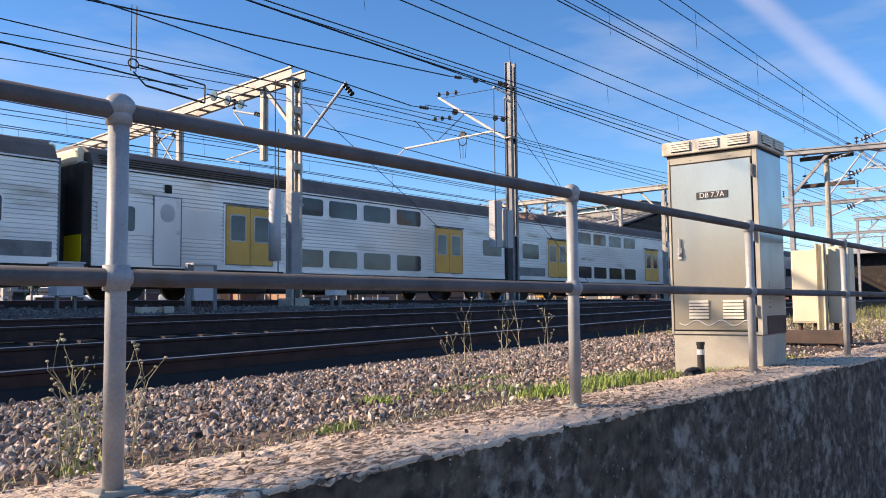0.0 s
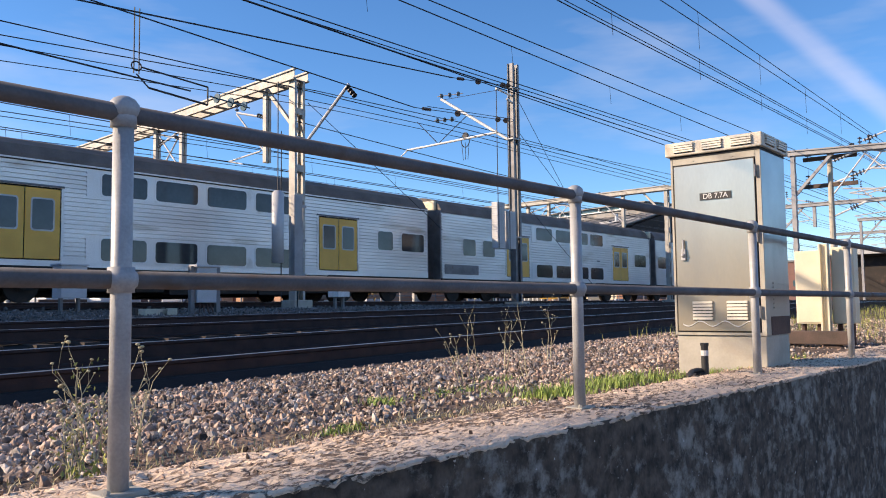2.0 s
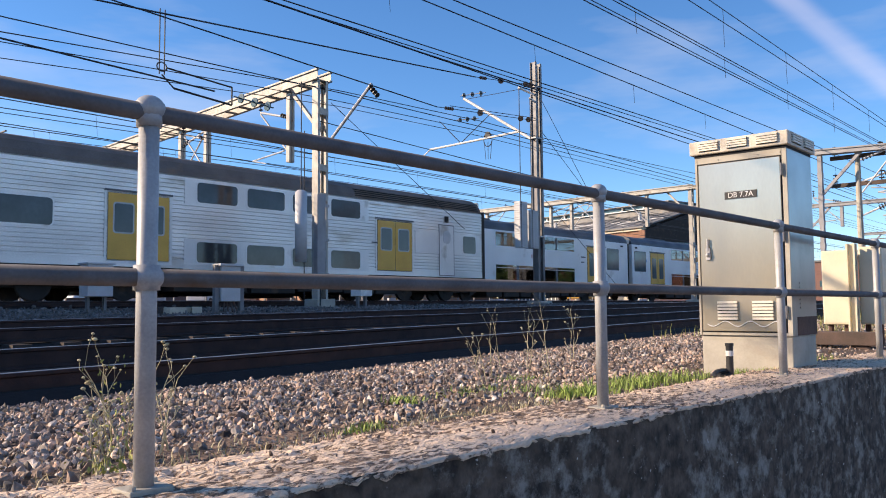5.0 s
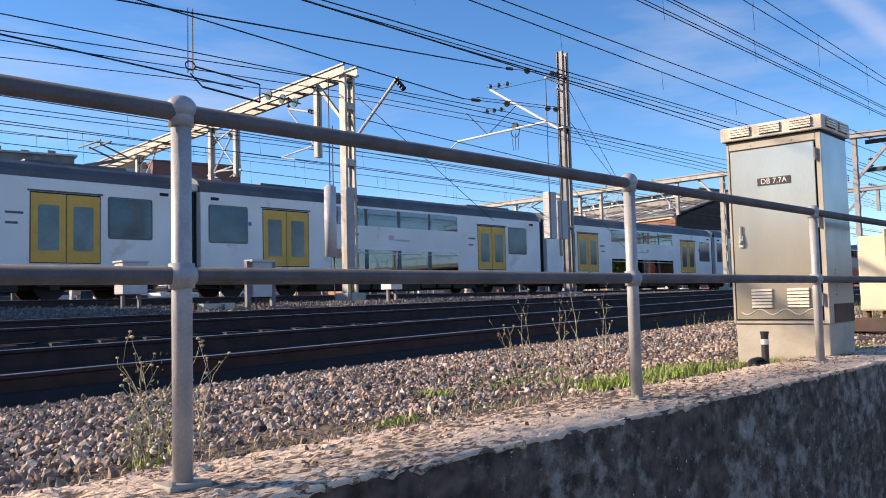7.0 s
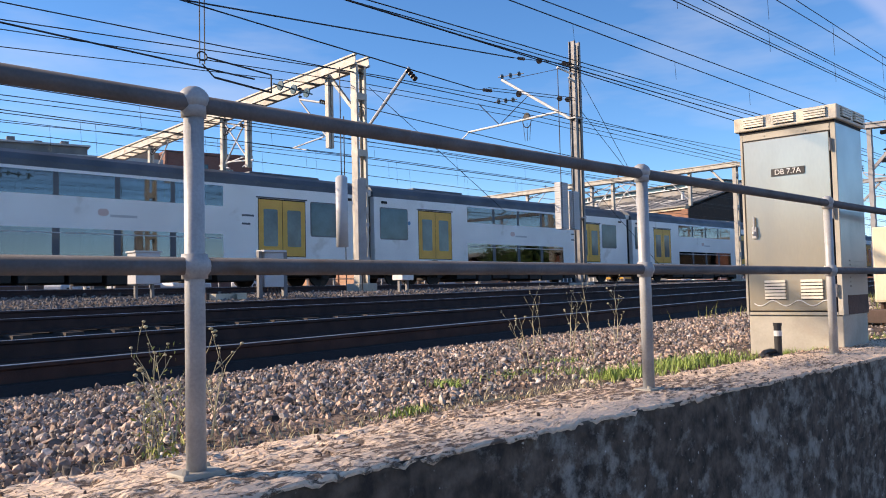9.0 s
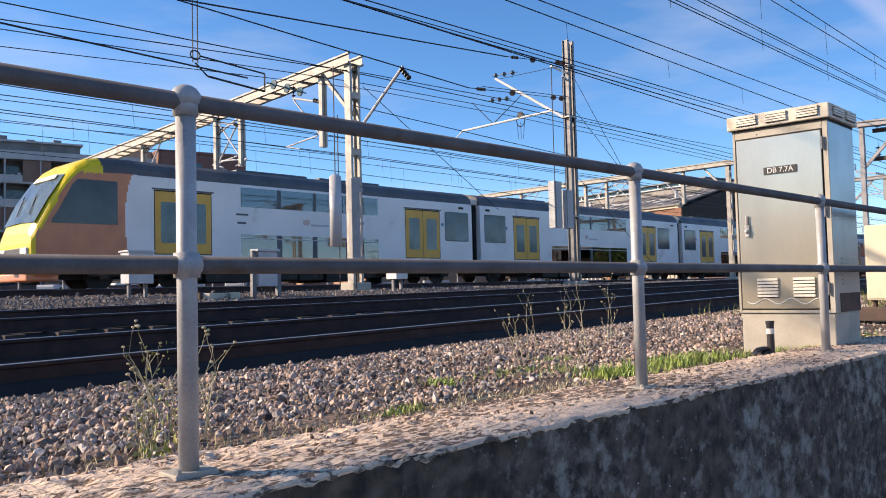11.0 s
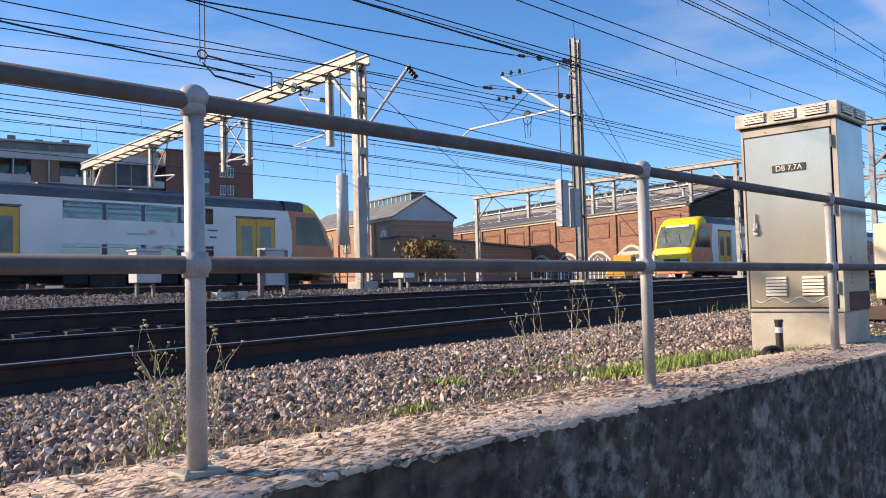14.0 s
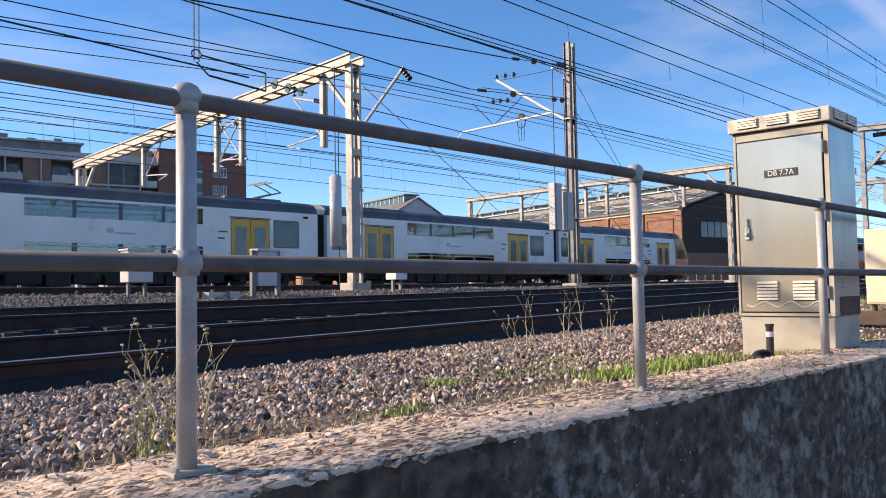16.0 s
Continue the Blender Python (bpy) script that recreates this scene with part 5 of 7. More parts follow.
def bogie(car, x):
    b = part("bogie", boxed(x - 1.7, x + 1.7, -1.12, -0.98, 0.42, 0.66, 0.03), M["under"], car, "oily bogie frame")
    part("bogie_frame", boxed(x - 1.7, x + 1.7, 0.98, 1.12, 0.42, 0.66, 0.03), M["under"], b)
    part("bolster", boxed(x - 0.3, x + 0.3, -1.0, 1.0, 0.4, 0.8, 0.02), M["under"], b)
    for dx in (-1.22, 1.22):
        for s in (-1, 1):
            bm = bmesh.new()
            rod(bm, (x + dx, s * 0.70, 0.46), (x + dx, s * 0.83, 0.46), 0.46, 24)
            rod(bm, (x + dx, s * 0.83, 0.46), (x + dx, s * 0.86, 0.46), 0.2, 14)
            part("wheel", bm, M["under"], b, "steel wheel")
        part("axle_box", boxed(x + dx - 0.16, x + dx + 0.16, -1.2, -1.1, 0.32, 0.6, 0.03), M["under"], b)


def underframe(car, L, seed):
    rng = random.Random(seed)
    part("centre_sill", boxed(0.9, L - 0.9, -0.5, 0.5, 0.36, 0.76), M["under"], car, "dark underfloor sill")
    x = 5.4
    while x < L - 6.2:
        w = rng.uniform(0.8, 1.9)
        part("equipment_case", boxed(x, x + w, -1.36, 1.36, rng.uniform(0.16, 0.3), 0.92, 0.03), M["under"], car)
        x += w + rng.uniform(0.05, 0.2)


def rib_side(z0, z1, pitch=0.118, depth=0.042):
    pts, z = [], z0
    while z < z1 - pitch:
        pts += [(HALF, z), (HALF, z + pitch * 0.55), (HALF - depth, z + pitch * 0.62), (HALF - depth, z + pitch * 0.95)]
        z += pitch
    return pts + [(HALF, z1)]


def mirrored(pts):
    return pts + [(-y, z) for y, z in reversed(pts)]


def pantograph(car, x, z, up):
    p = part("pantograph", boxed(x - 0.7, x + 0.7, -0.6, 0.6, z, z + 0.08), M["steel_dark"], car, "dark folding pantograph")
    for s in (-0.5, 0.5):
        part("lower_arm", rod(bmesh.new(), (x - 0.6, s, z + 0.08), (x + 0.9, s * 0.8, z + 0.1 + up * 0.5), 0.035, 6), M["steel_dark"], p)
        part("upper_arm", rod(bmesh.new(), (x + 0.9, s * 0.8, z + 0.1 + up * 0.5), (x - 0.1, s * 0.8, z + 0.1 + up), 0.03, 6), M["steel_dark"], p)
    for dx in (-0.25, 0.1):
        part("contact_strip", rod(bmesh.new(), (x + dx, -0.8, z + 0.12 + up), (x + dx, 0.8, z + 0.12 + up), 0.035, 6), M["steel_dark"], p)


def silver_car(name, L, kind, seed):
    car = empty(name, Matrix(), "fluted stainless steel double-deck carriage with yellow doors and a sooty roof", "train carriage", "silver train")
    e = 0.46
    side = [(1.35, 0.84), (HALF, 0.9), (HALF, 1.06)] + rib_side(1.1, 3.6)
    part("body", prism(mirrored(side), e, L - e), M["silver"], car, "fluted stainless steel body shell")
    roof = [(1.5, 3.6), (1.46, 3.75), (1.3, 4.0), (1.0, 4.17), (0.6, 4.27), (0.2, 4.31)]
    part("roof", prism(mirrored(roof), (2.75 if kind == "pan" else e + 0.02), L - e - 0.02), M["roof_grime"], car, "sooty brown-grey roof")
    if kind == "pan":
        # the pantograph well, with its rusty end block and sloped fairing
        low = [(1.5, 3.6), (1.46, 3.72), (1.3, 3.82), (0.6, 3.88)]
        part("roof_well", prism(mirrored(low), e + 0.02, 2.75), M["roof_rust"], car, "rusty brown pantograph well")
        part("end_block", prism(mirrored([(1.4, 3.8), (1.3, 4.0), (1.0, 4.17), (0.5, 4.26)]), e + 0.02, 1.05), M["roof_rust"], car, "rusty brown roof end")
        bm = prism(mirrored([(1.35, 3.8), (1.25, 3.98), (1.0, 4.13), (0.5, 4.22)]), 2.35, 2.76)
        for v in bm.verts:
            if v.co.x < 2.5:
                v.co.z = 3.8 + (v.co.z - 3.8) * 0.35
        part("fairing", bm, M["roof_rust"], car, "sloped rusty fairing")
    part("gutter", boxed(e, L - e, -HALF - 0.02, -HALF + 0.04, 3.59, 3.63), M["silver_plain"], car)
    part("gutter_seam", boxed(e, L - e, -HALF - 0.012, -HALF + 0.04, 3.565, 3.588), M["dark"], car)
    part("sole_bar", boxed(e, L - e, -1.42, 1.42, 0.72, 0.86), M["under"], car)
    for s in (-1, 1):
        # plain bands that carry the windows
        sh = 0.0 if kind == "guard" else -1.25
        for z0, z1, x0, x1 in ((2.8, 3.53, 7.0 + sh, 14.35 + sh), (1.04, 1.78, 7.0 + sh, 14.35 + sh)):
            part("window_band", boxed(x0, x1, *sorted((s * (HALF - 0.02), s * (HALF + 0.002))), z0, z1), M["silver_plain"], car)
        for x0, x1 in ((7.42, 8.76), (9.04, 10.41), (10.75, 12.18), (12.55, 13.94)):
            window(car, x0 + sh, x1 + sh, 2.87, 3.46, s, M["glass"], 0.1, M["silver_plain"])
            window(car, x0 + sh, x1 + sh, 1.11, 1.71, s, M["glass"], 0.1, M["silver_plain"])
        for x0, x1 in (((4.75, 6.55), (14.84, 16.64)) if kind == "guard" else ((3.25, 5.05), (14.0, 15.8)) if kind == "pan" else ((3.25, 5.05), (13.35, 15.15))):
            part("door_surround", boxed(x0 - 0.1, x1 + 0.1, *sorted((s * (HALF - 0.03), s * (HALF + 0.003))), 1.0, 3.0), M["silver_plain"], car)
            door_pair(car, x0, x1, 1.1, 2.9, s, M["glass"], M["yellow"], 0.36, 1.85, 2.62)
        if kind == "guard":
            for x0, x1 in ((0.9, 1.7), (18.1, 19.5)):
                window(car, x0, x1, 1.91, 2.6, s, M["glass"], 0.1, M["silver_plain"])
            part("plain_panel", boxed(0.6, 4.55, *sorted((s * (HALF - 0.02), s * (HALF + 0.001))), 1.84, 2.66), M["silver_plain"], car, "plain steel panel")
            part("door_seal", boxed(2.26, 3.19, *sorted((s * (HALF - 0.01), s * (HALF + 0.004))), 0.97, 2.99), M["steel_dark"], car)
            part("marker_lamp", boxed(2.62, 2.84, *sorted((s * HALF, s * (HALF + 0.03))), 3.08, 3.32, 0.01), M["dark"], car, "dark marker lamp")
            for q in range(4):
                part("roof_louvre", boxed(0.7, 7.6, *sorted((s * (1.47 - 0.045 * q), s * (1.52 - 0.045 * q))), 3.69 + 0.075 * q, 3.715 + 0.075 * q), M["dark"], car, "dark roof louvre slot")
            cd = part("crew_door", boxed(2.3, 3.15, *sorted((s * (HALF - 0.01), s * (HALF + 0.008))), 1.0, 2.95, 0.004), M["silver_plain"], car, "plain steel crew door")
            part("door_glass", pane(2.72, 2.5, 0.46, 0.52, *sorted((s * (HALF + 0.008), s * (HALF + 0.014))), r=0.2), M["grey_box"], cd)
        else:
            for x0, x1 in (((1.0, 2.4), (16.9, 17.7), (18.2, 19.5)) if kind == "pan" else ((1.0, 2.4), (16.1, 16.95), (17.5, 18.35))):
                window(car, x0, x1, 1.91, 2.6, s, M["glass"], 0.1, M["silver_plain"])
            for x0, x1 in (((0.75, 2.95),) if kind == "pan" else ((17.3, 19.6),)):
                part("vent_panel", boxed(x0, x1, *sorted((s * (HALF - 0.01), s * (HALF + 0.006))), 1.1, 1.5), M["steel_dark"], car, "grey vent panel")
        part("lettering_bar", boxed(6.5, 6.85, *sorted((s * HALF, s * (HALF + 0.004))), 2.05, 2.11), M["train_grey"], car)
        part("step_board", boxed(0.4, 7.0, *sorted((s * (HALF - 0.05), s * (HALF + 0.02))), 0.86, 0.92), M["dark"], car)
        part("step_board", boxed(14.4, 19.8, *sorted((s * (HALF - 0.05), s * (HALF + 0.02))), 0.86, 0.92), M["dark"], car)
    for x, nm in ((-0.02, "near"), (L - e, "far")):
        part("gangway", boxed(x, x + e + 0.02, -0.55, 0.55, 0.9, 3.2, 0.04), M["rubber"], car, "black rubber gangway")
        part("end_frame", boxed(x + (0.24 if nm == "near" else 0.0), x + (0.34 if nm == "near" else 0.08), -1.48, 1.48, 0.88, 3.7), M["steel_dark"], car)
        part("end_hood", boxed(x + (0.2 if nm == "near" else -0.12), x + (0.42 if nm == "near" else 0.1), -1.2, 1.2, 3.66, 4.12, 0.08), M["cream"], car, "pale end hood")
    if kind == "pan":
        pantograph(car, 1.75, 3.9, 0.8)
        for dx, dy in ((1.25, -0.9), (1.25, 0.9), (2.3, -0.9), (2.3, 0.9)):
            bm = bmesh.new()
            insulator(bm, (dx, dy, 3.84), (dx, dy, 4.1), 3, 0.07)
            part("insulator", bm, M["porcelain"], car)
    if kind == "guard":
        part("cab_end", boxed(0.2, 0.02 + e, -1.5, 1.5, 0.9, 3.68, 0.06), M["under"], car, "dark cab end")
        part("cab_stripe", boxed(0.19, 0.204, -1.45, 1.45, 0.95, 1.75), M["nose_yellow"], car, "yellow warning panel")
    bogie(car, 3.2)
    bogie(car, L - 3.2)
    underframe(car, L, seed)
    return car


CAR = 20.2
silver_plain = silver_car("train_carriage", CAR, "plain", 1)
silver_pan = silver_car("train_carriage", CAR, "pan", 2)
silver_guard = silver_car("train_carriage", CAR, "guard", 3)
# order along the train, from the gap between its halves: carriage, offset, turned end for end
SILVER = [(copy_thing(silver_plain, Matrix()), -CAR, False), (silver_guard, 0.0, False), (silver_pan, CAR, False), (silver_plain, 2 * CAR, True), (copy_thing(silver_guard, Matrix()), 3 * CAR, True)]


def white_car(name, L, nose, pan, seed):
    car = empty(name, Matrix(), "white double-deck carriage with yellow doors and a blue-grey roof" if not nose else "white double-deck end carriage with a yellow and orange cab", "train carriage", "white trains")
    e = 0.3
    n0 = 4.1 if nose else e
    side = [(1.3, 0.72), (HALF - 0.02, 0.8), (HALF, 1.0), (HALF, 3.56), (1.5, 3.66)]
    b0, b1 = (7.95, 14.5) if nose else (6.0, 13.5)
    for x0, x1 in ((n0, b0), (b1, L - e)):
        part("body", prism(mirrored(side), x0, x1), M["train_white"], car, "white painted body shell")
    part("floor_sill", prism(mirrored([(1.3, 0.72), (HALF - 0.02, 0.8), (HALF, 1.0), (HALF, 1.07)]), b0, b1), M["train_white"], car)
    part("cant_rail", prism(mirrored([(HALF, 3.56), (1.5, 3.66)]), b0, b1), M["train_white"], car)
    part("upper_floor", boxed(b0, b1, -HALF + 0.09, HALF - 0.09, 2.2, 2.28), M["lining"], car)
    lead = None
    for z in (1.07, 2.28):
        for i in range(7):
            for q in (-1, 1):
                x = b0 + 0.55 + (b1 - b0 - 1.0) * i / 6
                if lead is None:
                    lead = part("seat", box(boxed(-0.05, 0.05, -0.5, 0.5, 0.02, 0.72, 0.03), 0.05, 0.45, -0.5, 0.5, 0.02, 0.14), M["seat"], car, "purple cloth seat")
                    st = lead
                else:
                    st = new("seat", lead.data)
                    st.parent = car
                st.matrix_basis = Matrix.Translation((x, q * 0.88, z - 0.005))
    for i in range(4):
        bm = bmesh.new()
        rod(bm, (b0 + 0.9 + 1.8 * i, 0.3, 2.27), (b0 + 0.9 + 1.8 * i, 0.3, 3.57), 0.02, 6)
        part("grab_pole", bm, M["nose_yellow"], car, "yellow grab pole")
    roof = [(1.505, 3.66), (1.47, 3.85), (1.3, 4.06), (1.0, 4.2), (0.5, 4.28)]
    part("roof", prism(mirrored(roof), n0, L - e), M["train_grey"], car, "blue-grey roof")
    part("skirt", boxed(n0, L - e, -1.4, 1.4, 0.62, 0.74), M["under"], car)
    for s in (-1, 1):
        f = lambda d0, d1: sorted((s * (HALF - d0), s * (HALF + d1)))
        part("side_wall", boxed(b0, b1, *f(0.09, 0.0), 1.88, 2.86), M["train_white"], car, "white painted waist panel")
        up = part("upper_window_band", boxed(b0, b1, *f(0.012, 0.006), 2.86, 3.56), M["pane"], car, "dark blue upper window band")
        low = part("lower_window_band", boxed(b0, b1, *f(0.012, 0.006), 1.07, 1.88), M["pane"], car, "dark lower window band")
        k = 4
        for i in range(1, k):
            x = b0 + (b1 - b0) * i / k
            part("mullion", boxed(x - 0.08, x + 0.08, *f(0.03, 0.009), 2.86, 3.56), M["train_grey"], up)
            part("mullion", boxed(x - 0.11, x + 0.11, *f(0.03, 0.009), 1.07, 1.88), M["train_grey"], low)
        mid_x = b0 + (b1 - b0) * 0.44
        part("emblem", pane(mid_x, 2.42, 0.34, 0.22, *f(0, 0.005), r=0.1), M["emblem"], car, "faded pink emblem")
        part("lettering_bar", boxed(mid_x + 0.22, mid_x + 1.1, *f(0, 0.004), 2.28, 2.36), M["grey_box"], car)
        part("blind_rail", boxed(b0 + 0.05, b1 - 0.05, *f(0, 0.01), 1.72, 1.76), M["grey_box"], low)
        doors = ((4.7, 6.75), (16.1, 18.2)) if nose else ((2.85, 4.9), (14.95, 17.0))
        for x0, x1 in doors:
            door_pair(car, x0, x1, 1.15, 3.2, s, M["glass_door"], M["yellow"], 0.4, 1.5, 2.86)
            part("step_light", boxed((x0 + x1) / 2 - 0.25, (x0 + x1) / 2 + 0.1, *f(0, 0.012), 1.0, 1.08), M["dark"], car)
        wins = ((18.6, 20.1),) if nose else ((0.65, 2.15), (17.3, 18.7))
        for x0, x1 in wins:
            window(car, x0, x1, 1.96, 3.2, s, M["glass_blue"], 0.05, M["train_grey"])
        for x, z, w in ((13.95 if not nose else 7.45, 2.55, 0.5), (13.95 if not nose else 7.5, 2.25, 0.35)):
            part("lettering_bar", boxed(x + 0.3, x + 0.3 + w, *f(0, 0.004), z, z + 0.07), M["train_grey"], car)
        part("round_badge", pane(2.28 if not nose else 18.4, 2.65, 0.16, 0.16, *f(0, 0.006), r=0.079), M["blue_tarp"], car)
        part("lamp", boxed(L - e - 0.9, L - e - 0.6, *f(0, 0.03), 3.4, 3.5), M["dark"], car)
        if not nose:
            part("lamp", boxed(e + 0.4, e + 0.7, *f(0, 0.03), 3.4, 3.5), M["dark"], car)
    ends = ((L - e, L),) if nose else ((0.0, e), (L - e, L))
    for x0, x1 in ends:
        g = part("gangway", boxed(x0, x1, -1.25, 1.25, 0.85, 3.6), M["rubber"], car, "black ribbed gangway bellows")
        for k in range(3):
            x = x0 + 0.05 + 0.08 * k
            part("bellows_fold", boxed(x, x + 0.035, -1.32, 1.32, 0.82, 3.66), M["rubber"], g)
        part("end_light", boxed(min(x0 + 0.05, x1 - 0.35), max(x1 - 0.02, x0 + 0.4), -1.35, -0.9, 3.68, 3.95, 0.05), M["white"], car, "white end marker housing")
    xs = (8.2, 12.0) if nose else (3.2, 15.0)
    for x in xs:
        u = part("air_conditioner", boxed(x, x + 3.2, -0.9, 0.9, 4.12, 4.3, 0.05), M["train_grey"], car, "blue-grey rooftop air conditioner")
        for k in range(7):
            part("cooling_fin", boxed(x + 0.3 + 0.4 * k, x + 0.5 + 0.4 * k, -0.7, 0.7, 4.3, 4.32), M["dark"], u)
    if pan:
        pantograph(car, 17.6, 4.28, 0.75)
    if nose:
        # sections of the cab from the tip back: x, half width, floor, top
        st = [(0.9, 1.15, 0.62, 1.42), (0.95, 1.28, 0.5, 1.75), (1.08, 1.38, 0.45, 2.05), (1.45, 1.45, 0.45, 2.8), (1.9, 1.49, 0.5, 3.5), (2.2, 1.5, 0.55, 3.85), (2.55, 1.505, 0.6, 4.08), (3.0, 1.51, 0.64, 4.17), (3.55, HALF, 0.68, 4.19), (4.1, HALF, 0.72, 4.19)]

        def ring(w, a, b):
            r = min(0.42, (b - a) * 0.3)
            pts = []
            for cy, cz, q in ((w - r, b - r, 0), (-w + r, b - r, 90)):
                for i in range(6):
                    t = radians(q + 90 * i / 5)
                    pts.append((cy + r * math.cos(t), cz + r * math.sin(t)))
            return pts + [(-w, a + 0.1), (-w + 0.15, a), (w - 0.15, a), (w, a + 0.1)]
        def at_x(x, k):
            for p, q in zip(st, st[1:]):
                if p[0] <= x <= q[0]:
                    return p[k] + (q[k] - p[k]) * (x - p[0]) / (q[0] - p[0])
            return st[-1][k]

        def front_x(z):
            """How far back the raked front lies at height z."""
            for p, q in zip(st, st[1:]):
                if p[3] <= z <= q[3]:
                    return p[0] + (q[0] - p[0]) * (z - p[3]) / (q[3] - p[3])
            return st[0][0]
        xs = sorted({round(st[0][0] + 0.05 * i, 3) for i in range(int((4.1 - st[0][0]) / 0.05) + 1)} | {4.1})
        rings = []
        cuts = 62
        for x in xs:
            pts = ring(*(at_x(x, k) for k in (1, 2, 3)))
            line = []
            for (y0, z0), (y1, z1) in zip(pts, pts[1:] + pts[:1]):
                n = cuts if abs(y1 - y0) < 0.01 and abs(z1 - z0) > 0.2 else 1
                line += [(x, y0 + (y1 - y0) * i / n, z0 + (z1 - z0) * i / n) for i in range(n)]
            rings.append(line)
        zones = {k: [] for k in ("face", "cab_side", "brow", "cab_roof", "cab_edge")}
        for r0, r1 in zip(rings, rings[1:]):
            if len(r0) != len(r1):
                continue
            k = len(r0)
            for i in range(k):
                quad = (r0[i], r0[(i + 1) % k], r1[(i + 1) % k], r1[i])
                cx, cy, cz = (sum(v[a] for v in quad) / 4 for a in range(3))
                bow = 4.12 - 0.42 * math.sqrt(max(0.0, 1 - ((cz - 2.2) / 1.6) ** 2))
                top = cz > at_x(cx, 3) - 0.3
                if cz > 3.66 and cx > 2.92 + 0.15 * (4.2 - cz):
                    z = "cab_roof"
                elif cz > 3.62 and cx < 3.0:
                    z = "brow"
                elif cx > bow:
                    z = "cab_edge"
                elif (top and cx < 2.4) or cx < (front_x(cz) + 0.22 if cz > 1.85 else 1.06):
                    z = "face"
                else:
                    z = "cab_side"
                zones[z].append(quad)
        zones["face"].append(tuple(rings[0]))
        for nm, m, lab in (("face", "nose_yellow", "bright yellow cab face"), ("cab_side", "orange", "orange-red cab side"), ("brow", "nose_yellow", "yellow brow over the windscreen"), ("cab_roof", "train_grey", ""), ("cab_edge", "train_white", "white panel with a curved edge")):
            bm = bmesh.new()
            for quad in zones[nm]:
                bm.faces.new([bm.verts.new(v) for v in quad])
            bmesh.ops.remove_doubles(bm, verts=bm.verts, dist=0.001)
            bmesh.ops.recalc_face_normals(bm, faces=bm.faces)
            part(nm, bm, M[m], car, lab)
        bm = bmesh.new()
        scr = [(1.08, 1.2, 2.08), (1.45, 1.28, 2.82), (1.68, 1.28, 3.17), (1.9, 1.24, 3.51), (1.98, 1.2, 3.6)]
        rs = [[bm.verts.new((x - 0.03, y, z + 0.01 - 0.04 * abs(y))) for y in (-w, -w * 0.5, 0, w * 0.5, w)] for x, w, z in scr]
        for r0, r1 in zip(rs, rs[1:]):
            for i in range(4):
                bm.faces.new((r0[i], r0[i + 1], r1[i + 1], r1[i]))
        bmesh.ops.recalc_face_normals(bm, faces=bm.faces)
        ws = part("windscreen", bm, M["screen"], car, "raked windscreen with a greenish sky reflection in its colour")
        bm = bmesh.new()
        bar(bm, (1.8, 0, 3.44), (1.9, 0, 3.59), 1.7, 0.03)
        part("destination_sign", bm, M["lip"], ws, "pale destination sign behind the glass")
        for y in (-0.55, 0.45):
            bm = bmesh.new()
            rod(bm, (1.15, y, 2.34), (1.5, y + 0.3, 3.0), 0.015, 5)
            part("wiper", bm, M["black"], ws)
        for s in (-1, 1):
            bm = bmesh.new()
            cols = []
            for i in range(14):
                x = 1.46 + 1.99 * i / 13
                hi = min(3.4, 2.05 + max(0.04, x - 1.46) * 1.95)
                y = at_x(x, 1)
                cols.append([bm.verts.new((x, s * (y + d), z)) for d, z in ((0.012, 2.03), (0.012, hi), (-0.05, hi), (-0.05, 2.03))])
            for c0, c1 in zip(cols, cols[1:]):
                for k in range(4):
                    bm.faces.new((c0[k], c0[(k + 1) % 4], c1[(k + 1) % 4], c1[k]))
            bm.faces.new(cols[0])
            bm.faces.new(cols[-1][::-1])
            bmesh.ops.recalc_face_normals(bm, faces=bm.faces)
            part("cab_window", bm, M["glass"], car, "dark cab side window")
            part("headlight", boxed(0.85, 1.05, *sorted((s * 0.62, s * 1.14)), 1.02, 1.3, 0.03), M["white"], car, "pale headlight")
        part("grille", boxed(0.865, 1.0, -0.6, 0.6, 1.0, 1.3, 0.02), M["black"], car, "black lower grille")
        part("fender", boxed(0.85, 1.8, -1.15, 1.15, 0.3, 0.55, 0.05), M["orange"], car, "orange lower fender")
        bm = boxed(0.45, 1.0, -0.15, 0.15, 0.68, 0.95, 0.03)
        part("coupler", bm, M["black"], car)
        bogie(car, 4.4)
    else:
        bogie(car, 3.2)
    bogie(car, L - 3.2)
    underframe(car, L, seed)
    return car


white_plain = white_car("train_carriage", CAR, False, False, 11)
white_pan = white_car("train_carriage", CAR, False, True, 12)
white_nose = white_car("train_carriage", CAR + 0.5, True, False, 13)
# the first white train: its offsets from one gap between carriages
WHITE = [(white_nose, -3 * CAR - CAR - 0.5, False), (white_plain, -3 * CAR, False), (white_pan, -2 * CAR, False), (copy_thing(white_plain, Matrix()), -CAR, False), (copy_thing(white_pan, Matrix()), 0.0, True), (copy_thing(white_plain, Matrix()), CAR, False), (copy_thing(white_plain, Matrix()), 2 * CAR, False)]
# the second white train: its offsets from the tip of its cab
SECOND = [(copy_thing(white_nose, Matrix()), -CAR - 0.5, True), (copy_thing(white_plain, Matrix()), -2 * CAR - 0.5, False), (copy_thing(white_pan, Matrix()), -3 * CAR - 0.5, False), (copy_thing(white_plain, Matrix()), -4 * CAR - 0.5, False)]


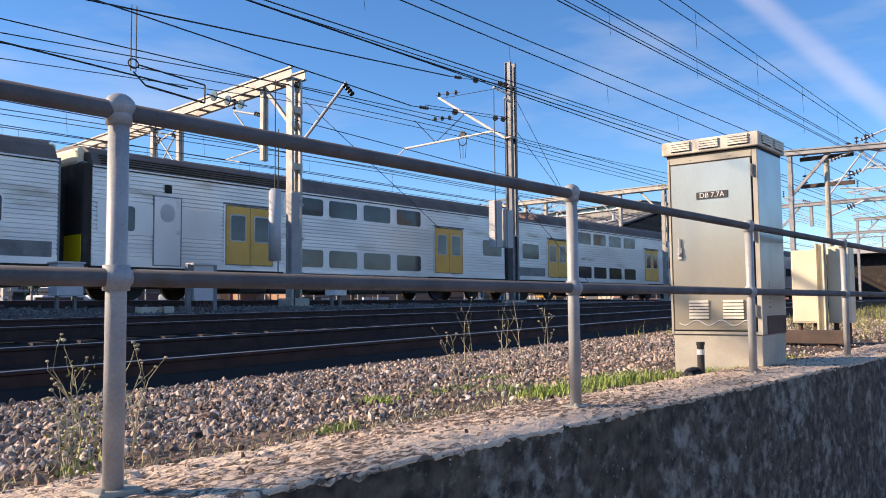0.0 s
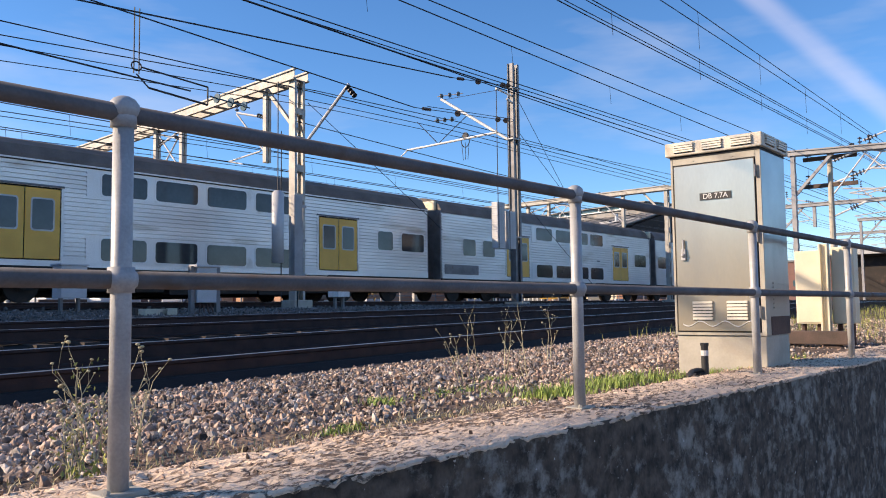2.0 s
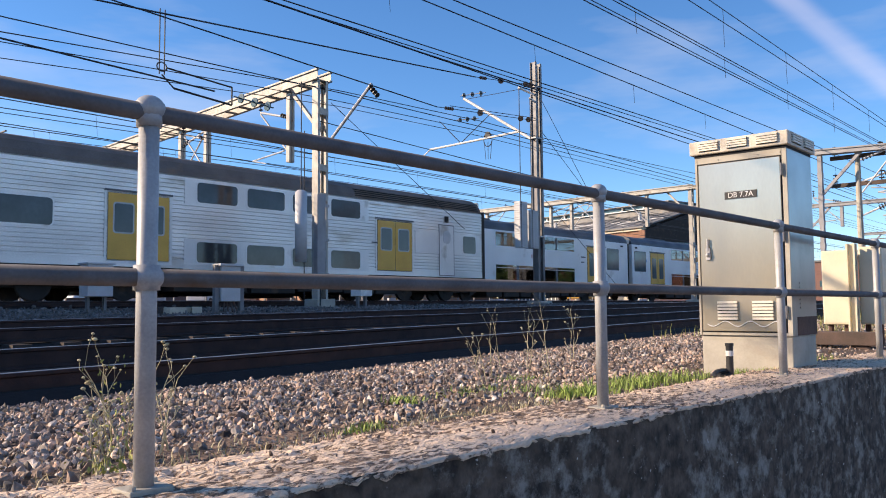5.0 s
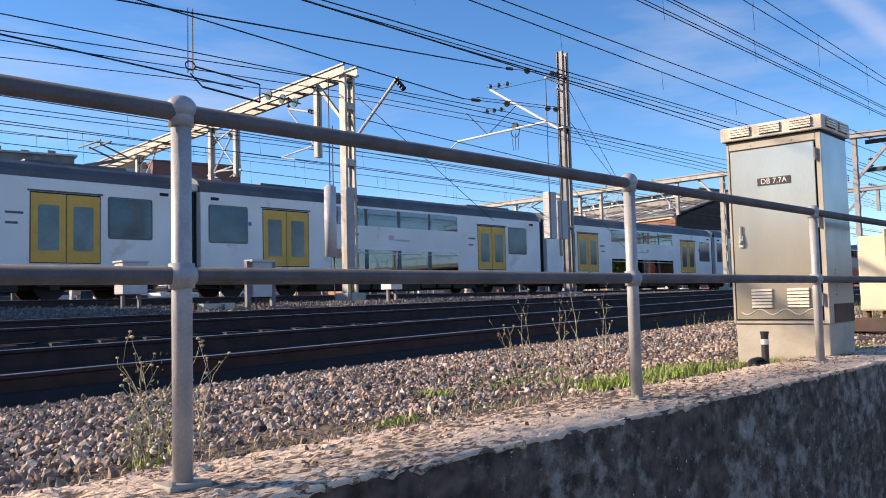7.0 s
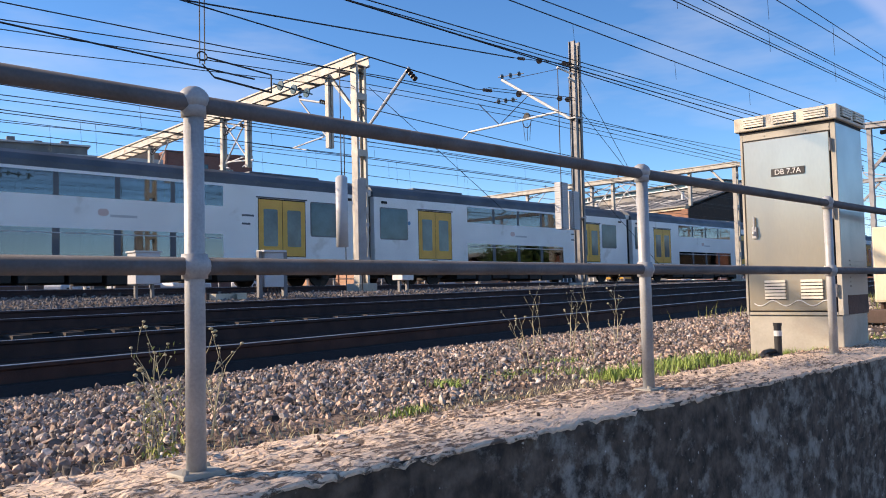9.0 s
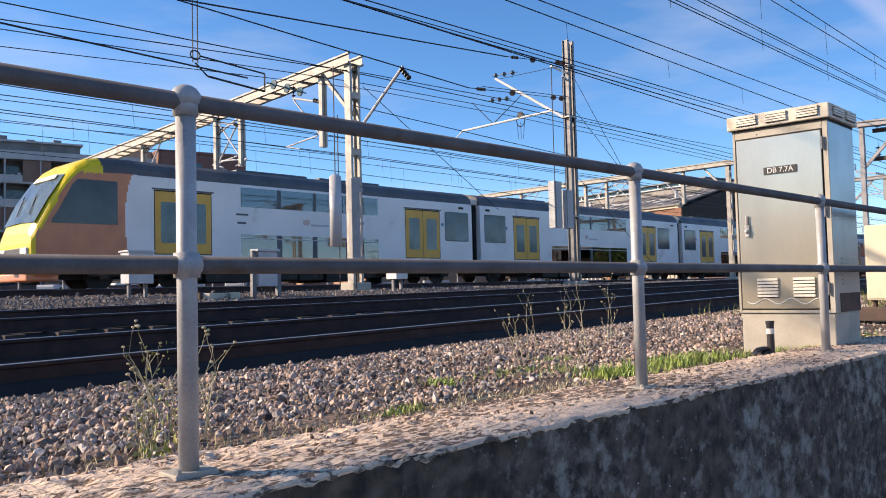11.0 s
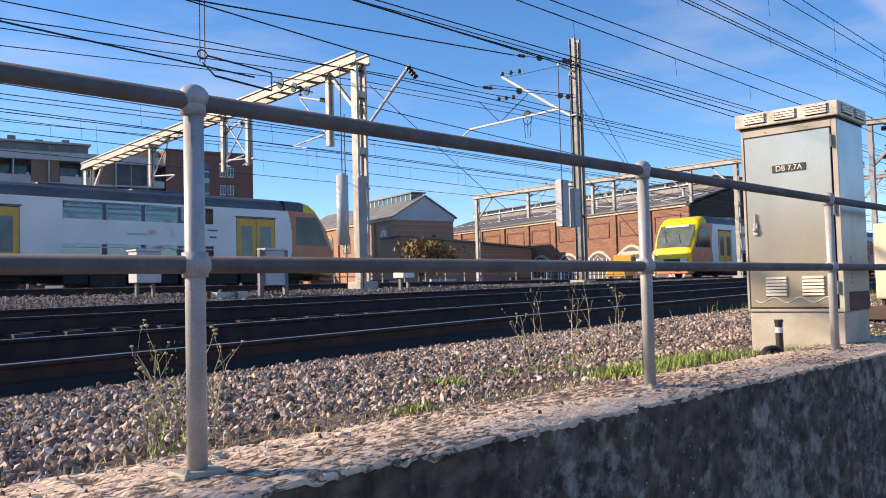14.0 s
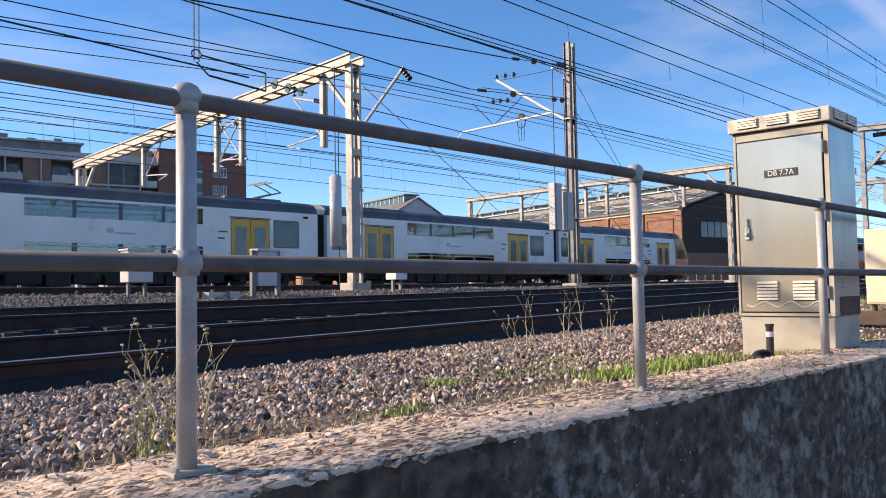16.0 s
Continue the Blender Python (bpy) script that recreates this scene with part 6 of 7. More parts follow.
# ---- the distance ----
def facade_windows(b, cells, w, h, y, glass, frame_m, bars=True):
    for x, z in cells:
        f = part("window", boxed(x - w / 2, x + w / 2, y - 0.06, y + 0.1, z - h / 2, z + h / 2), glass, b)
        for q in ((x - w / 2 - 0.08, x - w / 2), (x + w / 2, x + w / 2 + 0.08)):
            part("window_frame", boxed(q[0], q[1], y - 0.1, y + 0.1, z - h / 2 - 0.08, z + h / 2 + 0.08), frame_m, f)
        part("sill", boxed(x - w / 2 - 0.08, x + w / 2 + 0.08, y - 0.14, y + 0.1, z - h / 2 - 0.16, z - h / 2 - 0.02), frame_m, f)
        part("lintel", boxed(x - w / 2 - 0.08, x + w / 2 + 0.08, y - 0.1, y + 0.1, z + h / 2, z + h / 2 + 0.08), frame_m, f)
        if bars:
            part("glazing_bar", boxed(x - 0.04, x + 0.04, y - 0.08, y + 0.08, z - h / 2, z + h / 2), frame_m, f)


def apartments():
    k = 0.78
    a = empty("apartment_building", pose(69.1 * k, 131.3 * k, 0.46 + 0.34 * k, 0, 0, -14) @ Matrix.Diagonal((k, k, k, 1)), "dark brick apartment tower beside a balcony block with pale slabs", "building")
    part("tower_wall", boxed(0.0, 15.5, 0, 13, 0, 24.6), M["brick_dark"], a, "dark red brick wall")
    part("tower_parapet", boxed(-0.1, 15.6, -0.1, 13.1, 24.6, 25.0), M["brick_dark"], a)
    # tan brick paints in sunlight on the tower's left face
    part("stair_wall", boxed(-7.5, 0.0, 4.5, 12, 0, 25.2), M["brick_tan"], a, "stair tower brick painted tan for its sunlit side")
    facade_windows(a, [(x, z) for z in (21.4, 18.2, 15.0, 11.8) for x in (9.9, 11.3)], 0.95, 1.5, 0.0, M["glass_door"], M["white"])
    facade_windows(a, [(9.3, 8.6)], 0.95, 1.9, 0.0, M["glass_door"], M["white"], False)
    part("stair_glazing", boxed(6.2, 7.4, -0.12, 0.2, 5, 22.9), M["glass_blue"], a, "tall stair window")
    for q in range(9):
        part("glazing_rail", boxed(6.15, 7.45, -0.2, 0.1, 5.6 + 1.95 * q, 5.6 + 1.95 * q + (0.9 if q % 2 else 0.3)), M["concrete"], a)
    part("block_wall", boxed(-46, -0.0, 3.0, 13, 0, 21.9), M["shadow_room"], a, "recessed wall painted dark for the shade behind the balconies")
    part("roof_slab", boxed(-46.5, -0.1, 0.2, 13, 21.9, 22.4), M["concrete"], a)
    part("fascia", boxed(-46.3, -0.3, 0.35, 0.6, 22.4, 23.3), M["concrete"], a, "pale roof fascia")
    part("set_back_storey", boxed(-46, -12, 3.0, 12, 22.4, 25.0), M["slate"], a, "dark set-back top storey")
    part("set_back_roof", boxed(-46.4, -11.6, 2.4, 12.4, 25.0, 25.3), M["concrete"], a)
    for j in range(8):
        part("roof_vent", boxed(-44 + 4 * j, -42.8 + 4 * j, 3.5, 5, 25.3, 25.7 + 0.2 * (j % 3)), M["slate"], a)
    slabs = (2.6, 6.5, 10.35, 14.2, 18.05)
    for q, z in enumerate(slabs):
        part("floor_slab", boxed(-46, -0.1, 0.45, 3.0, z, z + 0.3), M["concrete"], a)
        for j in range(9):
            x1 = -3.1 - 5.1 * j
            x0 = x1 - 4.9
            if j == 0:
                part("louvre_screen", boxed(x0, x1, 0.9, 1.0, z + 0.3, z + 3.8), M["shadow_room"], a, "dark louvred screen")
                part("mullion", boxed(x0 + 2.4, x0 + 2.5, 0.8, 0.9, z + 0.3, z + 3.8), M["concrete"], a)
                continue
            wide = 2.4 if (j + q) % 3 else 3.4
            flip = (j + (q == 2)) % 2
            o0, o1 = (x0, x0 + wide) if flip else (x1 - wide, x1)
            p0, p1 = (o1 + 0.05, x1) if flip else (x0, o0 - 0.05)
            part("brick_panel", boxed(p0, p1, 0.6, 0.8, z + 0.3, z + 3.85), M["brick_brown"] if (j + q) % 4 else M["brick_dark"], a, "brown brick panel")
            part("balcony_front", boxed(o0, o1, 0.3, 0.42, z + 0.1, z + 1.35), M["concrete"], a, "pale balcony front")
            part("balcony_door", boxed(o0 + 0.3, o1 - 0.3, 2.85, 2.95, z + 0.35, z + 3.0), M["glass_door"], a)
            for g in range(2):
                x = o0 + (o1 - o0) * (0.35 + 0.4 * g)
                part("balcony_chair", boxed(x, x + 0.5, 1.6, 2.1, z + 0.3, z + 1.6 + 0.3 * g, 0.05), M["white"] if (q + j + g) % 3 else M["timber"], a)
        part("balcony_front", boxed(-2.9, -0.2, 0.3, 0.42, z + 0.1, z + 1.2), M["concrete"], a, "pale balcony front")
    for j in range(9):
        x = -3.1 - 5.1 * j
        part("fin", boxed(x + 0.02, x + 0.2, 0.2, 3.0, 0, 21.9), M["concrete"], a)


apartments()


def arch(w, h, y0, y1, n=10):
    """An arched plate standing on z = 0, in the plane of x and z."""
    bm = bmesh.new()
    rise = w * 0.24
    pts = [(-w / 2, 0), (w / 2, 0), (w / 2, h - rise)]
    for i in range(1, n):
        t = i / n
        pts.append((w / 2 - w * t, h - rise + rise * math.sin(math.pi * t)))
    pts.append((-w / 2, h - rise))
    a = [bm.verts.new((x, y0, z)) for x, z in pts]
    b = [bm.verts.new((x, y1, z)) for x, z in pts]
    k = len(pts)
    for i in range(k):
        bm.faces.new((a[i], a[(i + 1) % k], b[(i + 1) % k], b[i]))
    bm.faces.new(a[::-1])
    bm.faces.new(b)
    bmesh.ops.recalc_face_normals(bm, faces=bm.faces)
    return bm


def workshop():
    # local x runs along the long wall towards its near corner, y away from the rails
    L = 50.0
    s = empty("brick_workshop", pose(*SHED_AT, 0, 0, SHED_TURN), "long orange brick railway workshop with arched openings and a sheet roof", "building")
    part("long_wall", boxed(-10, L, 0, 0.6, -0.6, 8.6), M["brick_shop"], s, "orange brick long wall")
    part("cornice", boxed(-10.1, L + 0.1, -0.25, 0.6, 8.6, 9.0), M["trim"], s)
    n = 8
    for i in range(n + 1):
        x = L * i / n
        part("pilaster", boxed(x - 0.5, x + 0.5, -0.22, 0.0, 0, 8.6), M["brick_shop"], s)
    for i in range(n):
        x = L * (i + 0.5) / n
        part("panel_band", boxed(x - 2.2, x + 2.2, -0.1, 0.0, 5.6, 5.8), M["brick_dark"], s)
        part("panel_band", boxed(x - 2.2, x + 2.2, -0.1, 0.0, 7.6, 7.8), M["brick_dark"], s)
        for q in (-2.2, 2.0):
            part("panel_band", boxed(x + q, x + q + 0.2, -0.1, 0.0, 5.81, 7.59), M["brick_dark"], s)
        big = i in (n - 1, n - 2)
        w, h = (4.5, 4.1) if big else (4.2, 3.6)
        # openings are dark plates standing in for the unlit interior
        o = part("arch_surround", arch(w + 0.7, h + 0.35, -0.16, 0.0), M["trim"], s, "pale stone arch", at=Matrix.Translation((x, 0, 0)))
        if big:
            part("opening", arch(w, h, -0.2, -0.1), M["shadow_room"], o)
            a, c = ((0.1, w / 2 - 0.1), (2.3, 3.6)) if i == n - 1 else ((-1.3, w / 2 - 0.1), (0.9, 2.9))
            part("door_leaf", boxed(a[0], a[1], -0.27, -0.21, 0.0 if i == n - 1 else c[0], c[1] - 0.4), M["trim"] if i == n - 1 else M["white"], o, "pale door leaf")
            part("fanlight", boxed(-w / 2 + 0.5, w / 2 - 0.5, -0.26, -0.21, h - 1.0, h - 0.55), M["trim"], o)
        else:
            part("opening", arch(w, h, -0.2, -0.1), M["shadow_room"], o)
            for k in range(5):
                t = -0.4 + 0.2 * k
                part("glazing_bar", boxed(t * w - 0.08, t * w + 0.08, -0.26, -0.2, 0, h * 0.8), M["white"], o)
            for q in (-1, 1):
                bm = bmesh.new()
                bar(bm, (q * w * 0.45, -0.24, 1.8), (0, -0.24, h * 0.92), 0.12, 0.06)
                part("glazing_bar", bm, M["white"], o)
    W = 24.0
    part("gable_wall", prism(((-0.0, 0), (W, 0), (W, 8.6), (W / 2, 12.2), (0, 8.6)), L, L + 0.5), M["under"], s, "near-black gable wall")
    gw = part("gable_window", boxed(L + 0.5, L + 0.56, 3.2, 8.4, 5.4, 7.3), M["glass_blue"], s, "wide dark gable window")
    for q in range(5):
        part("glazing_bar", boxed(L + 0.56, L + 0.62, 3.2 + 1.27 * q, 3.3 + 1.27 * q, 5.4, 7.3), M["steel_dark"], gw)
    part("gable_base", boxed(L + 0.5, L + 0.62, 0.2, W - 0.2, 0, 3.4), M["brick_brown"], s, "brown lower gable wall")
    dr = part("gable_arch", arch(3.2, 3.0, 0.0, 0.1), M["shadow_room"], s, "dark arched doorway", at=Matrix.Translation((L + 0.63, 13.0, 0)) @ Matrix.Rotation(radians(90), 4, 'Z'))
    for y0, z0, y1, z1 in ((-0.5, 8.9, W / 2, 12.4), (W + 0.5, 8.9, W / 2, 12.4)):
        bm = bmesh.new()
        a = [bm.verts.new(c) for c in ((-10.5, y0, z0), (L + 0.5, y0, z0), (L + 0.5, y1, z1), (-10.5, y1, z1))]
        b = [bm.verts.new(w.co + Vector((0, 0, 0.18))) for w in a]
        for q in range(4):
            bm.faces.new((a[q], a[(q + 1) % 4], b[(q + 1) % 4], b[q]))
        bm.faces.new(a)
        bm.faces.new(b)
        bmesh.ops.recalc_face_normals(bm, faces=bm.faces)
        part("roof_slope", bm, M["slate"], s, "grey sheet roof slope")
    cl = part("clerestory", boxed(-8, L - 3, W / 2 - 3.2, W / 2 + 3.2, 11.4, 12.5), M["slate"], s, "raised roof lantern")
    part("lantern_roof", boxed(-8.3, L - 2.7, W / 2 - 3.6, W / 2 + 3.6, 13.1, 13.25), M["slate"], cl)
    part("lantern_sill", boxed(-8.2, L - 2.8, W / 2 - 3.5, W / 2 - 3.25, 12.45, 12.58), M["white"], cl)
    for k in range(15):
        part("lantern_post", boxed(-8 + 3.9 * k, -7.8 + 3.9 * k, W / 2 - 3.4, W / 2 - 3.2, 12.5, 13.1), M["white"], cl)
    part("lantern_glazing", boxed(-8, L - 3, W / 2 - 3.1, W / 2 + 3.1, 12.5, 13.1), M["glass_door"], cl)
    part("lantern_gutter", boxed(-10, L, W / 2 - 7.5, W / 2 - 7.3, 10.4, 10.52), M["white"], s)
    for k in range(28):
        # ribs of the sheet roof
        bm = bmesh.new()
        bar(bm, (-9 + 2.15 * k, -0.4, 9.13), (-9 + 2.15 * k, W / 2 - 3.6, 11.65), 0.08, 0.06)
        part("roof_rib", bm, M["slate"], s)
    for k in range(6):
        bm = bmesh.new()
        rod(bm, (6 + 8 * k, 4.2, 10.2), (6 + 8 * k, 4.2, 11.5), 0.25, 10, 0.2)
        part("roof_cowl", bm, M["grey_box"], s, "pale sheet roof cowl")


SHED_AT, SHED_TURN = (105.0, 95.7, 1.1), -104.0
workshop()


def gable_house(name, x, y, turn, L, W, h, ridge, wall, label, arches, dark=False):
    b = empty(name, pose(x, y, 0, 0, 0, turn), label, "building")
    part("wall", boxed(0, L, 0, W, 0, h), wall, b)
    bm = bmesh.new()
    a = [bm.verts.new(c) for c in ((-0.4, -0.4, h), (L + 0.4, -0.4, h), (L + 0.4, W + 0.4, h), (-0.4, W + 0.4, h), (L * 0.05, W / 2, ridge), (L * 0.97, W / 2, ridge))]
    for f in ((0, 1, 5, 4), (1, 2, 5), (2, 3, 4, 5), (3, 0, 4), (3, 2, 1, 0)):
        bm.faces.new([a[i] for i in f])
    bmesh.ops.recalc_face_normals(bm, faces=bm.faces)
    part("roof", bm, M["slate"], b, "grey sheet roof")
    part("eave", boxed(-0.2, L + 0.2, -0.2, W + 0.2, h - 0.4, h), M["trim"] if not dark else M["concrete"], b)
    for i in range(arches):
        xx = L * (i + 0.5) / arches
        o = part("arch_surround", arch(2.8, 4.2, -0.15, 0.0), M["trim"], b, at=Matrix.Translation((xx, 0, 4.4)))
        part("opening", arch(2.0, 3.6, -0.2, -0.1), M["glass"], o)
    return b


def brick_hall():
    L, W, h, ridge = 34.0, 10.0, 11.0, 13.9
    b = empty("brick_hall", pose(88.6, 118.9, 0, 0, 0, -104), "orange brick hall with arched windows and a grey gabled roof", "building")
    part("wall", prism(((0, 0), (W, 0), (W, h), (W / 2, ridge), (0, h)), 0, L), M["brick"], b, "orange brick walls")
    part("gable_sheet", prism(((-0.1, h - 0.6), (W + 0.1, h - 0.6), (W + 0.1, h), (W / 2, ridge + 0.05), (-0.1, h)), L + 0.003, L + 0.15), M["sheet_blue"], b, "pale blue-grey sheeted gable")
    part("gable_lean_to", prism(((-2.5, 0), (W + 10, 0), (W + 10, 6.0), (-2.5, 7.6)), L + 0.2, L + 6), M["brick"], b, "shaded brick lean-to")
    part("lean_to_roof", prism(((-2.9, 7.65), (W + 10.4, 6.05), (W + 10.4, 6.3), (-2.9, 7.9)), L + 0.2, L + 6.4), M["slate"], b)
    for y0, y1 in ((-0.5, W / 2), (W + 0.5, W / 2)):
        z0 = h - 0.2
        part("roof_slope", prism(((y0, z0), (y1, ridge + 0.1), (y1, ridge + 0.3), (y0, z0 + 0.2)), -0.5, L + 0.4), M["slate"], b, "grey sheet roof slope")
    ln = part("ridge_lantern", boxed(16, L - 2, W / 2 - 1.0, W / 2 + 1.0, ridge - 0.4, ridge + 0.75), M["glass_door"], b, "glazed ridge lantern")
    part("lantern_roof", boxed(15.6, L - 1.6, W / 2 - 1.3, W / 2 + 1.3, ridge + 0.75, ridge + 0.95), M["slate"], ln)
    for k in range(12):
        part("lantern_post", boxed(16 + 1.43 * k, 16.14 + 1.43 * k, W / 2 - 1.08, W / 2 - 1.0, ridge - 0.2, ridge + 0.75), M["white"], ln)
    part("eave", boxed(-0.2, L + 0.2, -0.35, 0.0, h - 0.5, h - 0.22), M["trim"], b)
    for i in range(6):
        x = 2.0 + 6.4 * i
        part("pilaster", boxed(x - 0.45, x + 0.45, -0.25, 0.0, 0, h - 0.5), M["brick"], b)
    for i in range(5):
        x = 5.2 + 6.4 * i
        o = part("arch_surround", arch(2.5, 3.3, -0.15, 0.0), M["brick_tan"], b, "paler brick arch", at=Matrix.Translation((x, 0, 6.4)))
        g = part("opening", arch(1.9, 2.8, -0.2, -0.16), M["glass_door"], o)
        for q in (-0.45, 0.0, 0.45):
            part("glazing_bar", boxed(q - 0.05, q + 0.05, -0.24, -0.2, 0.05, 2.5), M["white"], o)
        for q in (0.8, 1.6):
            part("glazing_bar", boxed(-0.9, 0.9, -0.24, -0.2, q, q + 0.1), M["white"], o)


brick_hall()
gable_house("low_shed", 69.0, 121, -46, 15, 10, 5.2, 8.0, M["concrete"], "low grey metal shed behind the yard", 0, True)
gable_house("far_building", 76.0, 140, -46, 24, 14, 9.5, 10.5, M["brick_dark"], "low dark brick building behind the sheds", 0, True)


def crown(name, x, y, z0, r, h, n, material, label, seed, trunk=True):
    rng = random.Random(seed)
    t = empty(name, Matrix.Translation((x, y, z0)), label, "tree" if trunk else "bush")
    bm = bmesh.new()
    tips = []
    rod(bm, (0, 0, -0.3), (0, 0, h * 0.45), r * 0.06, 8, r * 0.04)
    for k in range(9):
        a = rng.random() * 6.28
        p = Vector((0, 0, h * rng.uniform(0.15, 0.45)))
        q = Vector((math.cos(a) * r * rng.uniform(0.3, 0.8), math.sin(a) * r * rng.uniform(0.3, 0.8), h * rng.uniform(0.4, 0.9)))
        rod(bm, p, q, r * 0.03, 5, r * 0.01)
        tips.append(q)
    part("trunk", bm, M["timber"], t)
    vs, fs = [], []
    for _ in range(n):
        c = rng.choice(tips) + Vector((rng.gauss(0, r * 0.24), rng.gauss(0, r * 0.24), rng.gauss(0, h * 0.12)))
        c.z = max(c.z, 0.05)
        e = Euler((rng.random() * 6, rng.random() * 6, rng.random() * 6)).to_matrix()
        s = rng.uniform(0.05, 0.1) * r
        b = len(vs)
        vs += [tuple(c + e @ Vector(v) * s) for v in ((-1, 0, 0), (0, 0.5, 0.15), (1, 0, 0), (0, -0.5, 0.15))]
        fs.append((b, b + 1, b + 2, b + 3))
    me = bpy.data.meshes.new("crown")
    me.from_pydata(vs, [], fs)
    me.materials.append(material)
    o = new("crown", me)
    o.parent = t


crown("bush", 42.8, 43.2, 0.7, 2.6, 3.1, 1500, M["leaf_dry"], "yellowing dry bush beside the far tracks", 5, False)
crown("tree", 41.0, 79.0, 0.6, 2.6, 4.3, 1100, M["leaf"], "green tree in front of the apartments", 16)
crown("tree", 36.0, 75.6, 0.6, 3.4, 5.1, 1500, M["leaf"], "green tree in front of the apartments", 6)


def parked_car(x, y, turn, paint, label):
    c = empty("parked_car", pose(x, y, ground_z(x, y), 0, 0, turn), label, "car", "cars parked in the yard")
    part("body", boxed(-2.1, 2.1, -0.85, 0.85, 0.3, 0.85, 0.15), paint, c)
    bm = boxed(-1.2, 1.3, -0.75, 0.75, 0.82, 1.42, 0.2)
    part("cabin", bm, M["glass"], c, "dark glazed cabin")
    part("roof", boxed(-0.9, 1.0, -0.68, 0.68, 1.38, 1.46, 0.03), paint, c)
    for wx in (-1.35, 1.35):
        for s in (-1, 1):
            bm = bmesh.new()
            rod(bm, (wx, s * 0.7, 0.32), (wx, s * 0.88, 0.32), 0.32, 16)
            part("wheel", bm, M["black"], c)


for k, (px, py, tn, pm, lb2) in enumerate(((30, 62, 20, "white", "white car parked in the yard"), (26.5, 66, 35, "grey_box", "silver car parked in the yard"), (33.5, 60.5, 15, "white", "white car parked in the yard"), (37.5, 57, 30, "grey_box", "silver car parked in the yard"), (22, 68, 20, "blue_tarp", "blue car parked in the yard"))):
    parked_car(px, py, tn, M[pm], lb2)
part_yard = empty("maintenance_vehicle", pose(88, 53, 0.7, 0, 0, 15), "yellow rail maintenance vehicle outside the workshop", "rail vehicle")
part("cab", boxed(-1.2, 0.8, -1.1, 1.1, 1.0, 3.2, 0.1), M["yellow"], part_yard)
part("cab_glass", boxed(-1.0, 0.6, -1.13, 1.13, 2.0, 2.9), M["glass"], part_yard)
part("deck", boxed(-4.5, 3.0, -1.2, 1.2, 0.6, 1.0, 0.05), M["yellow"], part_yard)
part("load", boxed(-4.2, -1.4, -1.0, 1.0, 1.0, 2.0, 0.05), M["yellow"], part_yard)
for wx in (-3.5, 2.0):
    for s in (-0.74, 0.74):
        bm = bmesh.new()
        rod(bm, (wx, s - 0.06, 0.42), (wx, s + 0.06, 0.42), 0.42, 18)
        part("wheel", bm, M["under"], part_yard)


def yard_fence(x0, y0, x1, y1, n, label):
    f = empty("yard_railing", Matrix(), label, "railing")
    z = ground_z(x0, y0)
    me = None
    for i in range(n + 1):
        t = i / n
        x, y = x0 + (x1 - x0) * t, y0 + (y1 - y0) * t
        if me is None:
            o = part("post", boxed(-0.04, 0.04, -0.04, 0.04, -0.2, 1.15), M["steel_dark"], f)
            me = o.data
        else:
            o = new("post", me)
            o.parent = f
        o.matrix_basis = Matrix.Translation((x, y, z))
    for h in (0.35, 0.75, 1.12):
        bm = bmesh.new()
        rod(bm, (x0, y0, z + h), (x1, y1, z + h), 0.03, 6)
        part("rail", bm, M["steel_dark"], f)


# the view on down the line
pole = empty("utility_pole", Matrix.Translation((31.5, 7.6, 0)), "tan timber utility pole with dark crossarms", "pole")
part("shaft", rod(bmesh.new(), (0, 0, -0.2), (0, 0, 6.0), 0.12, 12, 0.09), M["plinth"], pole)
for z, y1 in ((5.2, -1.6), (4.0, -1.2)):
    bm = bmesh.new()
    rod(bm, (0, 0, z - 0.5), (0, y1, z), 0.035, 6)
    rod(bm, (0, y1, z), (0, y1 - 0.5, z - 0.05), 0.03, 6)
    part("bracket_arm", bm, M["white"], pole, "pale tubular bracket arm")
    bm = bmesh.new()
    insulator(bm, (0, y1 * 0.5, z - 0.25), (0, y1 * 0.72, z - 0.14), 3, 0.1)
    part("insulator", bm, M["porcelain"], pole)
for z in (5.6, 4.6):
    part("crossarm", boxed(-0.06, 0.06, -0.9, 0.9, z, z + 0.14), M["timber"], pole)
    for q in (-0.75, 0.75):
        bm = bmesh.new()
        insulator(bm, (0, q, z + 0.14), (0, q, z + 0.5), 3, 0.09)
        part("insulator", bm, M["porcelain"], pole)
for k in range(5):
    b = empty("lineside_building", pose(110 + 22 * k, 4.0 + 1.5 * k, 0.4, 0, 0, 4), "dark low lineside building with a grey roof", "building", "buildings down the line")
    part("wall", boxed(0, 18, -16, 6, -0.5, 4.4 + 0.8 * (k % 3)), M["brick_dark"], b)
    part("roof", boxed(-0.4, 18.4, -16.4, 6.4, 4.4 + 0.8 * (k % 3), 4.9 + 0.8 * (k % 3)), M["slate"], b)
    for j in range(5):
        part("window", boxed(-0.08, 0.06, -13 + 3.6 * j, -11.2 + 3.6 * j, 1.4, 3.2), M["glass_blue"], b)
# added out of view: gives the cabinet door a dark band to reflect
tagged(link("side_reflection_wall", boxed(-190, -170, -40, 150, -2.3, 16.0), M["brick_dark"]), "unseen dark brick wall added for the cabinet door to reflect", "wall", kind="structure")
# added behind the camera to shape window reflections and bounce on the trains
tagged(link("rear_reflection_wall", boxed(-220, 320, -50, -40, -2.3, 4.6), M["concrete"]), "unseen pale concrete wall added for train reflections and bounce", "wall", kind="structure")
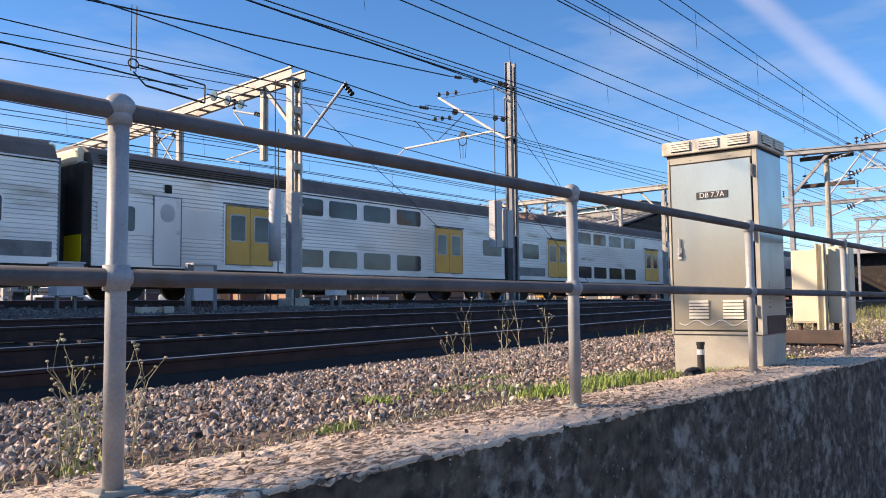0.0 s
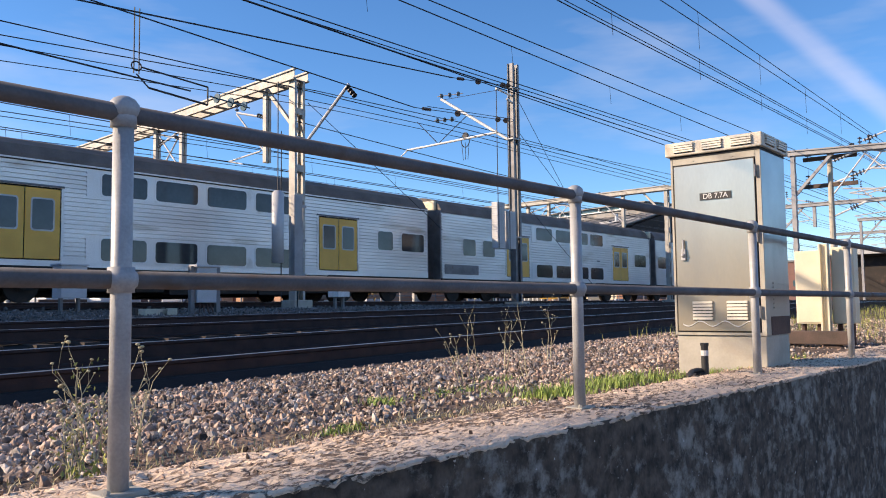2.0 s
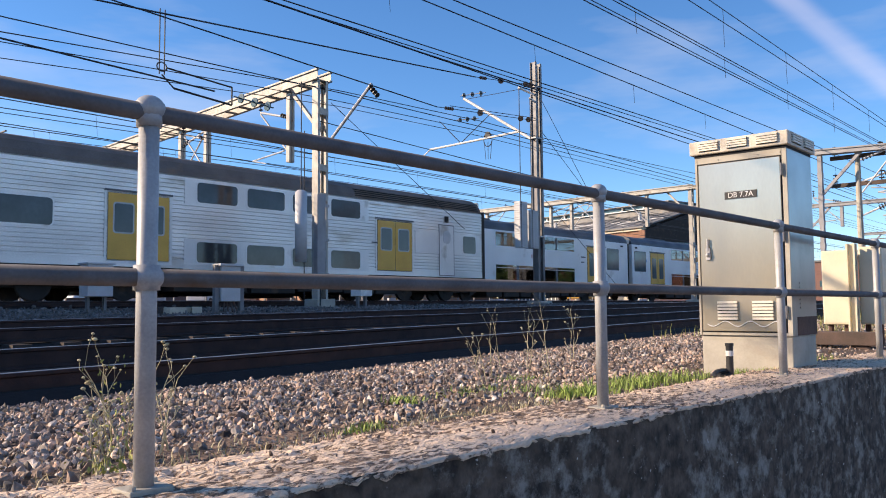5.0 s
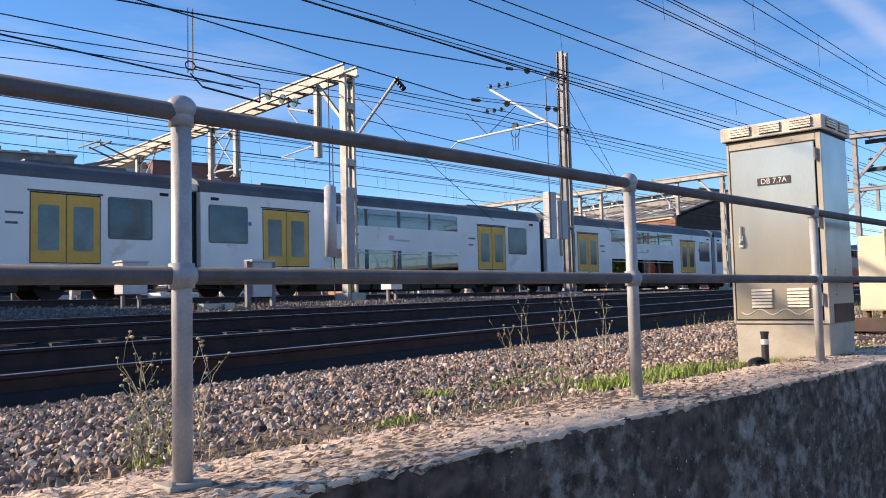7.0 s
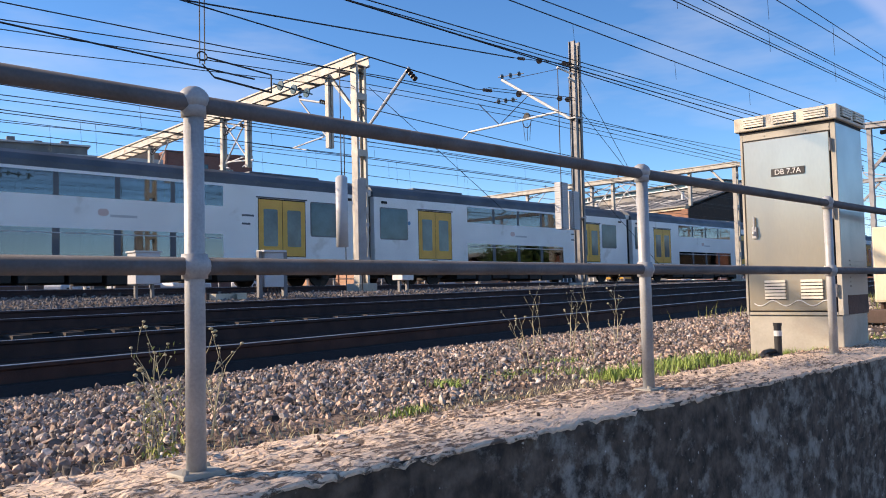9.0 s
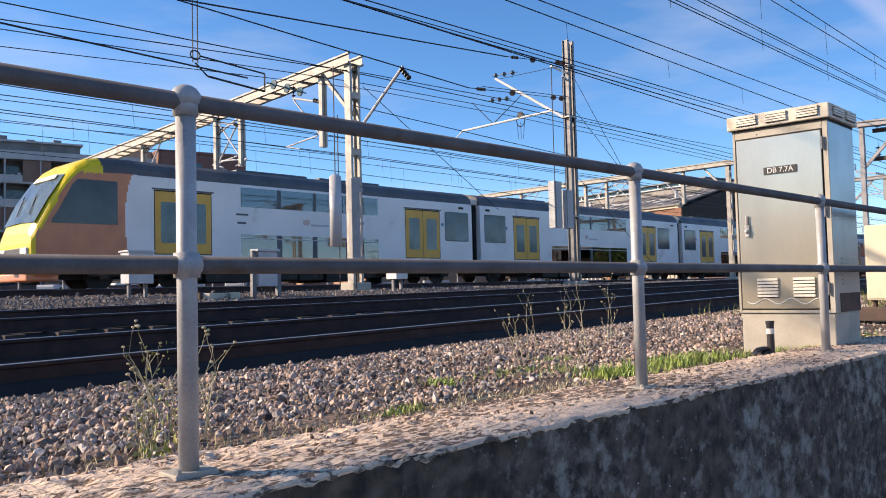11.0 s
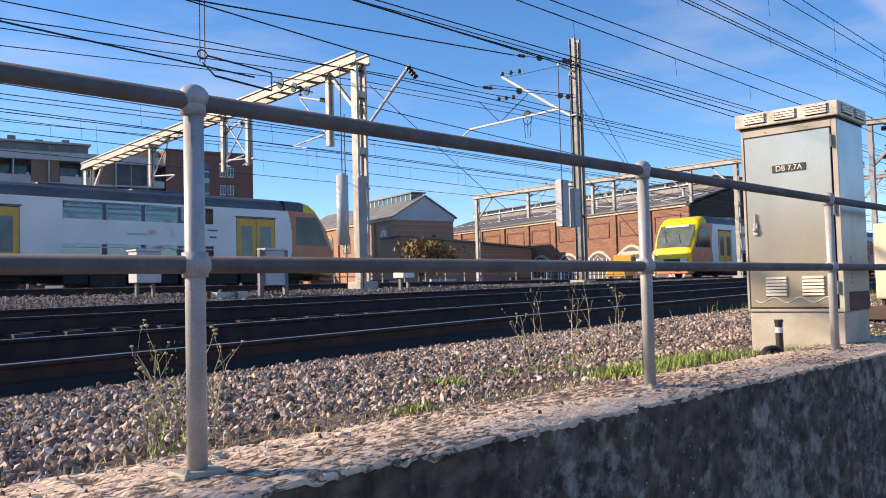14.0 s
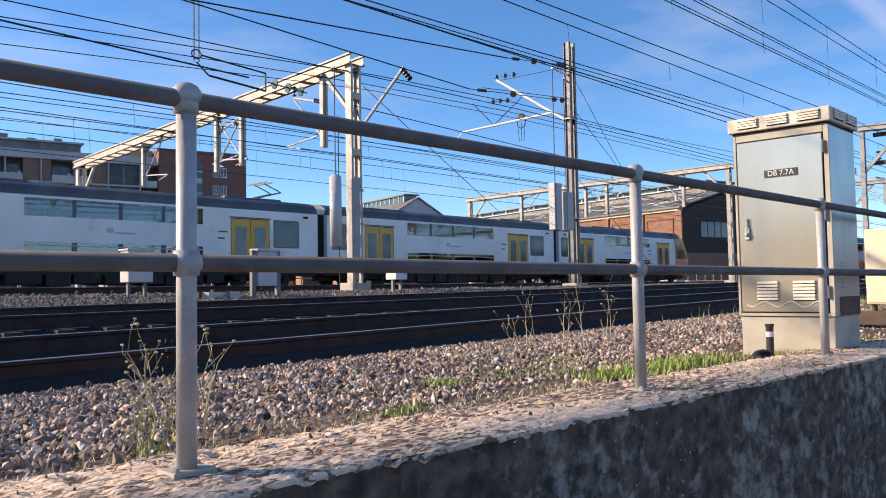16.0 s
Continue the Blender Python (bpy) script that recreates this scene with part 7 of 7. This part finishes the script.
for k, (tx, ty, th) in enumerate(((70, -4.5, 5.0), (75, -9.0, 6.0), (73, 5.0, 5.0), (64, -3.0, 4.5))):
    crown("tree", tx, ty, 0.2, th * 0.6, th, 900, M["leaf"], "dark green tree beside the line", 60 + k)
br = empty("railway_overbridge", Matrix.Translation((80.0, 0, 0)), "dark railway overbridge with a pale beam across the near tracks", "bridge")
part("deck", boxed(0.4, 26, -40, 20.3, 4.6, 5.1), M["under"], br, "dark deck")
part("edge_beam", boxed(0, 0.4, -40, 20.3, 4.7, 5.2, 0.03), M["concrete"], br, "pale concrete edge beam")
for k in range(9):
    part("pier", boxed(0.6, 1.6, -36.0 + 6.9 * k, -35.2 + 6.9 * k, -0.2, 4.6), M["brick_dark"], br, "dark brick pier")
for k in range(30):
    part("railing_post", boxed(0.1, 0.2, -39.0 + 2 * k, -38.9 + 2 * k, 5.2, 6.1), M["steel_dark"], br)
part("railing", boxed(0.1, 0.2, -40, 20.3, 6.1, 6.18), M["steel_dark"], br)
# near-black wall closes the span, painting in the shade below the deck
part("abutment", boxed(1.6, 2.4, -40, 20.3, -0.2, 4.6), M["under"], br, "near-black wall painted as the shade under the bridge")
for k in range(7):
    h = (9.5, 12.5, 8.0, 13.5, 10.5, 11.5, 9.0)[k]
    b = empty("distant_building", pose(285 + 5 * (k % 3), 24 + 17 * k, 0.5), "dark brick building far down the line", "building", "far buildings")
    part("wall", boxed(0, 20, 0, 15.5, -0.5, h), M["brick_dark"], b)
    part("roof", boxed(-0.4, 20.4, -0.4, 15.9, h, h + 0.6), M["slate"], b)
    for j in range(4):
        for q in range(2):
            part("window", boxed(-0.1, 0.1, 1.5 + 3.6 * j, 3.2 + 3.6 * j, 2.0 + 3.4 * q, 4.0 + 3.4 * q), M["glass_blue"], b)
yard_fence(4, 38.6, 120, 38.6, 60, "dark low steel railing along the far side of the tracks")
rng = random.Random(77)
for k in range(26):
    x, y = rng.uniform(14, 90), rng.uniform(40.5, 47)
    s = empty("stacked_sleeper", pose(x, y, ground_z(x, y), 0, 0, rng.uniform(-15, 15)), "pale concrete sleeper lying in the yard", "sleeper", "spare sleepers")
    part("block", boxed(-1.2, 1.2, -0.14, 0.14, -0.02, rng.uniform(0.2, 0.6), 0.02), M["grey_box"] if k % 3 else M["timber"], s)


# ---- motion ----
def run(cars, rows, y):
    for car, off, turned in cars:
        length = CAR + (0.5 if abs(off + CAR + 0.5) < 0.01 and turned else 0.0)
        ks = []
        for t, x in rows:
            m = Matrix.Translation((x + off, y, RAIL_FAR))
            if turned:
                m = Matrix.Translation((x + off + length, y, RAIL_FAR)) @ Matrix.Rotation(math.pi, 4, 'Z')
            ks.append((t, m))
        walk(car, ks)


def motions():
    run(SILVER, [(0, 10.58), (0.5, 4.4), (1.5, -8.75), (2.5, -21.5), (4.0, -40.9), (6.5, -72.2), (9.0, -104.5), (16.0, -195.0)], TRACK_S)
    run(WHITE, [(0, -61.0), (4.0, -7.0), (6.5, 28.0), (7.0, 34.8), (8.0, 48.2), (9.0, 62.4), (11.5, 96.15), (12.0, 102.7), (12.5, 109.6), (13.0, 116.5), (14.0, 130.3), (14.5, 137.8), (16.0, 159.0)], TRACK_W)
    run(SECOND, [(0, -254.5), (13.5, 17.4), (14.0, 27.3), (14.5, 37.1), (15.0, 46.8), (15.5, 56.9), (16.0, 66.8)], TRACK_V)


motions()
